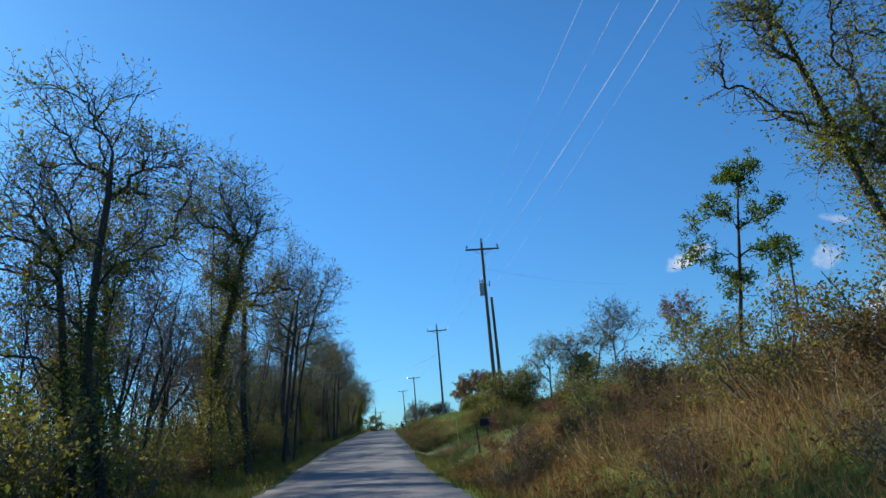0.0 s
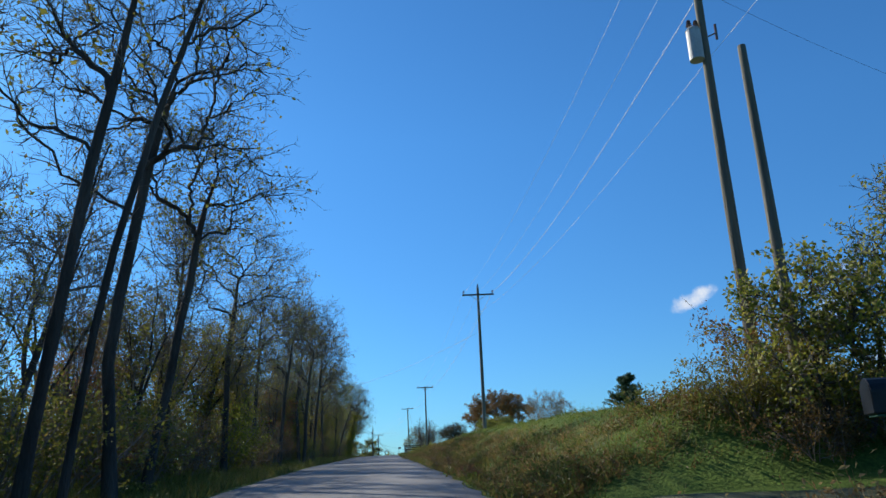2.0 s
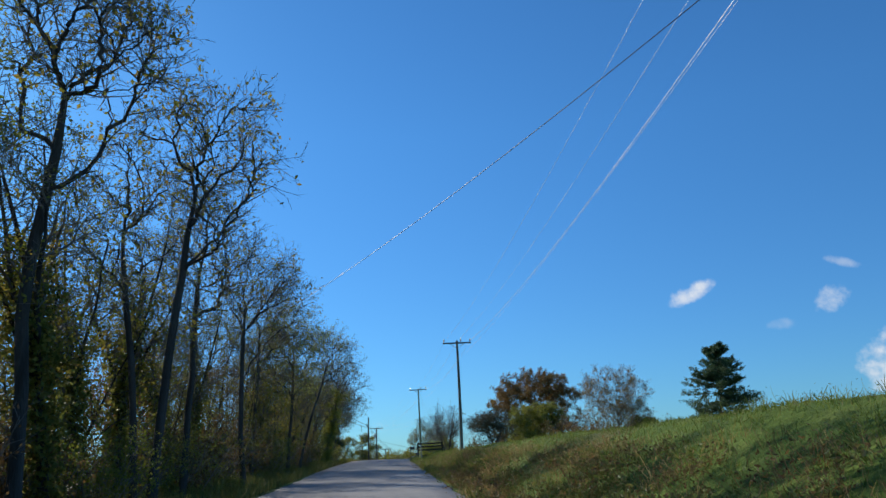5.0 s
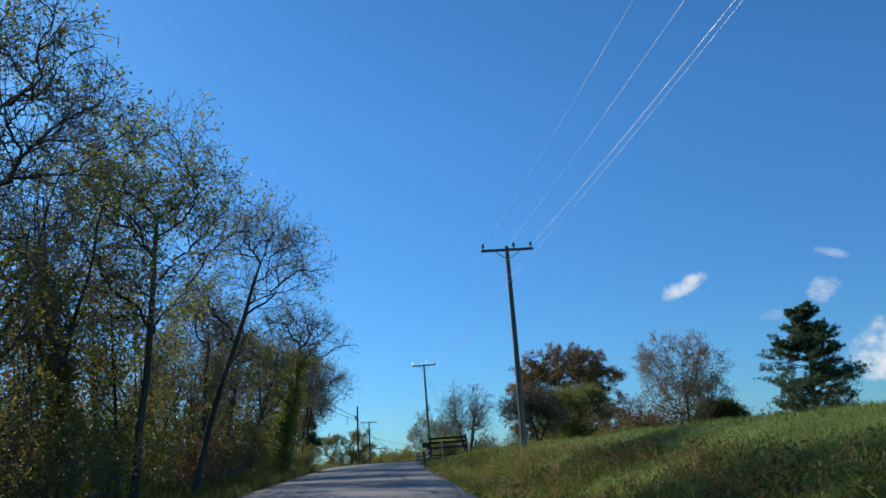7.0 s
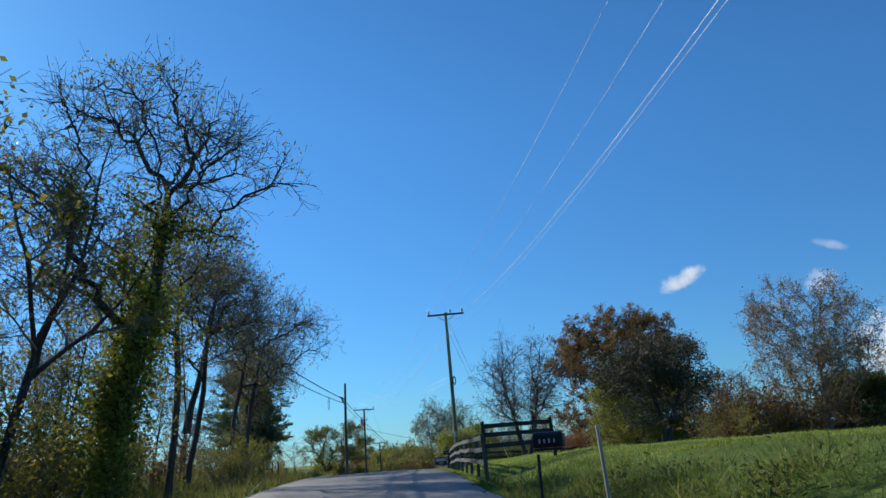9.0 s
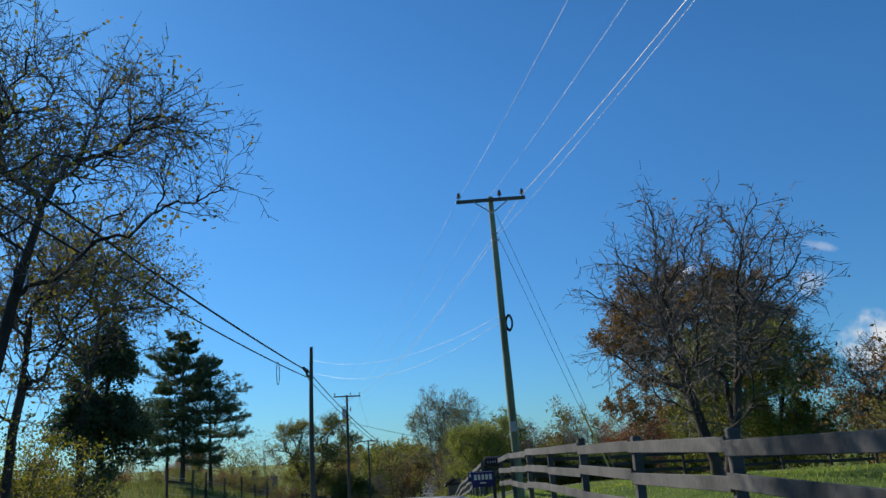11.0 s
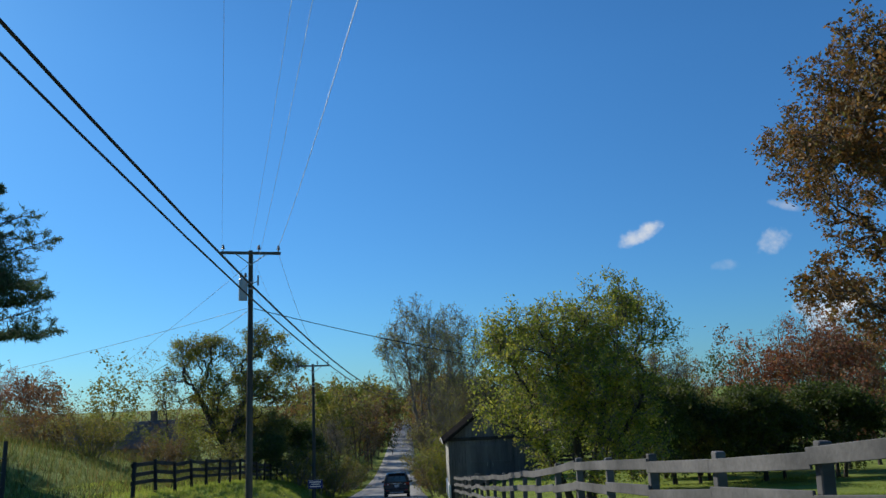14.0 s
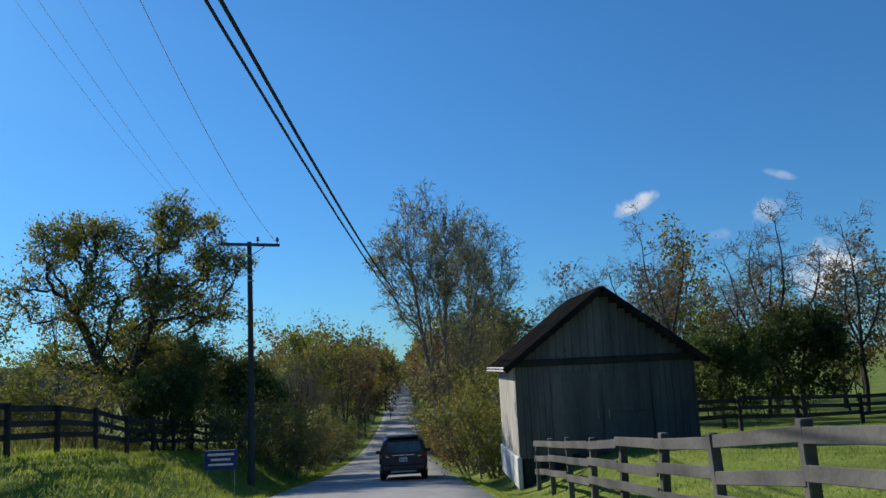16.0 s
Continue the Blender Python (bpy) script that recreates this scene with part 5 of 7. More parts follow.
def weed_belt(name, label, seed, mat, count, y_range, u_range, height, width, leaf, stems=9, per_leaf=6):
    rng = np.random.default_rng(seed)
    cast = [weed_clump(rng, height, width, stems, per_leaf * 0.6, leaf * 1.25) for k in range(4)]
    sets = []
    for k in range(count):
        y = rng.uniform(*y_range)
        u = u_range[0] + (u_range[1] - u_range[0]) * rng.random() ** 1.6
        bare = math.sin(y * 0.83 + u) + math.sin(y * 0.31 - 2 * u + 1) + math.sin(y * 1.9)
        if u > 0 and 43.8 < y < 49.2 or bare < rng.normal(-0.6, 0.5):
            continue
        a, s = rng.random() * 6.28, rng.uniform(0.5, 1.25)
        turn = np.array([[math.cos(a), math.sin(a), 0], [-math.sin(a), math.cos(a), 0], [0, 0, 1]]) * s
        x = float(road_x(y)) + u
        v, f = cast[k % 4]
        sets.append((v @ turn + np.array([x, y, float(land(x, y)) - 0.02]), f))
    return tagged(new(name, mesh_np(name, *join(sets), mat)), label, "weeds", kind="stuff")


right_bank_brush()
weed_belt("rough_grass", "long tussocky grass along the brow above the driveway", 211, L_GRASS, 420, (40.3, 43.7), (8.5, 26), 0.55, 0.6, 0.03, stems=18, per_leaf=2)
weed_belt("rough_grass", "tussocks of pale grass and weeds on the brushy slope", 212, L_PALE, 240, (22, 42), (7.5, 18), 0.45, 0.7, 0.03, stems=16, per_leaf=3)
weed_belt("dry_weeds", "tall straw-coloured grass on the near bank", 213, L_STRAW, 650, (2, 18), (5.5, 16), 0.8, 0.7, 0.028, stems=16, per_leaf=3)
weed_belt("dry_weeds", "clumps of dry brown weeds at the foot of the bank", 201, L_STRAW, 1300, (50, 152), (3.5, 6.8), 0.42, 0.6, 0.03)
weed_belt("verge_weeds", "clumps of dark leafy weeds on the lower bank", 202, L_WEED, 1300, (50, 158), (3.4, 6.6), 0.34, 0.7, 0.04, per_leaf=9)
weed_belt("dry_weeds", "reddish brown weeds tangled on the lower bank", 203, L_BROWN, 1100, (50, 140), (3.5, 6.6), 0.42, 0.7, 0.028, per_leaf=10)
weed_belt("dry_weeds", "thick brown weeds covering the brushy bank", 204, L_BROWN, 900, (-2, 30), (3.8, 15), 0.7, 0.9, 0.03, per_leaf=12)
weed_belt("rough_grass", "tall soft grass on the low bank", 207, L_GRASS, 1500, (118, 164), (3.4, 6.5), 0.45, 0.5, 0.03, stems=16, per_leaf=1)
weed_belt("rough_grass", "tufts of long grass on the brow of the bank", 208, L_GRASS, 900, (52, 120), (6.0, 11.0), 0.26, 0.5, 0.02, stems=16, per_leaf=1)
weed_belt("verge_weeds", "leafy weeds along the edge of the wood", 205, L_WEED, 900, (0, 195), (-8.5, -3.6), 0.5, 0.7, 0.045, per_leaf=9)
weed_belt("dry_weeds", "straw-coloured weeds above the driveway mouth", 206, L_STRAW, 160, (38.5, 43.8), (4.6, 12), 0.6, 0.8, 0.035, per_leaf=8)
for kind, x, y, s in [("brush_b", 5.2, 49.2, 0.45), ("brush_b", 6.6, 49.3, 0.5), ("brush_a", 8.2, 49.2, 0.5), ("brush_b", 11.4, 49.3, 0.5), ("brush_b", 12.8, 50.5, 0.6)]:
    put(kind, x, y, s, group="pole thicket")

for kind, x, y, s in [("brush_a", 3.0, 50.2, 0.5), ("brush_b", 3.6, 49.2, 0.45), ("brush_a", 4.4, 49.8, 0.6), ("brush_b", 4.4, 51.6, 0.75)]:
    put(kind, x, y, s, group="pole thicket")
weed_belt("verge_weeds", "dark weeds on the cut bank under the thicket", 209, L_WEED, 420, (49.2, 53.5), (4.0, 16), 0.5, 0.7, 0.04, per_leaf=10)
weed_belt("dry_weeds", "brown weeds on the cut bank under the thicket", 210, L_BROWN, 320, (49.2, 53.0), (3.8, 16), 0.5, 0.7, 0.03, per_leaf=10)

# solitary trees of the right-hand fields
grown_tree(501, "spreading old oak with rust-brown leaves", (7.6, 235), [[(0, 0, 0), (-0.3, 0, 3.6), (-1.4, 0, 6.4), (-2.2, 0, 8)], [(-0.4, 0, 4.5), (0.6, 0, 8), (1.2, 0, 10.5)]],
           [(-0.6, 0, 12.6, 9.9, 8.2, 8.0), (-0.8, 0, 14.2, 7.4, 6.4, 5.2), (-6.6, 0, 11.2, 2.8, 3.5, 3.2), (-6.2, 0, 7.4, 3.4, 3.5, 1.3), (6.6, 0, 14.6, 2.6, 2.8, 1.8), (-3.0, 0, 9.4, 4.5, 4, 2), (-2.4, 0, 6.2, 5.4, 4.4, 1.9)], 410, L_RUST, 9, 0.1, 0.46,
           shell=0.5, low=0.2, twigs=5, twig=1.15, sprays=4, spray=0.5, fine=0, crook=0.13, scatter=0.15, hair=0.011, balance=0.25, leaf_part=0.96)
grown_tree(502, "round-crowned maple with thin beige leaves", (17.3, 207), [[(0, 0, 0), (0.1, 0, 4), (0.2, 0, 8.5)]], [(0, 0, 9.2, 6.0, 5.6, 5.7), (0, 0, 6.5, 5.2, 5, 3.4)], 220, L_STRAW, 1.7, 0.08, 0.24, bark=M_BARK_PALE, twig=1.2, twigs=5, crook=0.08, balance=0.6, scatter=0.16, hair=0.012, fine=2)
grown_tree(509, "bare grey tree at the back of the field", (11.8, 215), [[(0, 0, 0), (0, 0, 2.4), (0.2, 0, 4.6)], [(0.3, 0.2, 0), (0.9, 0.2, 2.4), (1.2, 0.2, 4.2)]], [(0.3, 0, 5.4, 3.0, 2.8, 3.0), (0.4, 0, 3.2, 3.2, 3.0, 2.4)], 120, L_BROWN, 0.25, 0.08, 0.2, twig=1.1, twigs=5, scatter=0.14, hair=0.012)
grown_tree(510, "dark dense small tree with bare twig ends on the lawn", (-4.3, 178.5), [[(0, 0, 0), (0.1, 0, 1.0), (-0.3, 0, 2.4)], [(0.2, 0.1, 0.5), (0.8, 0.2, 1.6), (1.3, 0.2, 2.8)]], [(0, 0, 2.5, 3.1, 2.9, 2.2), (0.4, 0, 3.7, 2.0, 1.9, 1.5), (-1.4, 0, 3.2, 1.6, 1.6, 1.3)], 200, L_DUSK, 4.5, 0.05, 0.15, twig=0.85, twigs=5, sprays=4, fine=0, scatter=0.1, shell=0.25, low=0.5, hair=0.007)
grown_tree(503, "bare arching tree with drooping twigs", (-10.2, 184), [[(0, 0, 0), (-0.3, 0, 1.4), (-0.8, 0, 3.4)], [(0.2, 0.2, 0), (0.7, 0.2, 1.6), (1.0, 0.2, 3.6)]], [(0.2, 0, 3.9, 2.6, 2.6, 2.7), (0.2, 0, 2.4, 2.7, 2.6, 1.6)], 140, L_BROWN, 0.06, 0.05, 0.13, twig=0.9, twigs=5, twig_up=-0.06, crook=0.08, balance=0.6)
white_pine(81, "dark green pine standing alone in the field", 18.6, 0.26, 8.6, gap=0.9, bare=0.04, per_tuft=8, point=0.55, tuft=0.27, per_tier=(5, 8), at=(36.3, 214))
white_pine(82, "tall white pine with layered ragged boughs", 13.6, 0.25, 6.6, gap=1.2, bare=0.2, per_tuft=12, point=0.5, per_tier=(6, 9), at=(-40.4, 238))
white_pine(83, "white pine with layered boughs beside a taller one", 11.9, 0.21, 6.2, gap=1.2, bare=0.2, per_tuft=12, point=0.5, per_tier=(6, 9), at=(-38.2, 239.6))
white_pine(84, "slim white pine at the back of the group", 10.6, 0.17, 4.4, gap=1.3, bare=0.28, per_tuft=10, point=0.5, per_tier=(4, 7), at=(-42.6, 240.4))
grown_tree(504, "bushy apple tree with yellow-green leaves", (-12.9, 230.4), [[(0, 0, 0), (0.1, 0, 1.4), (-0.2, 0, 3.0)], [(0.3, 0.1, 0), (0.8, 0.2, 1.8), (1.2, 0.2, 3.6)], [(-0.2, 0, 0), (-0.9, 0, 1.6), (-1.4, 0, 3.2)]],
           [(-0.3, 0, 3.9, 3.3, 3.0, 2.9), (-1.0, 0, 5.2, 1.7, 1.8, 1.3), (1.7, 0, 5.3, 1.7, 1.8, 2.3), (-2.6, 0, 5.0, 1.1, 1.2, 0.8), (0.2, 0, 2.2, 3.0, 2.8, 1.6)], 210, L_APPLE, 7.5, 0.05, 0.17, twig=0.75, twigs=6, sprays=5, fine=0, scatter=0.11, shell=0.25, low=0.5, hair=0.007)
grown_tree(505, "broad dome-shaped field tree, dense yellow-green leaves", (6.2, 221.4), [[(0, 0, 0), (0, 0, 3), (-0.4, 0, 6.5)], [(0.4, 0, 0), (1.2, 0, 3), (2.2, 0, 6.5)], [(-0.4, 0, 0), (-1.4, 0, 3), (-2.6, 0, 5.5)]],
           [(-0.3, 0, 5.9, 6.2, 5.6, 5.5), (-2.0, 0, 8.4, 3.6, 3.4, 2.9), (2.0, 0, 8.5, 3.6, 3.4, 2.9), (-0.2, 0, 2.8, 6.0, 5.4, 2.8)], 270, L_DOME, 10, 0.09, 0.26, twig=1.0, twigs=6, sprays=5, fine=0, scatter=0.22, shell=0.45, low=0.5, hair=0.012)
KINDS["dense"] = grown_tree(95, "dense dark green hedgerow tree", (0, 0), [[(0, 0, 0), (0, 0, 1.4), (-0.3, 0, 2.8)], [(0.3, 0, 0), (0.7, 0, 1.6), (1.0, 0, 2.8)]], [(0, 0, 2.4, 2.4, 2.3, 2.2), (-0.7, 0.3, 3.6, 1.4, 1.3, 1.1), (1.0, -0.2, 3.3, 1.2, 1.2, 1.2)], 110, L_GREEN, 9, 0.07, 0.1, twig=0.7, twigs=5, sprays=4, fine=0, scatter=0.13, low=0.6)
KINDS["olive_tree"] = grown_tree(96, "round olive-leaved hedgerow tree", (0, 0), [[(0, 0, 0), (0, 0, 2.4), (0.2, 0, 4.4)], [(0.2, 0, 0), (-0.6, 0.2, 2.4), (-1.0, 0.2, 4)]], [(0, 0, 4.2, 2.6, 2.5, 2.9), (0.6, 0.3, 5.8, 1.5, 1.4, 1.3), (-1.3, 0, 4.6, 1.4, 1.4, 1.5)], 110, L_OLIVE, 7, 0.075, 0.14, twig=0.8, twigs=5, sprays=4, fine=0, scatter=0.14, leaf_part=0.9)
for x, y, s in [(-8.6, 236.5, 0.92), (-6.4, 240, 1.0), (-2.8, 238.5, 0.85), (1.0, 239.5, 0.9), (-4.8, 246, 1.05), (5.2, 237, 0.8), (0.5, 247, 1.0), (-5, 265, 0.95), (1, 269, 1.2), (6, 265, 1.0), (11, 269, 1.25), (17, 265, 1.1), (-8.5, 272, 1.1), (23, 263, 1.2)]:
    put("dense", x, y, s)
for x, y, s in [(-5.4, 239.5, 0.5), (-4.0, 242, 0.55), (-1.5, 239.5, 0.5), (-6.5, 246.5, 0.75), (-2.5, 247, 0.6)]:
    put("olive_tree", x, y, s)
KINDS["redtree"] = tall_tree(92, "small tree with red and orange leaves", 6.2, L_RED, 4, 0.07, trunk_r=0.11, limbs=12, boughs=6, twigs=5, sprays=3, limb_from=0.15, limb_ratio=0.5, scatter=0.16)
for x, y, k in [(2.6, 247, 1.15), (5.4, 246, 1.3), (8.4, 248, 1.35)]:
    put("redtree", x, y, k, group="red trees by the oak")
for u, y, k in [(-10.4, 90, 0.8), (-10.8, 94, 0.75), (-7.6, 94.5, 0.95), (-10.0, 62, 0.7), (-10.0, 116, 0.8)]:
    put_u("redtree", u, y, k, group="roadside wood")
put("redtree", -47, 262, 1.0)
put("redtree", -50, 264, 0.9)
grown_tree(506, "gnarled old tree with clumps of yellowing leaves", (-33.6, 271), [[(0, 0, 0), (-0.4, 0, 2.4), (0.2, 0, 4.6), (0.9, 0, 6.6)], [(0, 0, 1.6), (-1.6, 0, 3.8), (-3.0, 0, 6.6)]],
           [(-2.7, 0, 9.6, 3.0, 2.8, 3.1), (2.5, 0, 9.8, 2.7, 2.8, 3.0), (-5.0, 0, 8.0, 1.7, 1.8, 1.2), (4.3, 0, 8.8, 1.5, 1.8, 1.2), (0.4, 0, 6.2, 5.6, 4, 2.8), (-0.6, 0, 3.4, 5.4, 3.5, 2.0)], 260, L_GOLD, 7, 0.085, 0.36, twig=0.95, twigs=5, sprays=4, fine=0, crook=0.16, scatter=0.17, leaf_part=0.85, hair=0.012)
grown_tree(507, "tall pale multi-stemmed tree thinly leaved", (-16.9, 286), [[(0, 0, 0), (-0.6, 0, 5), (-1.4, 0, 10), (-1.9, 0, 14)], [(0.3, 0.4, 0), (0.4, 0.4, 5), (0.6, 0.5, 10), (0.8, 0.5, 15)], [(0.5, 0, 0), (1.4, 0, 5), (2.4, 0, 9.5), (3.0, 0, 12.5)]],
           [(-0.6, 0, 13.5, 4.4, 4, 6.8), (1.6, 0, 10, 3.8, 3.6, 6), (-2.6, 0, 12, 2.6, 2.6, 5), (0, 0, 5, 3.2, 3.2, 3)], 210, L_PALE, 1.1, 0.085, 0.2, bark=M_BARK_PALE, twig=1.3, twigs=5, crook=0.07, balance=0.8, scatter=0.16, hair=0.014, fine=2, twig_up=0.09)
grown_tree(508, "pale multi-stemmed tree thinly leaved behind the barn", (-13.2, 296), [[(0, 0, 0), (-0.4, 0, 5), (-0.8, 0, 10), (-0.9, 0, 13.5)], [(0.3, 0.4, 0), (0.9, 0.4, 5), (1.6, 0.5, 9.5)]],
           [(0, 0, 12, 4.2, 4, 6.6), (0.6, 0, 7, 3.8, 3.6, 4)], 160, L_PALE, 1.1, 0.085, 0.2, bark=M_BARK_PALE, twig=1.3, twigs=5, crook=0.07, balance=0.8, scatter=0.16, hair=0.014, fine=2, twig_up=0.09)
for x, y, s in [(-4.5, 270, 0.75), (1.5, 273, 0.8), (5.5, 271, 0.72), (14, 268, 0.85), (18, 270, 0.8), (-7, 284, 0.72), (-1.5, 281, 0.7), (4, 279, 0.75), (-4, 291, 0.8)]:
    put("bare_d", x, y, s)


def far_woods():
    rng = np.random.default_rng(99)
    ks = ["wood_a", "wood_b", "wood_c", "wood_d", "wood_e"]
    # both sides of the dip
    for y in np.arange(277, 332, 6):
        for side in (-1, 1):
            for u in (5.4, 10):
                if y < 285 and u > 8:
                    continue
                kind, size = (ks[[0, 2, 2, 3, 4][rng.integers(5)]], rng.uniform(0.75, 1.05)) if y > 302 else (["thin_a", "bare_a", "back_b", "bare_d"][rng.integers(4)], rng.uniform(0.4, 0.52) if side < 0 else rng.uniform(0.6, 0.8))
                put_u(kind, side * (u + rng.normal(0, 0.8)), y + rng.normal(0, 2), size, group="dip wood")
    for u, y, k, s in [(4.6, 261, "brush_f", 0.9), (5.2, 264, "brush_a", 1.1), (4.4, 268, "brush_b", 1.0), (5.0, 272, "brush_a", 1.2), (4.5, 277, "brush_f", 0.9), (6.5, 267, "brush_f", 1.2), (7.0, 273, "brush_a", 1.3), (-5.2, 270, "brush_a", 1.1),
                       (-5.0, 275, "brush_c", 1.0), (-4.8, 281, "brush_b", 1.1), (-5.0, 287, "brush_a", 1.0), (4.6, 284, "brush_b", 1.0), (4.6, 290, "brush_a", 1.1), (-4.6, 294, "brush_c", 1.0), (4.6, 298, "brush_c", 1.0)]:
        put_u(k, u, y, s, group="dip wood")
    # low growth and trees across the left-hand field
    for x, y, k, s in [(-29.5, 263, "dense", 0.7), (-32.5, 262, "brush_a", 0.9), (-36, 262, "brush_f", 0.9), (-40, 259, "brush_f", 0.8), (-28.5, 273, "dense", 1.05), (-26.8, 281, "bare_d", 0.4), 
                       (-46, 256, "brush_a", 0.8), (-51, 262, "brush_e", 1.4), (-34, 277, "olive_tree", 0.9), (-44, 268, "olive_tree", 0.5), (-57, 258, "brush_b", 1.4), (-30, 268, "olive_tree", 0.75), (-27.5, 266, "brush_a", 1.0),
                       (-37, 250, "brush_a", 0.8), (-40.5, 252.5, "brush_b", 0.95), (-43.5, 249, "brush_f", 0.75), (-47.5, 251, "brush_a", 0.9), (-34.5, 254.5, "brush_b", 0.8), (-51.5, 247, "brush_b", 1.0), (-55, 251, "brush_a", 0.95)]:
        put(k, x, y, s, group="field growth")
    for x, y, k, s in [(-52, 276, "wood_d", 0.75), (-58, 272, "wood_c", 0.7), (-64, 277, "wood_a", 0.8), (-70, 270, "wood_d", 0.75), (-76, 276, "wood_c", 0.8), (-49, 282, "wood_a", 0.8), (-83, 268, "wood_a", 0.8), (-90, 272, "wood_d", 0.8),
                       (-43, 284, "wood_c", 0.85), (-38, 286, "wood_e", 0.8), (-98, 264, "wood_c", 0.8), (-106, 262, "wood_a", 0.8)]:
        put(k, x, y, s, group="field growth")
    # hedgerow behind the field on the right of the middle stretch
    for x in np.arange(10, 70, 4.6):
        put(["brush_b", "brush_a", "brush_d"][rng.integers(3)], x, 205 + 0.35 * x + rng.normal(0, 2), rng.uniform(1.3, 2.0), group="hedgerow")
    for x, y, k, s in [(11.6, 210.5, "brush_b", 2.3), (14.6, 209.5, "brush_b", 2.4), (17.4, 211.5, "brush_d", 2.3), (22.4, 211, "dense", 1.45), (26, 211.5, "brush_b", 2.0)]:
        put(k, x, y, s, group="hedgerow")
    for x in np.arange(24, 110, 8):
        put(ks[[0, 2, 3, 2][rng.integers(4)]], x, 222 + 0.2 * x + rng.normal(0, 3), rng.uniform(0.45, 0.7), group="hedgerow")
    # far woods, joined
    spots = []
    for y in np.arange(332, 620, 9):
        for side in (-1, 1):
            for u in (5.6, 10.5, 18):
                spots.append((float(road_x(y)) + side * (u + rng.normal(0, 1.5)), y + rng.normal(0, 3), rng.uniform(0.75, 1.15)))
    for x in np.arange(-80, 60, 6):
        for dy in (0, 12, 26):
            spots.append((x + rng.normal(0, 2), 625 + dy + rng.normal(0, 3), rng.uniform(0.9, 1.4)))
    for x in np.arange(-2, 160, 5.5):
        for dy in (0, 9, 20):
            spots.append((x + rng.normal(0, 2), 292 - 0.22 * x + dy + rng.normal(0, 3), rng.uniform(0.7, 1.15)))
    for x in np.arange(-9, 4, 3.5):
        spots.append((x, 283 + rng.normal(0, 4), rng.uniform(0.6, 0.8)))
    for x in np.arange(-190, -27, 5.0):
        for dy in (0, 10):
            spots.append((x + rng.normal(0, 1.5), 303 + dy + 0.1 * (x + 27) + rng.normal(0, 4), rng.uniform(0.5, 0.85)))
    for x, y, s in spots[::2]:
        spots.append((x + rng.normal(0, 3), y - 3 + rng.normal(0, 2), rng.uniform(0.3, 0.5)))
    for x in np.arange(-8, 60, 2.6):
        spots.append((x, 277 - 0.1 * x + rng.normal(0, 1.5), rng.uniform(0.25, 0.42)))
    for a in np.arange(0, 60):
        spots.append((rng.uniform(60, 330), rng.uniform(120, 330), rng.uniform(0.8, 1.2)))
        spots.append((rng.uniform(-360, -90), rng.uniform(60, 330), rng.uniform(0.8, 1.2)))
    spec = dict(trunk_r=0.2, limbs=8, boughs=4, twigs=3, sprays=0, limb_from=0.14, limb_ratio=0.48, name="far")
    tones = [(151, 12, 4.5, L_OLIVE), (152, 11, 6, L_GREEN), (153, 12, 2.5, L_BROWN), (154, 11, 4.5, L_BROWN), (155, 10.5, 5, L_YELLOW)]
    coarse = [tall_tree(seed, "", height, None, per, 0.34, scatter=0.5, **spec) for seed, height, per, m in tones]
    fine = [tall_tree(seed, "", height, None, per * 3.2, 0.15, scatter=0.4, **spec) for seed, height, per, m in tones]
    trunks, crowns = [], [[] for c in tones]
    for x, y, s in spots:
        k = rng.integers(len(tones))
        a = rng.random() * 6.28
        turn = np.array([[math.cos(a), math.sin(a), 0], [-math.sin(a), math.cos(a), 0], [0, 0, 1]]) * s
        at = np.array([x, y, float(land(x, y))])
        near = math.hypot(x + 19, y - 231) < 95
        (wv, wf), (lv, lf) = (fine if near else coarse)[k]
        trunks.append((wv @ turn + at, wf))
        crowns[k].append((lv @ turn + at, lf))
    tagged(new("far_woodland", mesh_np("far_woodland", *join(trunks), M_BARK)), "bare stems and limbs of distant woodland", "woodland", kind="stuff")
    for (seed, height, per, m), sets, words in zip(tones, crowns, ("olive", "deep green", "sparse brown", "brown", "yellow-green")):
        tagged(new("far_woodland", mesh_np("far_woodland", *join(sets), m)), words + " autumn foliage of distant woodland trees", "woodland", kind="stuff")


far_woods()

# ---- utility poles and wires ----
def insulator(parent, at, size=1.0):
    bm = bmesh.new()
    x, y, z = at
    rod(bm, (x, y, z), (x, y, z + 0.10 * size), 0.02)
    for k in range(3):
        rod(bm, (x, y, z + (0.09 + 0.055 * k) * size), (x, y, z + (0.13 + 0.055 * k) * size), (0.075 - 0.012 * k) * size, (0.05 - 0.01 * k) * size, 10)
    return part("insulator", bm, M_CERAMIC, parent, "brown porcelain insulator")


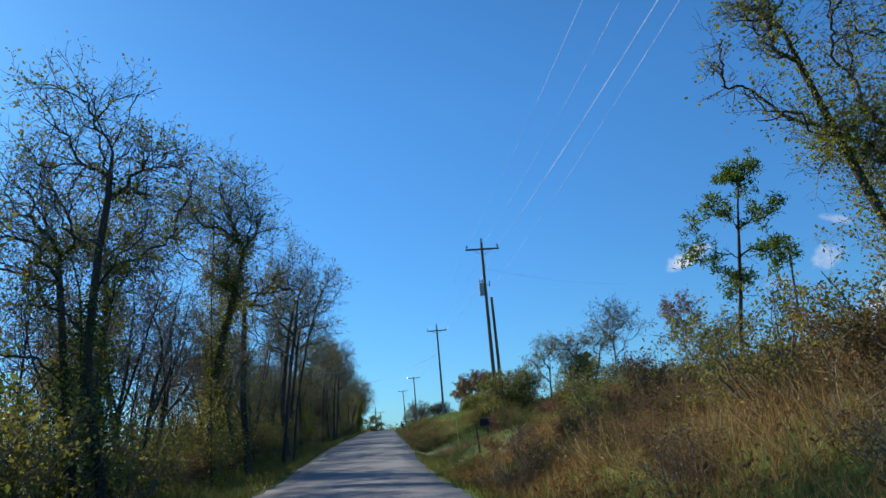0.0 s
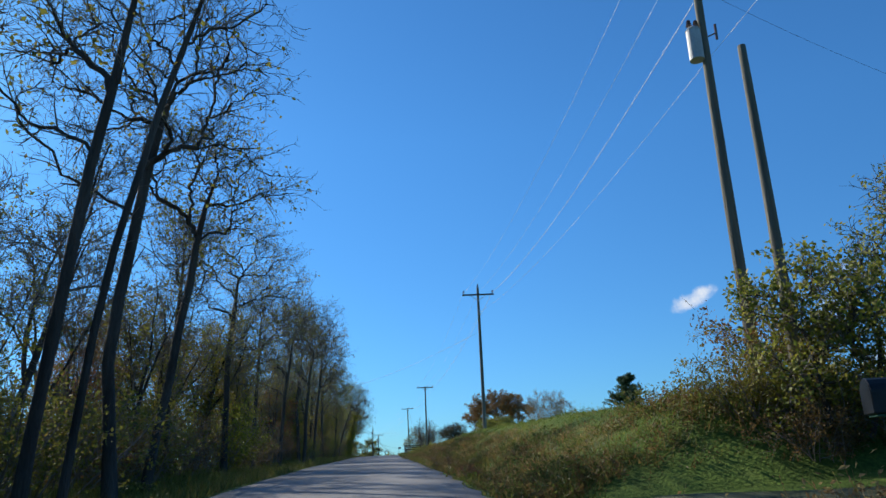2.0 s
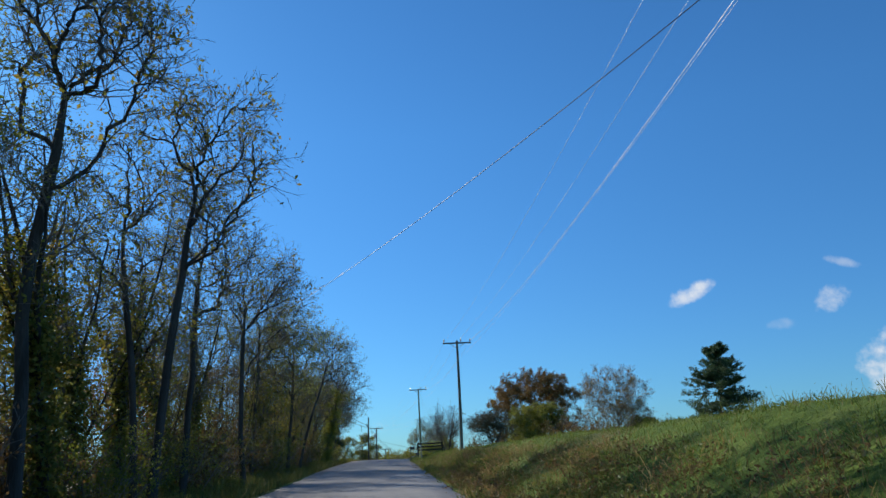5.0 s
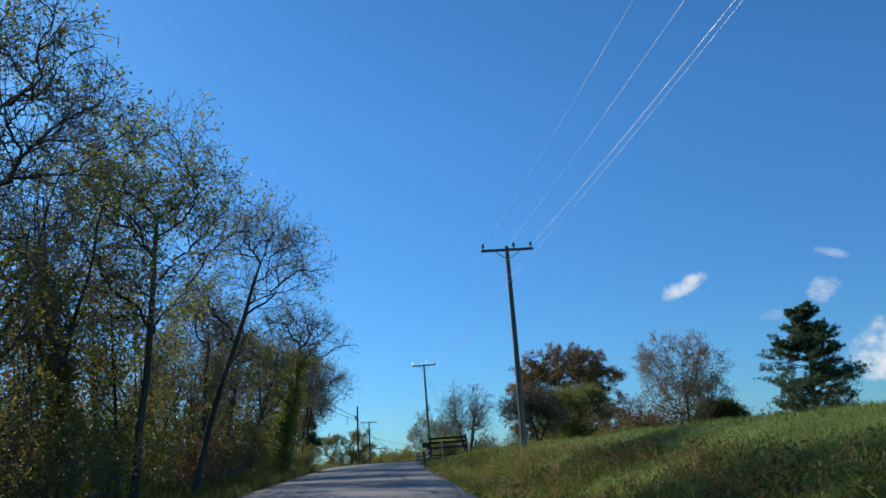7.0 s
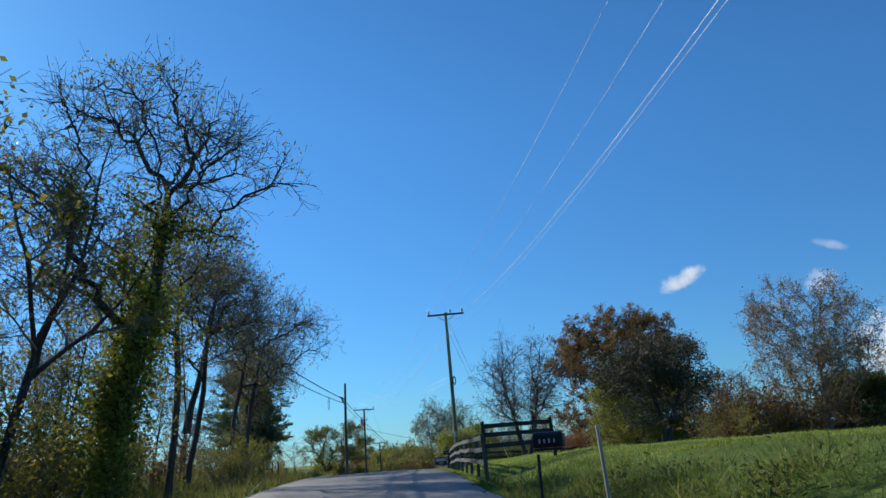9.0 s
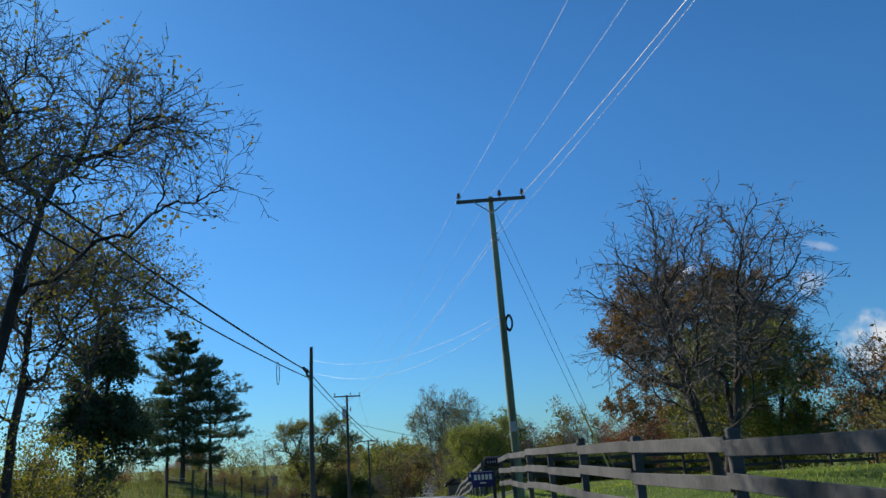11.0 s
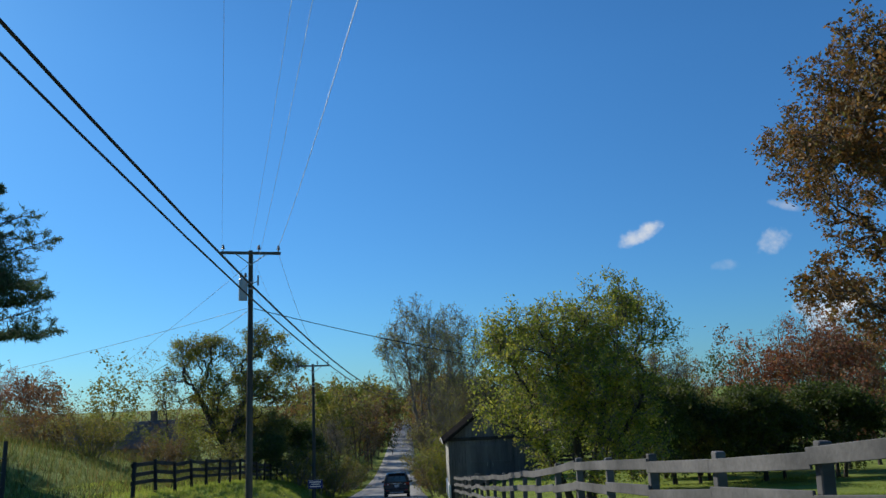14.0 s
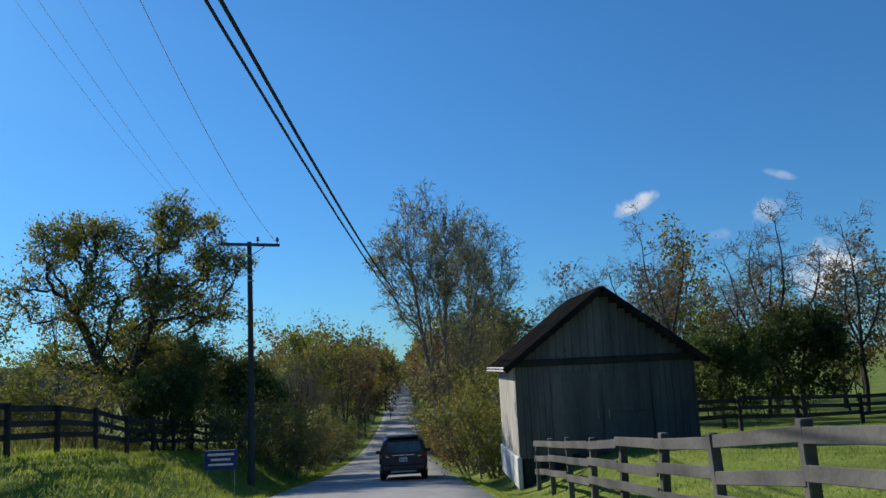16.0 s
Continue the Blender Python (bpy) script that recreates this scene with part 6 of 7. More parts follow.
def utility_pole(x, y, top, arm_z=None, turn=0.0, lean=(0.0, 0.0), radius=0.145, label="tall weathered wooden utility pole with one crossarm", tank=None, tank_z=0.0, coil=None, wood=None):
    base = float(land(x, y))
    h = top - base
    ob = thing("utility_pole", pose(x, y, base, lean[0], lean[1], turn), label, "utility pole", "poles along the road")
    n = 22
    rng = np.random.default_rng(int(abs(x) * 100 + y))
    z = np.append(np.linspace(-0.6, h, n), [h + 0.012, h + 0.02])
    pts = np.zeros((1, n + 2, 3))
    pts[0, :, 2] = z
    bow = np.sin(np.clip(z / h, 0, 1) * np.pi)
    pts[0, :, 0], pts[0, :, 1] = bow * rng.normal(0, 0.035), bow * rng.normal(0, 0.035)
    rad = radius * (1 - 0.36 * np.clip(z / h, 0, 1)) * rng.uniform(0.97, 1.03, n + 2)
    rad[-2:] = rad[-3] * 0.9, 0.002
    shaft = new("shaft", mesh_np("shaft", *tubes([(pts, rad[None, :], 22)]), wood or M_POLE, True))
    shaft.parent = ob
    if arm_z:
        a = arm_z - base
        box_part("crossarm", (0, -0.15, a), (2.44, 0.095, 0.12), M_ARM, ob, 0.012)
        for s in (-1, 1):
            bm = bmesh.new()
            rod(bm, (s * 0.62, -0.21, a - 0.05), (0, -0.17, a - 0.5), 0.022, sides=6)
            part("brace", bm, M_STEEL, ob, "flat steel arm brace")
        for s in (-1.12, 1.12):
            insulator(ob, (s, -0.15, a + 0.06), 1.15)
        insulator(ob, (0.0, 0.0, h), 1.1) if arm_z < top - 0.3 else insulator(ob, (0.32, -0.15, a + 0.06), 1.15)
        bm = bmesh.new()
        rod(bm, (-0.12, -0.2, a - 1.25), (0.12, -0.2, a - 1.25), 0.03)
        part("neutral_bracket", bm, M_STEEL, ob)
        bm = bmesh.new()
        rod(bm, (-0.1, -0.2, a - 1.5), (0.14, -0.2, a - 1.5), 0.035)
        part("neutral_clamp", bm, M_STEEL, ob)
    if tank:
        t = tank_z - base
        sx = tank
        bm = bmesh.new()
        rod(bm, (sx * 0.3, -0.05, t - 0.42), (sx * 0.3, -0.05, t + 0.42), 0.18, sides=18)
        rod(bm, (sx * 0.3, -0.05, t + 0.42), (sx * 0.3, -0.05, t + 0.48), 0.195, 0.15, 18)
        box(bm, (sx * 0.17, 0, t + 0.2), (0.14, 0.1, 0.08))
        box(bm, (sx * 0.17, 0, t - 0.2), (0.14, 0.1, 0.08))
        tk = part("transformer", bm, M_TANK, ob, "grey cylindrical pole transformer")
        for dx in (-0.09, 0.09):
            insulator(tk, (sx * 0.3 + dx, -0.05, t + 0.46), 1.1)
        bm = bmesh.new()
        rod(bm, (-sx * 0.1, 0, t + 0.3), (-sx * 0.3, -0.05, t + 0.38), 0.02, sides=6)
        rod(bm, (-sx * 0.3, -0.05, t + 0.2), (-sx * 0.3, -0.05, t + 0.62), 0.035, sides=8)
        part("fuse_cutout", bm, M_CERAMIC, ob)
    if coil:
        k = np.linspace(0, 10 * np.pi, 240)
        turns = 0.25 + 0.03 * np.sin(k * 0.37) + 0.015 * np.sin(k * 0.83)
        pts = np.stack([0.2 + 0.35 * turns * np.cos(k), -0.1 - 0.9 * turns * np.cos(k) - 0.03 * np.sin(k * 0.29), coil - base + turns * np.sin(k)], 1)
        c = new("cable_coil", tube_mesh("cable_coil", pts, 0.018, M_CABLE))
        c.parent = ob
        tagged(c, "coiled spare black cable")
    return ob


utility_pole(9.5, -12, 14.6, 13.9)
p1 = utility_pole(3.5, 51.2, 15.65, 15.05, 6, (-0.5, 0.3), tank=-1, tank_z=12.1, label="tall wooden utility pole with transformer and crossarm")
utility_pole(3.8, 49.9, 11.25, label="shorter wooden pole beside the transformer pole", radius=0.14)
utility_pole(-1.25, 91.0, 15.62, 15.02, 2)
utility_pole(-8.15, 147.75, 14.2, 13.98, 2)
p4 = utility_pole(-13.77, 192.25, 14.55, 14.4, 0, (0, -1.1), coil=10.0, label="tall pale wooden utility pole behind the board fence", wood=M_POLE_PALE)
box_part("tag_plate", (-0.02, -0.155, 6.6 - float(land(-13.77, 192.25))), (0.2, 0.02, 0.32), M_STEEL, p4, 0.004)
l1 = utility_pole(-22.95, 206.9, 11.75, label="dark wooden cable pole at the road's edge", radius=0.14, wood=M_POLE_DARK)
p5 = utility_pole(-24.85, 235.9, 11.42, 11.3, 14, tank=-1, tank_z=9.75, label="dark wooden utility pole with crossarm and transformer", wood=M_POLE_DARK)
utility_pole(-25.65, 261.5, 7.85, 7.72, 20, label="dark wooden utility pole with one crossarm", wood=M_POLE_DARK)
utility_pole(-17.2, 297.75, 7.8, label="wooden cable pole hidden among the trees", radius=0.13)
utility_pole(-17.1, 352, 6.0, label="distant wooden cable pole in the trees", radius=0.13)

ARM = [((9.5, -12, 14.1), 0), ((3.5, 51.2, 15.2), 6), ((-1.25, 91.0, 15.17), 2), ((-8.15, 147.75, 14.13), 2), ((-13.96, 192.25, 14.55), 0), ((-24.85, 235.9, 11.45), 14), ((-25.65, 261.5, 7.87), 20)]
for (a, ta), (b, tb) in zip(ARM[:-1], ARM[1:]):
    for s, r in ((-1.12, 0.004), (0.0, 0.004), (1.12, 0.0085)):
        pa = (a[0] + s * math.cos(radians(ta)), a[1] + s * math.sin(radians(ta)) - 0.15, a[2])
        pb = (b[0] + s * math.cos(radians(tb)), b[1] + s * math.sin(radians(tb)) - 0.15, b[2])
        wire("power_line", pa, pb, 0.95, r, M_WIRE, "thin bare aluminium overhead line strung between poles")
    da, db = (3.4 if a[1] == 51.2 else 1.5), (3.4 if b[1] == 51.2 else 1.5)
    wire("neutral_line", (a[0] + 0.13, a[1] - 0.2, a[2] - da), (b[0] + 0.13, b[1] - 0.2, b[2] - db), 0.7, 0.004, M_WIRE, "bare neutral line below the crossarms")
# black communication cables on the left
CABLES = [((-23.4, 150.0, 12.6), (-23.1, 206.8, 10.45)), ((-17.3, 297.6, 7.4), (-17.2, 351.9, 5.4))]
for a, b in CABLES:
    wire("cable", a, b, 0.5, 0.034, M_CABLE, "thick black communication cable hung along the road")
    wire("cable", (a[0], a[1], a[2] - 0.42), (b[0], b[1], b[2] - 0.32), 0.75, 0.026, M_CABLE, "black communication cable below the thicker one")
wire("cable", (-23.1, 206.8, 10.45), (-17.3, 297.6, 7.4), 3.39, 0.026, M_CABLE, "thick black communication cable hung along the road")
wire("cable", (-23.1, 206.8, 10.05), (-17.3, 297.6, 6.85), 3.2, 0.020, M_CABLE, "black communication cable below the thicker one")
for a, b, r in [((-23.2, 205.9, 10.55), (-23.15, 206.7, 10.45), 0.11), ((-23.25, 207.1, 10.35), (-23.3, 208.3, 10.3), 0.09)]:
    bm = bmesh.new()
    rod(bm, a, b, r * 0.7, r, 10)
    tagged(part("splice_case", bm, M_CABLE), "black splice case hanging on the cable", "cable fitting")
k = np.linspace(0, 2 * np.pi, 40)
tagged(new("cable_loop", tube_mesh("cable_loop", np.stack([-23.3 + 0.02 * np.sin(k), 200.4 + 0.2 * np.sin(k), 9.72 + 0.5 * np.cos(k)], 1), 0.016, M_CABLE)), "loop of slack cable tied to the strand", "cable loop")
wire("service_drop", (-24.7, 235.8, 8.98), (-7.5, 236.0, 5.15), 0.3, 0.016, M_CABLE, "service cable sagging across the road")
wire("service_drop", (-24.95, 235.8, 10.8), (-52, 280, 6.4), 0.5, 0.009, M_CABLE, "thin service wire running to the house")
wire("service_drop", (-24.9, 235.8, 8.9), (-52, 280, 4.8), 0.5, 0.011, M_CABLE, "thin service cable running to the house")
wire("service_drop", (-24.95, 235.8, 9.0), (-60, 262, 6.5), 0.4, 0.009, M_CABLE, "thin service cable running out over the field")
wire("service_drop", (3.5, 51.0, 13.6), (15.0, 57, 12.6), 0.3, 0.004, M_CABLE, "short service cable leaving the transformer pole")
wire("service_drop", (-1.3, 91.4, 12.2), (-17, 118, 10.8), 0.5, 0.010, M_CABLE, "thin cable crossing the road towards the wood")
for z0, z1, sag in ((11.05, 10.35, 0.8), (10.4, 10.15, 1.0)):
    wire("span_wire", (-22.9, 206.8, z0), (-13.85, 192.35, z1), sag, 0.0055, M_WIRE, "thin pale span wire slung across the road between poles")
wire("guy_wire", (-13.8, 192.25, 13.9), (-10.1, 193.9, 4.4), 0.0, 0.009, M_STEEL, "steel guy wire holding the corner pole")
wire("guy_wire", (-13.8, 192.25, 13.1), (-10.3, 193.8, 4.4), 0.0, 0.009, M_STEEL, "steel guy wire holding the corner pole")
bm = bmesh.new()
rod(bm, (-10.35, 193.78, 4.6), (-11.35, 193.34, 7.05), 0.03, sides=8)
tagged(part("guy_guard", bm, M_YELLOW), "yellow plastic guard sleeve on a guy wire", "guard sleeve")


# ---- fences ----
def board_fence(points, mat, label, height=1.32, rails=3, spacing=2.45, board=0.15, seed=1, post=0.12, lift=(0.0, 0.0), lift_over=0):
    """Posts and boards that follow the ground; each post and board is a piece of its own."""
    rng = random.Random(seed)
    p = [Vector((x, y, 0)) for x, y in points]
    spots = []
    for a, b in zip(p[:-1], p[1:]):
        n = max(1, round((b - a).length / spacing))
        spots += [a.lerp(b, k / n) for k in range(n)]
    spots.append(p[-1])
    origin = Vector((spots[0].x, spots[0].y, float(land(spots[0].x, spots[0].y))))
    ob = thing("board_fence", Matrix.Translation(origin), label, "fence")
    tops = []
    for k, s in enumerate(spots):
        up = lift[0] + (lift[1] - lift[0]) * min(1.0, k / (lift_over or len(spots) - 1))
        g = Vector((s.x, s.y, float(land(s.x, s.y)) + up)) - origin
        hh = height + rng.uniform(0.03, 0.1)
        m = Matrix.Translation(g) @ Euler((rng.uniform(-0.05, 0.05), rng.uniform(-0.05, 0.05), rng.uniform(-0.12, 0.12))).to_matrix().to_4x4()
        box_part("post", (0, 0, hh / 2 - 0.2 - up / 2), (post, post, hh + 0.4 + up), mat, ob, 0.012, m)
        tops.append(g)
    for a, b in zip(tops[:-1], tops[1:]):
        d = b - a
        side = Vector((d.y, -d.x, 0)).normalized() * -(post / 2 + 0.018)
        for r in range(rails):
            z = height - board / 2 - r * (height - 0.25) / rails + rng.uniform(-0.035, 0.035)
            mid = (a + b) / 2 + side + Vector((0, 0, z))
            tilt = d.to_track_quat("X", "Z").to_matrix().to_4x4() @ Matrix.Rotation(rng.uniform(-0.018, 0.018), 4, "Y")
            box_part("rail", (0, 0, 0), (d.length + 0.04, 0.03, board), mat, ob, 0.006, Matrix.Translation(mid) @ tilt)
    return ob


def along(u0, y0, u1, y1, n=8):
    return [(float(road_x(y)) + u0 + (u1 - u0) * k / n, y) for k, y in ((k, y0 + (y1 - y0) * k / n) for k in range(n + 1))]


board_fence(along(4.03, 168.5, 4.45, 193.6), M_BOARD, "weathered three-board fence along the road", seed=2, height=1.42)
board_fence([(-12.93, 168.5), (-10.3, 171.0)], M_DARKBOARD, "dark end panel of the board fence", seed=3, spacing=3.8, height=1.3, lift=(0.55, 0.0))
board_fence(along(4.88, 203.65, 4.7, 251.9, 12), M_BOARD, "weathered grey three-board fence running down to the barn", seed=4, height=1.3, lift=(0.25, 0.0), lift_over=6)
board_fence([(-14.3, 203.75), (-4.5, 205.0), (6, 207)], M_DARKBOARD, "dark three-board fence across the pasture", seed=5, height=1.38, lift=(0.22, 0.0), lift_over=1)
board_fence([(-10.3, 257), (2, 262), (22, 266), (44, 268)], M_DARKBOARD, "dark board fence at the back of the pasture", seed=6, spacing=3.2, height=1.2)
board_fence(along(-8.3, 234, -8.2, 275, 8), M_DARKBOARD, "dark board fence on top of the grassy bank", seed=7, height=1.25)


def wire_fence(points, label):
    origin = Vector((points[0][0], points[0][1], float(land(*points[0]))))
    ob = thing("wire_fence", Matrix.Translation(origin), label, "fence")
    rng = random.Random(9)
    tops = []
    for x, y in points:
        g = Vector((x, y, float(land(x, y)))) - origin
        bm = bmesh.new()
        rod(bm, g + Vector((0, 0, -0.3)), g + Vector((rng.uniform(-0.08, 0.08), rng.uniform(-0.08, 0.08), 2.0 + rng.uniform(-0.15, 0.25))), 0.075, 0.06, 9)
        part("post", bm, M_BARK, ob)
        tops.append(g)
    for a, b in zip(tops[:-1], tops[1:]):
        for z in (0.4, 0.8, 1.2, 1.6):
            w = new("strand", tube_mesh("strand", sagging(a + Vector((0, 0, z)), b + Vector((0, 0, z)), 0.03, 5), 0.006, M_STEEL, 4))
            w.parent = ob
    for z in (1.35,):
        a, b = tops[0], tops[1]
        d = b - a
        box_part("rail", (0, 0, 0), (d.length, 0.04, 0.11), M_DARKBOARD, ob, 0.006, Matrix.Translation((a + b) / 2 + Vector((0, 0, z))) @ d.to_track_quat("X", "Z").to_matrix().to_4x4())
    return ob


wire_fence([(float(road_x(y)) - 10.0, y) for y in (203.8, 208, 210.6, 215, 219.5, 224, 228)], "old round-post wire fence along the weedy field")


# ---- mailboxes, markers and signs ----
def mailbox(x, y, z, turn, scale=1.0, bars=True, post_mat=None, brace=False, slim=False, label="black mailbox on a post beside the road"):
    base = float(land(x, y))
    ob = thing("mailbox", pose(x, y, base, 0, 0, turn), label, "mailbox")
    h = z - base
    w, d, t = 0.26 * scale, 0.55 * scale, 0.17 * scale
    thick = 0.04 if slim else 0.1
    box_part("post", (0, d * 0.4 if slim else 0, h / 2 - 0.35), (thick, thick, h + 0.3), post_mat or M_DARKBOARD, ob, 0.01)
    bm = bmesh.new()
    ring = [(-w / 2, 0), (-w / 2, t)] + [(-w / 2 * math.cos(a), t + w / 2 * math.sin(a)) for a in np.linspace(0.2, math.pi - 0.2, 8)] + [(w / 2, t), (w / 2, 0)]
    f = bm.faces.new([bm.verts.new((px, -d / 2, h - 0.12 + pz)) for px, pz in ring])
    g = bmesh.ops.extrude_face_region(bm, geom=[f])
    bmesh.ops.translate(bm, verts=[v for v in g["geom"] if isinstance(v, bmesh.types.BMVert)], vec=(0, d, 0))
    bmesh.ops.recalc_face_normals(bm, faces=bm.faces)
    bmesh.ops.bevel(bm, geom=[e for e in bm.edges if e.calc_face_angle(0) > 1.2], offset=0.01, segments=1, affect="EDGES")
    part("box", bm, M_BLACK, ob)
    box_part("door", (0, -d / 2 - 0.008, h - 0.12 + t * 0.75), (w * 0.92, 0.014, t * 1.4), M_BLACK, ob, 0.004)
    box_part("flag", (w / 2 + 0.012, -d * 0.2, h - 0.12 + t * 0.8), (0.012, 0.2 * scale, 0.045 * scale), M_BLACK, ob, 0.003)
    box_part("shelf", (0, 0, h - 0.14), (w * 0.8, d * 0.9, 0.03), post_mat or M_DARKBOARD, ob, 0.004)
    if bars:
        for k in range(4):
            box_part("number_bar", (-w / 2 - 0.006, -d * 0.26 + k * d * 0.17, h - 0.12 + t * 0.72), (0.006, d * 0.06, t * 0.45), M_TANK, ob, 0.0, label="pale number bar")
    if brace:
        bm = bmesh.new()
        rod(bm, (0, 0.02, h - 0.75), (0, -0.28, h - 0.16), 0.04, sides=6)
        part("brace", bm, M_DARKBOARD, ob)
    return ob


mailbox(2.5, 44.3, 2.75, 80, 1.5, False, M_GREENPOST, label="large black mailbox on a green post by the driveway")
mailbox(-12.64, 153.4, 5.53, 70, 0.7, slim=True, label="black mailbox with pale number bars on a slim post")
mailbox(-14.45, 194.5, 5.5, 70, 1.0, brace=True, label="black mailbox on a braced post at the fence end")


def marker(x, y, top, lean, label, mat, r=0.03):
    base = float(land(x, y))
    ob = thing("marker_post", pose(x, y, base, 0, lean, 0), label, "marker post")
    bm = bmesh.new()
    rod(bm, (0, 0, -0.3), (0, 0, top - base), r, r * 0.9, 8)
    part("shaft", bm, mat, ob)
    bm = bmesh.new()
    rod(bm, (0, 0, top - base), (0, 0, top - base + 0.03), r * 1.15, r * 0.6, 8)
    part("cap", bm, mat, ob)


marker(0.78, 40.75, 2.95, -2, "pale yellow marker stake leaning at the driveway", M_YELLOW)
marker(-11.8, 153.9, 5.64, -3, "pale wooden marker stake leaning in the grass", M_BARN_PALE, 0.03)


def yard_sign(x, y, z, turn, mat, w, h, label, bars):
    base = float(land(x, y))
    ob = thing("yard_sign", pose(x, y, base, 0, 0, turn), label, "sign")
    zz = z - base
    box_part("panel", (0, 0, zz), (w, 0.015, h), mat, ob, 0.003)
    for s in (-1, 1):
        bm = bmesh.new()
        rod(bm, (s * w * 0.4, 0.012, -0.2), (s * w * 0.4, 0.012, zz + h * 0.4), 0.006, sides=6)
        part("stake", bm, M_STEEL, ob)
    box_part("border", (0, -0.008, zz + h * 0.46), (w * 0.94, 0.006, 0.015), M_WHITE, ob, 0.0)
    for bx, bz, bw, bh in bars:
        box_part("lettering_bar", (bx * w, -0.0095, zz + bz * h), (bw * w, 0.006, bh * h), M_WHITE, ob, 0.0)
    return ob


NAME_BARS = [(-0.34, 0.12, 0.11, 0.34), (-0.17, 0.12, 0.11, 0.34), (0.0, 0.12, 0.11, 0.34), (0.17, 0.12, 0.11, 0.34), (0.34, 0.12, 0.11, 0.34), (0.0, -0.25, 0.3, 0.08)]
yard_sign(-14.85, 202.7, 4.76, 5, M_PURPLE, 0.58, 0.42, "navy yard sign with white lettering bars on wire stakes", NAME_BARS)
yard_sign(-14.9, 193.0, 5.0, 8, M_PURPLE, 0.75, 0.5, "navy yard sign with white lettering bars near the fence end", NAME_BARS)
yard_sign(-24.15, 250.7, 0.35, -4, M_BLUE, 0.85, 0.5, "blue yard sign with pale bars on the grass verge", [(0, 0.25, 0.8, 0.12), (0, 0.0, 0.6, 0.1), (0, -0.25, 0.75, 0.1)])


# ---- barn ----
def barn():
    x0, x1, y0, y1, zb, ze, za = -16.1, -10.65, 253.4, 257.3, -0.35, 2.45, 4.5
    w, d, eave, apex = x1 - x0, y1 - y0, ze - zb, za - zb
    ob = thing("barn", pose(x0, y0, zb), "small weathered grey board barn with a gable front", "barn")
    rng = random.Random(4)

    def wall(name, a, b, gable, mat, depth=0.1, opening=None):
        """A wall from a to b with upright boards on its outer face."""
        a, b = Vector(a), Vector(b)
        ln = (b - a).length
        ax = (b - a).normalized()
        nrm = Vector((ax.y, -ax.x, 0))
        bm = bmesh.new()
        prof = [(0, -0.9), (ln, -0.9), (ln, eave)] + ([(ln / 2, apex)] if gable else []) + [(0, eave)]
        f = bm.faces.new([bm.verts.new(a + ax * s + Vector((0, 0, z))) for s, z in prof])
        g = bmesh.ops.extrude_face_region(bm, geom=[f])
        bmesh.ops.translate(bm, verts=[v for v in g["geom"] if isinstance(v, bmesh.types.BMVert)], vec=-nrm * depth)
        bmesh.ops.recalc_face_normals(bm, faces=bm.faces)
        wl = part(name, bm, M_DARKBOARD, ob)
        s = 0.0
        while s < ln - 0.05:
            bw = min(rng.uniform(0.17, 0.27), ln - s)
            m = s + bw / 2
            top = eave + (apex - eave) * (1 - abs(m - ln / 2) / (ln / 2)) - 0.12 if gable else eave - 0.04
            low = rng.uniform(-0.06, 0.05)
            bm = bmesh.new()
            c = a + ax * m + nrm * (0.014 + rng.uniform(0, 0.006)) + Vector((0, 0, (top + low) / 2))
            rot = Matrix.Translation(c) @ Matrix.Rotation(math.atan2(ax.y, ax.x), 4, "Z")
            box(bm, (0, 0, 0), (bw - 0.014, 0.026, top - low), rot, 0.004)
            part("board", bm, mat, wl)
            s += bw
        return wl

    front = wall("front_wall", (0, 0, 0), (w, 0, 0), True, M_BARN)
    # paler boards than the front: this wall's sunlight is put into the colour
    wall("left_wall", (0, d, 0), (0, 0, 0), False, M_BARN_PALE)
    wall("right_wall", (w, 0, 0), (w, d, 0), False, M_BARN)
    wall("rear_wall", (w, d, 0), (0, d, 0), True, M_BARN)
    box_part("lintel_beam", (w / 2, -0.06, eave - 0.08), (w + 0.1, 0.07, 0.2), M_DARKBOARD, ob, 0.012)
    for cx, dw in ((w * 0.33, 1.45), (w * 0.61, 1.45)):
        door = box_part("door", (cx, -0.055, 1.2), (dw, 0.035, 2.35), M_BARN, ob, 0.006, label="plank barn door hung on a rail")
        for z in (0.25, 1.25, 2.2):
            box_part("batten", (cx, -0.085, z), (dw - 0.06, 0.025, 0.13), M_BARN, door, 0.004)
        bm = bmesh.new()
        rod(bm, (cx + (0.6 if cx < w / 2 else -0.6), -0.11, 1.0), (cx + (0.6 if cx < w / 2 else -0.6), -0.11, 1.25), 0.014, sides=6)
        part("handle", bm, M_STEEL, door)
    box_part("foundation", (-0.03, d / 2, -0.45), (0.14, d + 0.1, 0.9), M_WHITE, ob, 0.02, label="whitewashed stone footing")
    rise = apex - eave
    slope = math.atan2(rise, w / 2)
    ln = math.hypot(rise, w / 2) + 0.5
    for s in (-1, 1):
        bm = bmesh.new()
        rot = Matrix.Translation((w / 2, d / 2, apex + 0.06)) @ Matrix.Rotation(s * slope, 4, "Y")
        box(bm, (s * ln / 2, 0, 0), (ln, d + 0.8, 0.05), rot, 0.008)
        roof = part("roof_slope", bm, M_ROOF, ob, "dark corrugated sheet roof slope")
        for k in range(16):
            bm = bmesh.new()
            rod(bm, rot @ Vector((0.02 * s, -d / 2 - 0.38 + k * (d + 0.76) / 15, 0.03)), rot @ Vector((s * (ln - 0.01), -d / 2 - 0.38 + k * (d + 0.76) / 15, 0.03)), 0.022, sides=5)
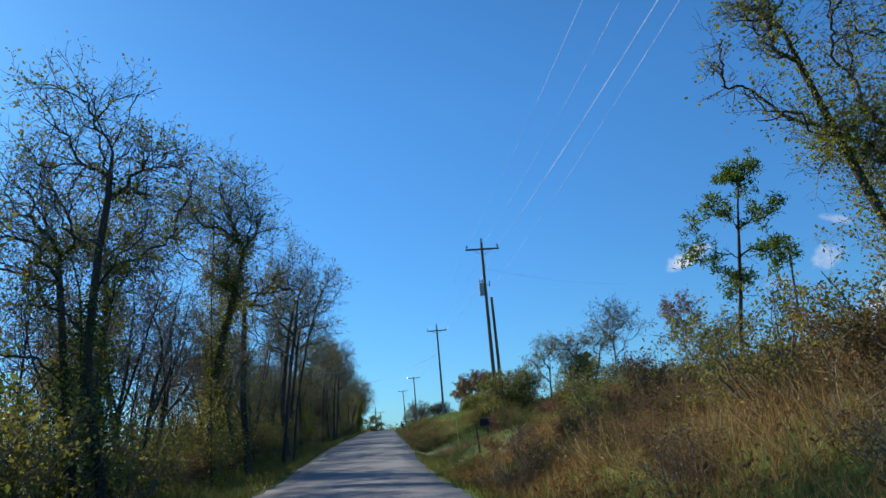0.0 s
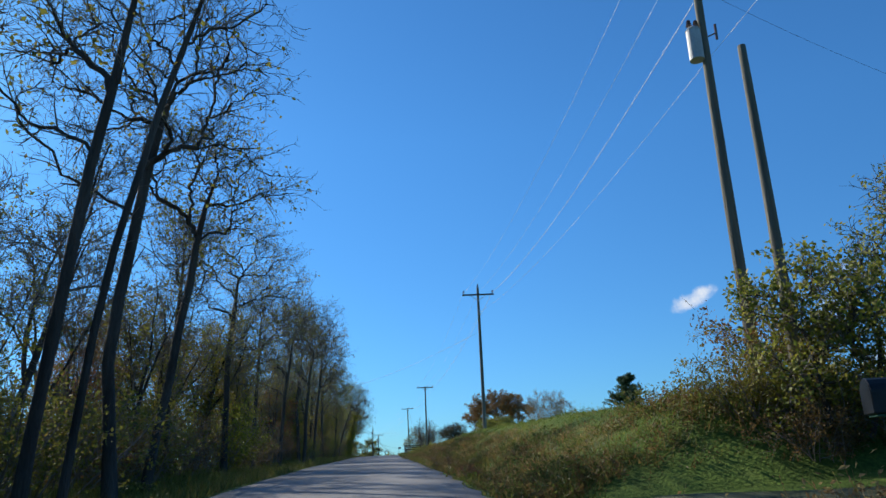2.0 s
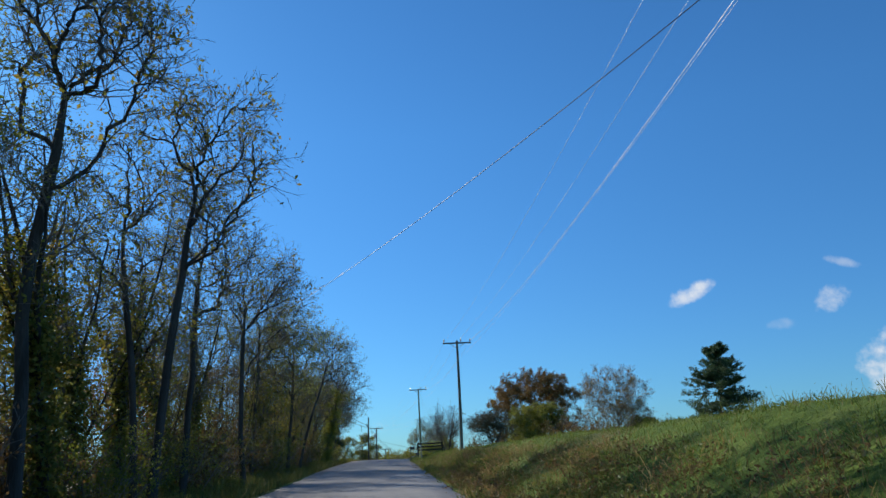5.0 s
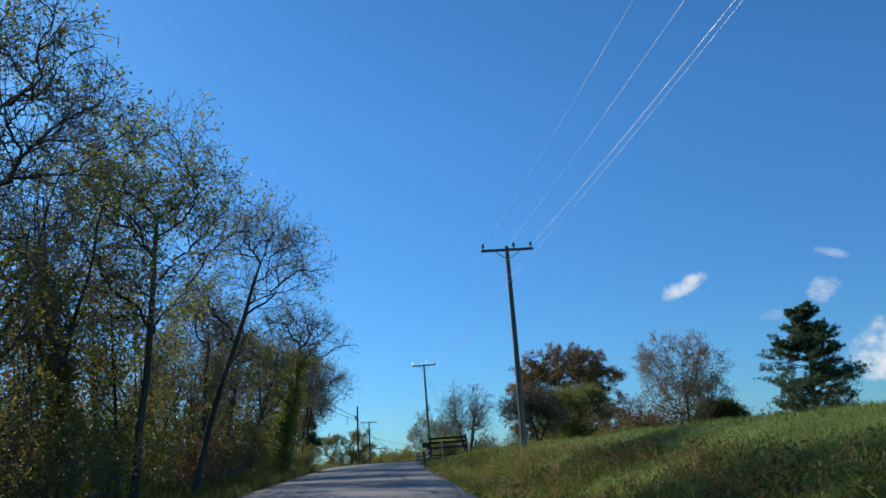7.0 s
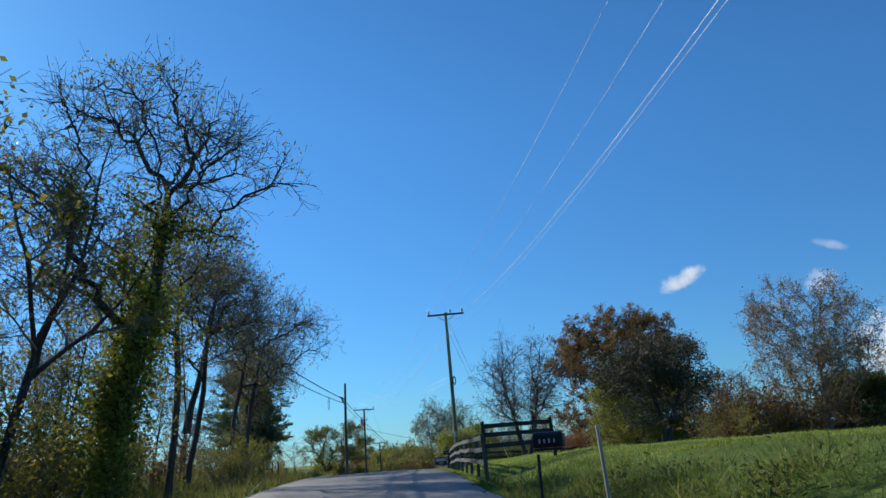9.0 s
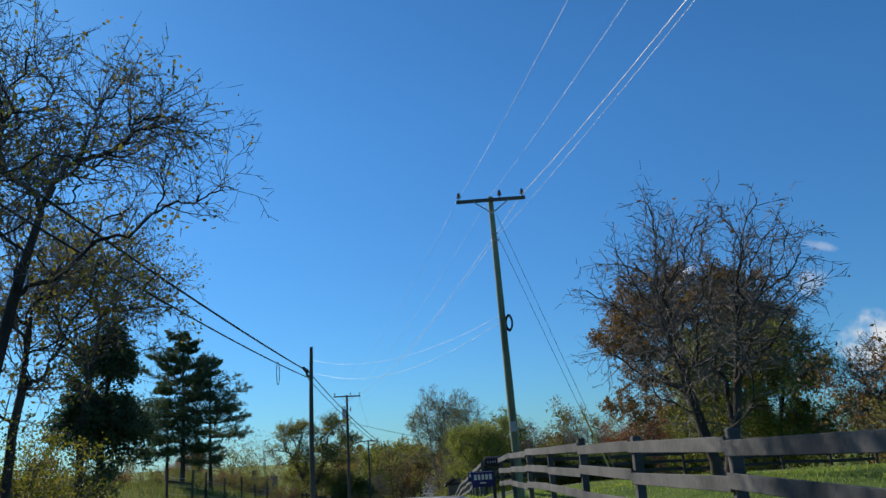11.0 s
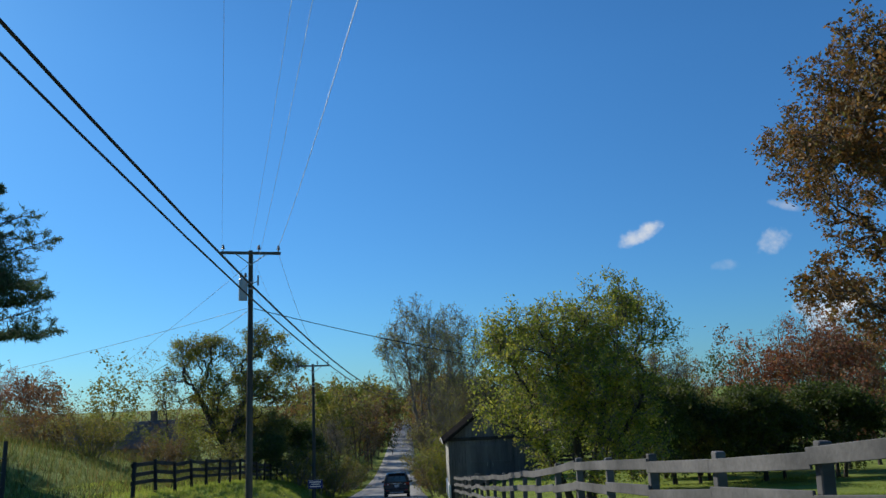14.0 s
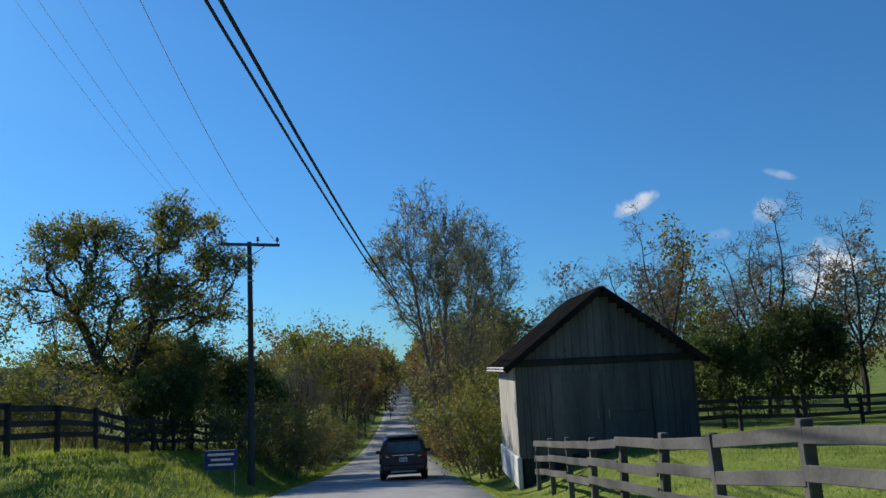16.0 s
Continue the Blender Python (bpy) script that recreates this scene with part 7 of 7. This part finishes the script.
            part("rib", bm, M_ROOF, roof)
        bm = bmesh.new()
        box(bm, (s * ln / 2, -d / 2 - 0.39, -0.07), (ln - 0.02, 0.03, 0.14), rot, 0.004)
        part("fascia", bm, M_ROOF, ob)
    # white here is the sun on the eave edge, put into the colour
    bm = bmesh.new()
    box(bm, (-0.38, d / 2, eave - 0.22), (0.04, d + 0.76, 0.13), None, 0.006)
    part("eave_board", bm, M_WHITE, ob, "sunlit white eave board")
    return ob


barn()


# ---- house beyond the left field ----
def house(x, y, turn, label):
    base = float(land(x, y))
    ob = thing("house", pose(x, y, base, 0, 0, turn), label, "house")
    w, d, h, r = 11.0, 7.5, 2.8, 2.4
    bm = bmesh.new()
    box(bm, (0, 0, h / 2 - 0.5), (w, d, h + 1.0))
    part("walls", bm, M_SIDING, ob)
    for s in (-1, 1):
        bm = bmesh.new()
        slope = math.atan2(r, d / 2)
        ln = math.hypot(r, d / 2) + 0.5
        rot = Matrix.Translation((0, 0, h + r)) @ Matrix.Rotation(-s * slope, 4, "X")
        box(bm, (0, s * ln / 2, 0), (w + 0.8, ln, 0.14), rot, 0.01)
        roof = part("roof_slope", bm, M_SHINGLE, ob)
        for k in range(12):
            bm = bmesh.new()
            box(bm, (0, s * (0.2 + k * (ln - 0.25) / 12), 0.078), (w + 0.78, 0.06, 0.02), rot)
            part("shingle_course", bm, M_SHINGLE, roof)
    for s in (-1, 1):
        bm = bmesh.new()
        f = bm.faces.new([bm.verts.new((s * w / 2, -d / 2, h)), bm.verts.new((s * w / 2, d / 2, h)), bm.verts.new((s * w / 2, 0, h + r - 0.1))])
        g = bmesh.ops.extrude_face_region(bm, geom=[f])
        bmesh.ops.translate(bm, verts=[v for v in g["geom"] if isinstance(v, bmesh.types.BMVert)], vec=(-s * 0.2, 0, 0))
        bmesh.ops.recalc_face_normals(bm, faces=bm.faces)
        part("gable", bm, M_SIDING, ob)
    for k in (-3.6, -1.2, 3.4):
        win = box_part("window", (k, -d / 2 - 0.02, 1.9), (1.0, 0.08, 1.3), M_WHITE, ob, 0.01)
        for dx in (-0.22, 0.22):
            box_part("pane", (k + dx, -d / 2 - 0.065, 1.9), (0.38, 0.012, 1.1), M_GLASS, win, 0.0)
    box_part("door", (1.2, -d / 2 - 0.03, 1.05), (0.95, 0.08, 2.1), M_DARKBOARD, ob, 0.01)
    box_part("chimney", (2.4, 0.3, h + r + 0.3), (0.7, 0.7, 1.6), M_SHINGLE, ob, 0.02)
    return ob


house(-49, 289, 14, "low grey house with a brown shingle roof among trees")


# ---- car on the road ahead ----
def wheel(parent, x, y):
    bm = bmesh.new()
    s = 1 if x > 0 else -1
    rod(bm, (x - 0.11 * s, y, 0.34), (x + 0.11 * s, y, 0.34), 0.34, sides=28)
    bmesh.ops.bevel(bm, geom=[e for e in bm.edges if e.calc_face_angle(0) > 1.2], offset=0.04, segments=2, affect="EDGES")
    w = part("wheel", bm, M_RUBBER, parent, "black rubber tyre")
    bm = bmesh.new()
    rod(bm, (x + 0.06 * s, y, 0.34), (x + 0.118 * s, y, 0.34), 0.22, 0.2, 20)
    rod(bm, (x + 0.1 * s, y, 0.34), (x + 0.135 * s, y, 0.34), 0.06, sides=12)
    part("rim", bm, M_STEEL, w)


def suv(m):
    ob = thing("car", m, "charcoal sport utility car seen from behind on the road", "car")
    # sections from tail to nose: y, half width at sill, belt and roof, heights of sill, belt and roof
    secs = [(0.0, 0.80, 0.86, 0.64, 0.42, 1.02, 1.50), (0.10, 0.86, 0.93, 0.66, 0.32, 1.03, 1.62), (0.45, 0.90, 0.95, 0.69, 0.28, 1.03, 1.71), (1.3, 0.91, 0.95, 0.70, 0.27, 1.01, 1.74), (2.3, 0.91, 0.95, 0.69, 0.27, 0.99, 1.72),
            (2.9, 0.91, 0.95, 0.66, 0.27, 0.98, 1.60), (3.5, 0.90, 0.94, 0.80, 0.28, 0.97, 1.10), (4.2, 0.88, 0.92, 0.76, 0.30, 0.90, 0.98), (4.6, 0.80, 0.84, 0.66, 0.36, 0.76, 0.80)]
    bm = bmesh.new()
    rings = []
    for y, ws, wb, wr, zs, zb, zr in secs:
        half = [(ws * 0.9, zs - 0.06), (ws, zs + 0.05), (wb, (zs + zb) / 2 + 0.05), (wb - 0.015, zb), (wr + 0.06, zr - 0.12), (wr - 0.05, zr - 0.02), (wr * 0.5, zr)]
        ring = [(px, pz) for px, pz in half] + [(-px, pz) for px, pz in reversed(half)]
        rings.append([bm.verts.new((px, y, pz)) for px, pz in ring])
    n = len(rings[0])
    for a, b in zip(rings[:-1], rings[1:]):
        for k in range(n):
            bm.faces.new((a[k], a[(k + 1) % n], b[(k + 1) % n], b[k]))
    bm.faces.new(rings[0])
    bm.faces.new(list(reversed(rings[-1])))
    bmesh.ops.recalc_face_normals(bm, faces=bm.faces)
    bmesh.ops.bevel(bm, geom=[e for e in bm.edges if e.calc_face_angle(0) > 0.6], offset=0.025, segments=2, affect="EDGES")
    part("body", bm, M_CARPAINT, ob)

    def panel(name, pts, mat, thick, label="", parent=None):
        bm = bmesh.new()
        f = bm.faces.new([bm.verts.new(p) for p in pts])
        f.normal_update()
        nv = f.normal.copy()
        g = bmesh.ops.extrude_face_region(bm, geom=[f])
        bmesh.ops.translate(bm, verts=[v for v in g["geom"] if isinstance(v, bmesh.types.BMVert)], vec=nv * thick)
        bmesh.ops.recalc_face_normals(bm, faces=bm.faces)
        return part(name, bm, mat, parent or ob, label)

    rear = panel("rear_window", [(-0.72, -0.012, 1.06), (0.72, -0.012, 1.06), (0.60, 0.0, 1.44), (-0.60, 0.0, 1.44)], M_GLASS, 0.02, "dark tinted rear window")
    bm = bmesh.new()
    rod(bm, (0.0, -0.045, 1.06), (0.32, -0.05, 1.16), 0.008, sides=6)
    part("wiper", bm, M_BLACK, rear)
    for s in (-1, 1):
        panel("side_window", [(s * 0.945, 0.55, 1.06), (s * 0.945, 2.75, 1.04), (s * 0.755, 2.45, 1.56), (s * 0.76, 0.75, 1.57)], M_GLASS, 0.012)
        lamp = panel("tail_lamp", [(s * 0.52, -0.02, 0.86), (s * 0.90, 0.02, 0.84), (s * 0.88, 0.02, 1.02), (s * 0.56, -0.02, 0.99)], M_REDLENS, 0.03, "red tail lamp")
        panel("reverse_lamp", [(s * 0.56, -0.055, 0.88), (s * 0.68, -0.05, 0.88), (s * 0.68, -0.05, 0.92), (s * 0.56, -0.055, 0.92)], M_WHITE, 0.008, parent=lamp)
        box_part("bumper_reflector", (s * 0.68, -0.05, 0.5), (0.2, 0.02, 0.05), M_REDLENS, ob, 0.004)
        bm = bmesh.new()
        box(bm, (s * 1.05, 2.75, 1.08), (0.2, 0.1, 0.14), None, 0.03)
        box(bm, (s * 0.95, 2.75, 1.03), (0.12, 0.06, 0.04))
        part("door_mirror", bm, M_CARPAINT, ob)
        bm = bmesh.new()
        rod(bm, (s * 0.66, 0.5, 1.76), (s * 0.66, 2.3, 1.775), 0.018, sides=6)
        part("roof_rail", bm, M_BLACK, ob)
        bm = bmesh.new()
        rod(bm, (s * 0.45, -0.06, 0.33), (s * 0.45, 0.2, 0.33), 0.035, sides=12)
        part("exhaust", bm, M_CHROME, ob)
        for y in (0.85, 3.6):
            wheel(ob, s * 0.82, y)
    box_part("bumper", (0, 0.02, 0.48), (1.66, 0.14, 0.24), M_CARPAINT, ob, 0.04)
    box_part("skid_plate", (0, -0.02, 0.34), (1.0, 0.1, 0.07), M_STEEL, ob, 0.015)
    box_part("spoiler", (0, 0.02, 1.63), (1.2, 0.22, 0.04), M_CARPAINT, ob, 0.012)
    box_part("trim_strip", (0, -0.03, 0.95), (0.9, 0.02, 0.035), M_CHROME, ob, 0.006, label="chrome tailgate strip")
    plate = box_part("number_plate", (0, -0.035, 0.78), (0.31, 0.015, 0.16), M_WHITE, ob, 0.004)
    for k in range(4):
        box_part("plate_bar", (-0.1 + 0.066 * k, -0.045, 0.775), (0.035, 0.006, 0.07), M_BLACK, plate, 0.0)
    return ob


CAR_Y = 260.5
slope = math.degrees(math.atan2(float(road_z(CAR_Y + 4)) - float(road_z(CAR_Y)), 4))
suv(pose(float(road_x(CAR_Y)) + 1.0, CAR_Y, float(road_z(CAR_Y)) + 0.05, slope, 0, 0.5))


# ---- grass and weeds ----
def blades(name, label, mat, seed, count, y_range, u_range, height, width, lean=0.35, edge=1.0, clump=0.0):
    """Single upright blades rooted in the ground, thicker towards the road."""
    rng = np.random.default_rng(seed)
    y = rng.uniform(*y_range, count)
    u = u_range[0] + (u_range[1] - u_range[0]) * rng.random(count) ** edge
    if clump:
        keep = (np.sin(y * 1.7 + u * 0.9) + np.sin(y * 0.53 - u * 1.9 + 2) + np.sin(y * 3.1 + 1)) > rng.normal(0, 1, count) + clump
        y, u = y[keep], u[keep]
    clear = ~((u > 0) & (((y > 44.4) & (y < 48.8)) | ((y > 196) & (y < 201)))) & ~((u > 4.4) & (u < 10.2) & (y > 252.3) & (y < 258.8))
    y, u = y[clear], u[clear]
    x = road_x(y) + u
    z = land(x, y)
    n = len(x)
    a = rng.random(n) * 2 * np.pi
    h = height * rng.uniform(0.45, 1.35, n)
    w = width * rng.uniform(0.6, 1.4, n)
    base = np.stack([x, y, z - 0.03], 1)
    side = np.stack([np.cos(a), np.sin(a), np.zeros(n)], 1) * w[:, None]
    tip = np.stack([rng.normal(0, lean, n) * h, rng.normal(0, lean, n) * h, h], 1)
    v = np.stack([base - side, base + side, base + tip], 1).reshape(-1, 3)
    ob = new(name, mesh_np(name, v, np.arange(3 * n).reshape(-1, 3), mat))
    return tagged(ob, label, "grass", kind="stuff")


blades("meadow_grass", "green meadow grass on the roadside bank", L_GRASS, 1, 260000, (50, 165), (3.5, 24), 0.10, 0.008, 0.5, edge=1.5)
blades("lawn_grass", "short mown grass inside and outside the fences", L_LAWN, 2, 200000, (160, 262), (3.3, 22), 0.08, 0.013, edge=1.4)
blades("dry_weeds", "tall dry brown weeds on the bank", L_STRAW, 3, 78000, (-2, 28), (3.8, 17), 0.45, 0.007, 0.35, clump=-0.4)
blades("dry_weeds", "dry brown weeds along the foot of the bank", L_STRAW, 4, 50000, (50, 150), (3.4, 7.0), 0.22, 0.006, 0.5, edge=1.3, clump=-0.2)
blades("dry_grass", "pale dry grass hanging over the cut bank", L_STRAW, 11, 13000, (23, 44), (4.4, 16), 0.3, 0.006, 0.5, clump=-0.2)
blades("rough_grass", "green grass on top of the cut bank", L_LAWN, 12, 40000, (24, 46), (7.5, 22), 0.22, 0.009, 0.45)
blades("rough_grass", "rough green grass round the driveway mouth", L_GRASS, 9, 20000, (36, 52), (3.4, 18), 0.16, 0.011)
blades("verge_weeds", "dark weeds under the trees on the verge", L_WEED, 5, 90000, (-2, 196), (-9, -3.3), 0.4, 0.014, 0.4)
blades("verge_weeds", "green weeds along the road edge", L_WEED, 6, 40000, (-2, 160), (3.25, 5.2), 0.3, 0.014, 0.4, clump=-0.3)
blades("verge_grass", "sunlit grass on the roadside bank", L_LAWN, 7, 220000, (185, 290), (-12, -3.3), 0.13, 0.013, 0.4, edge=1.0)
blades("field_weeds", "yellowing weeds in the open field", L_WEED, 8, 60000, (190, 270), (-50, -9), 0.55, 0.02, 0.3)

# the patterns the plants were copied from are not part of the place
for ob in KINDS.values():
    for child in list(ob.children_recursive):
        bpy.data.objects.remove(child)
    bpy.data.objects.remove(ob)
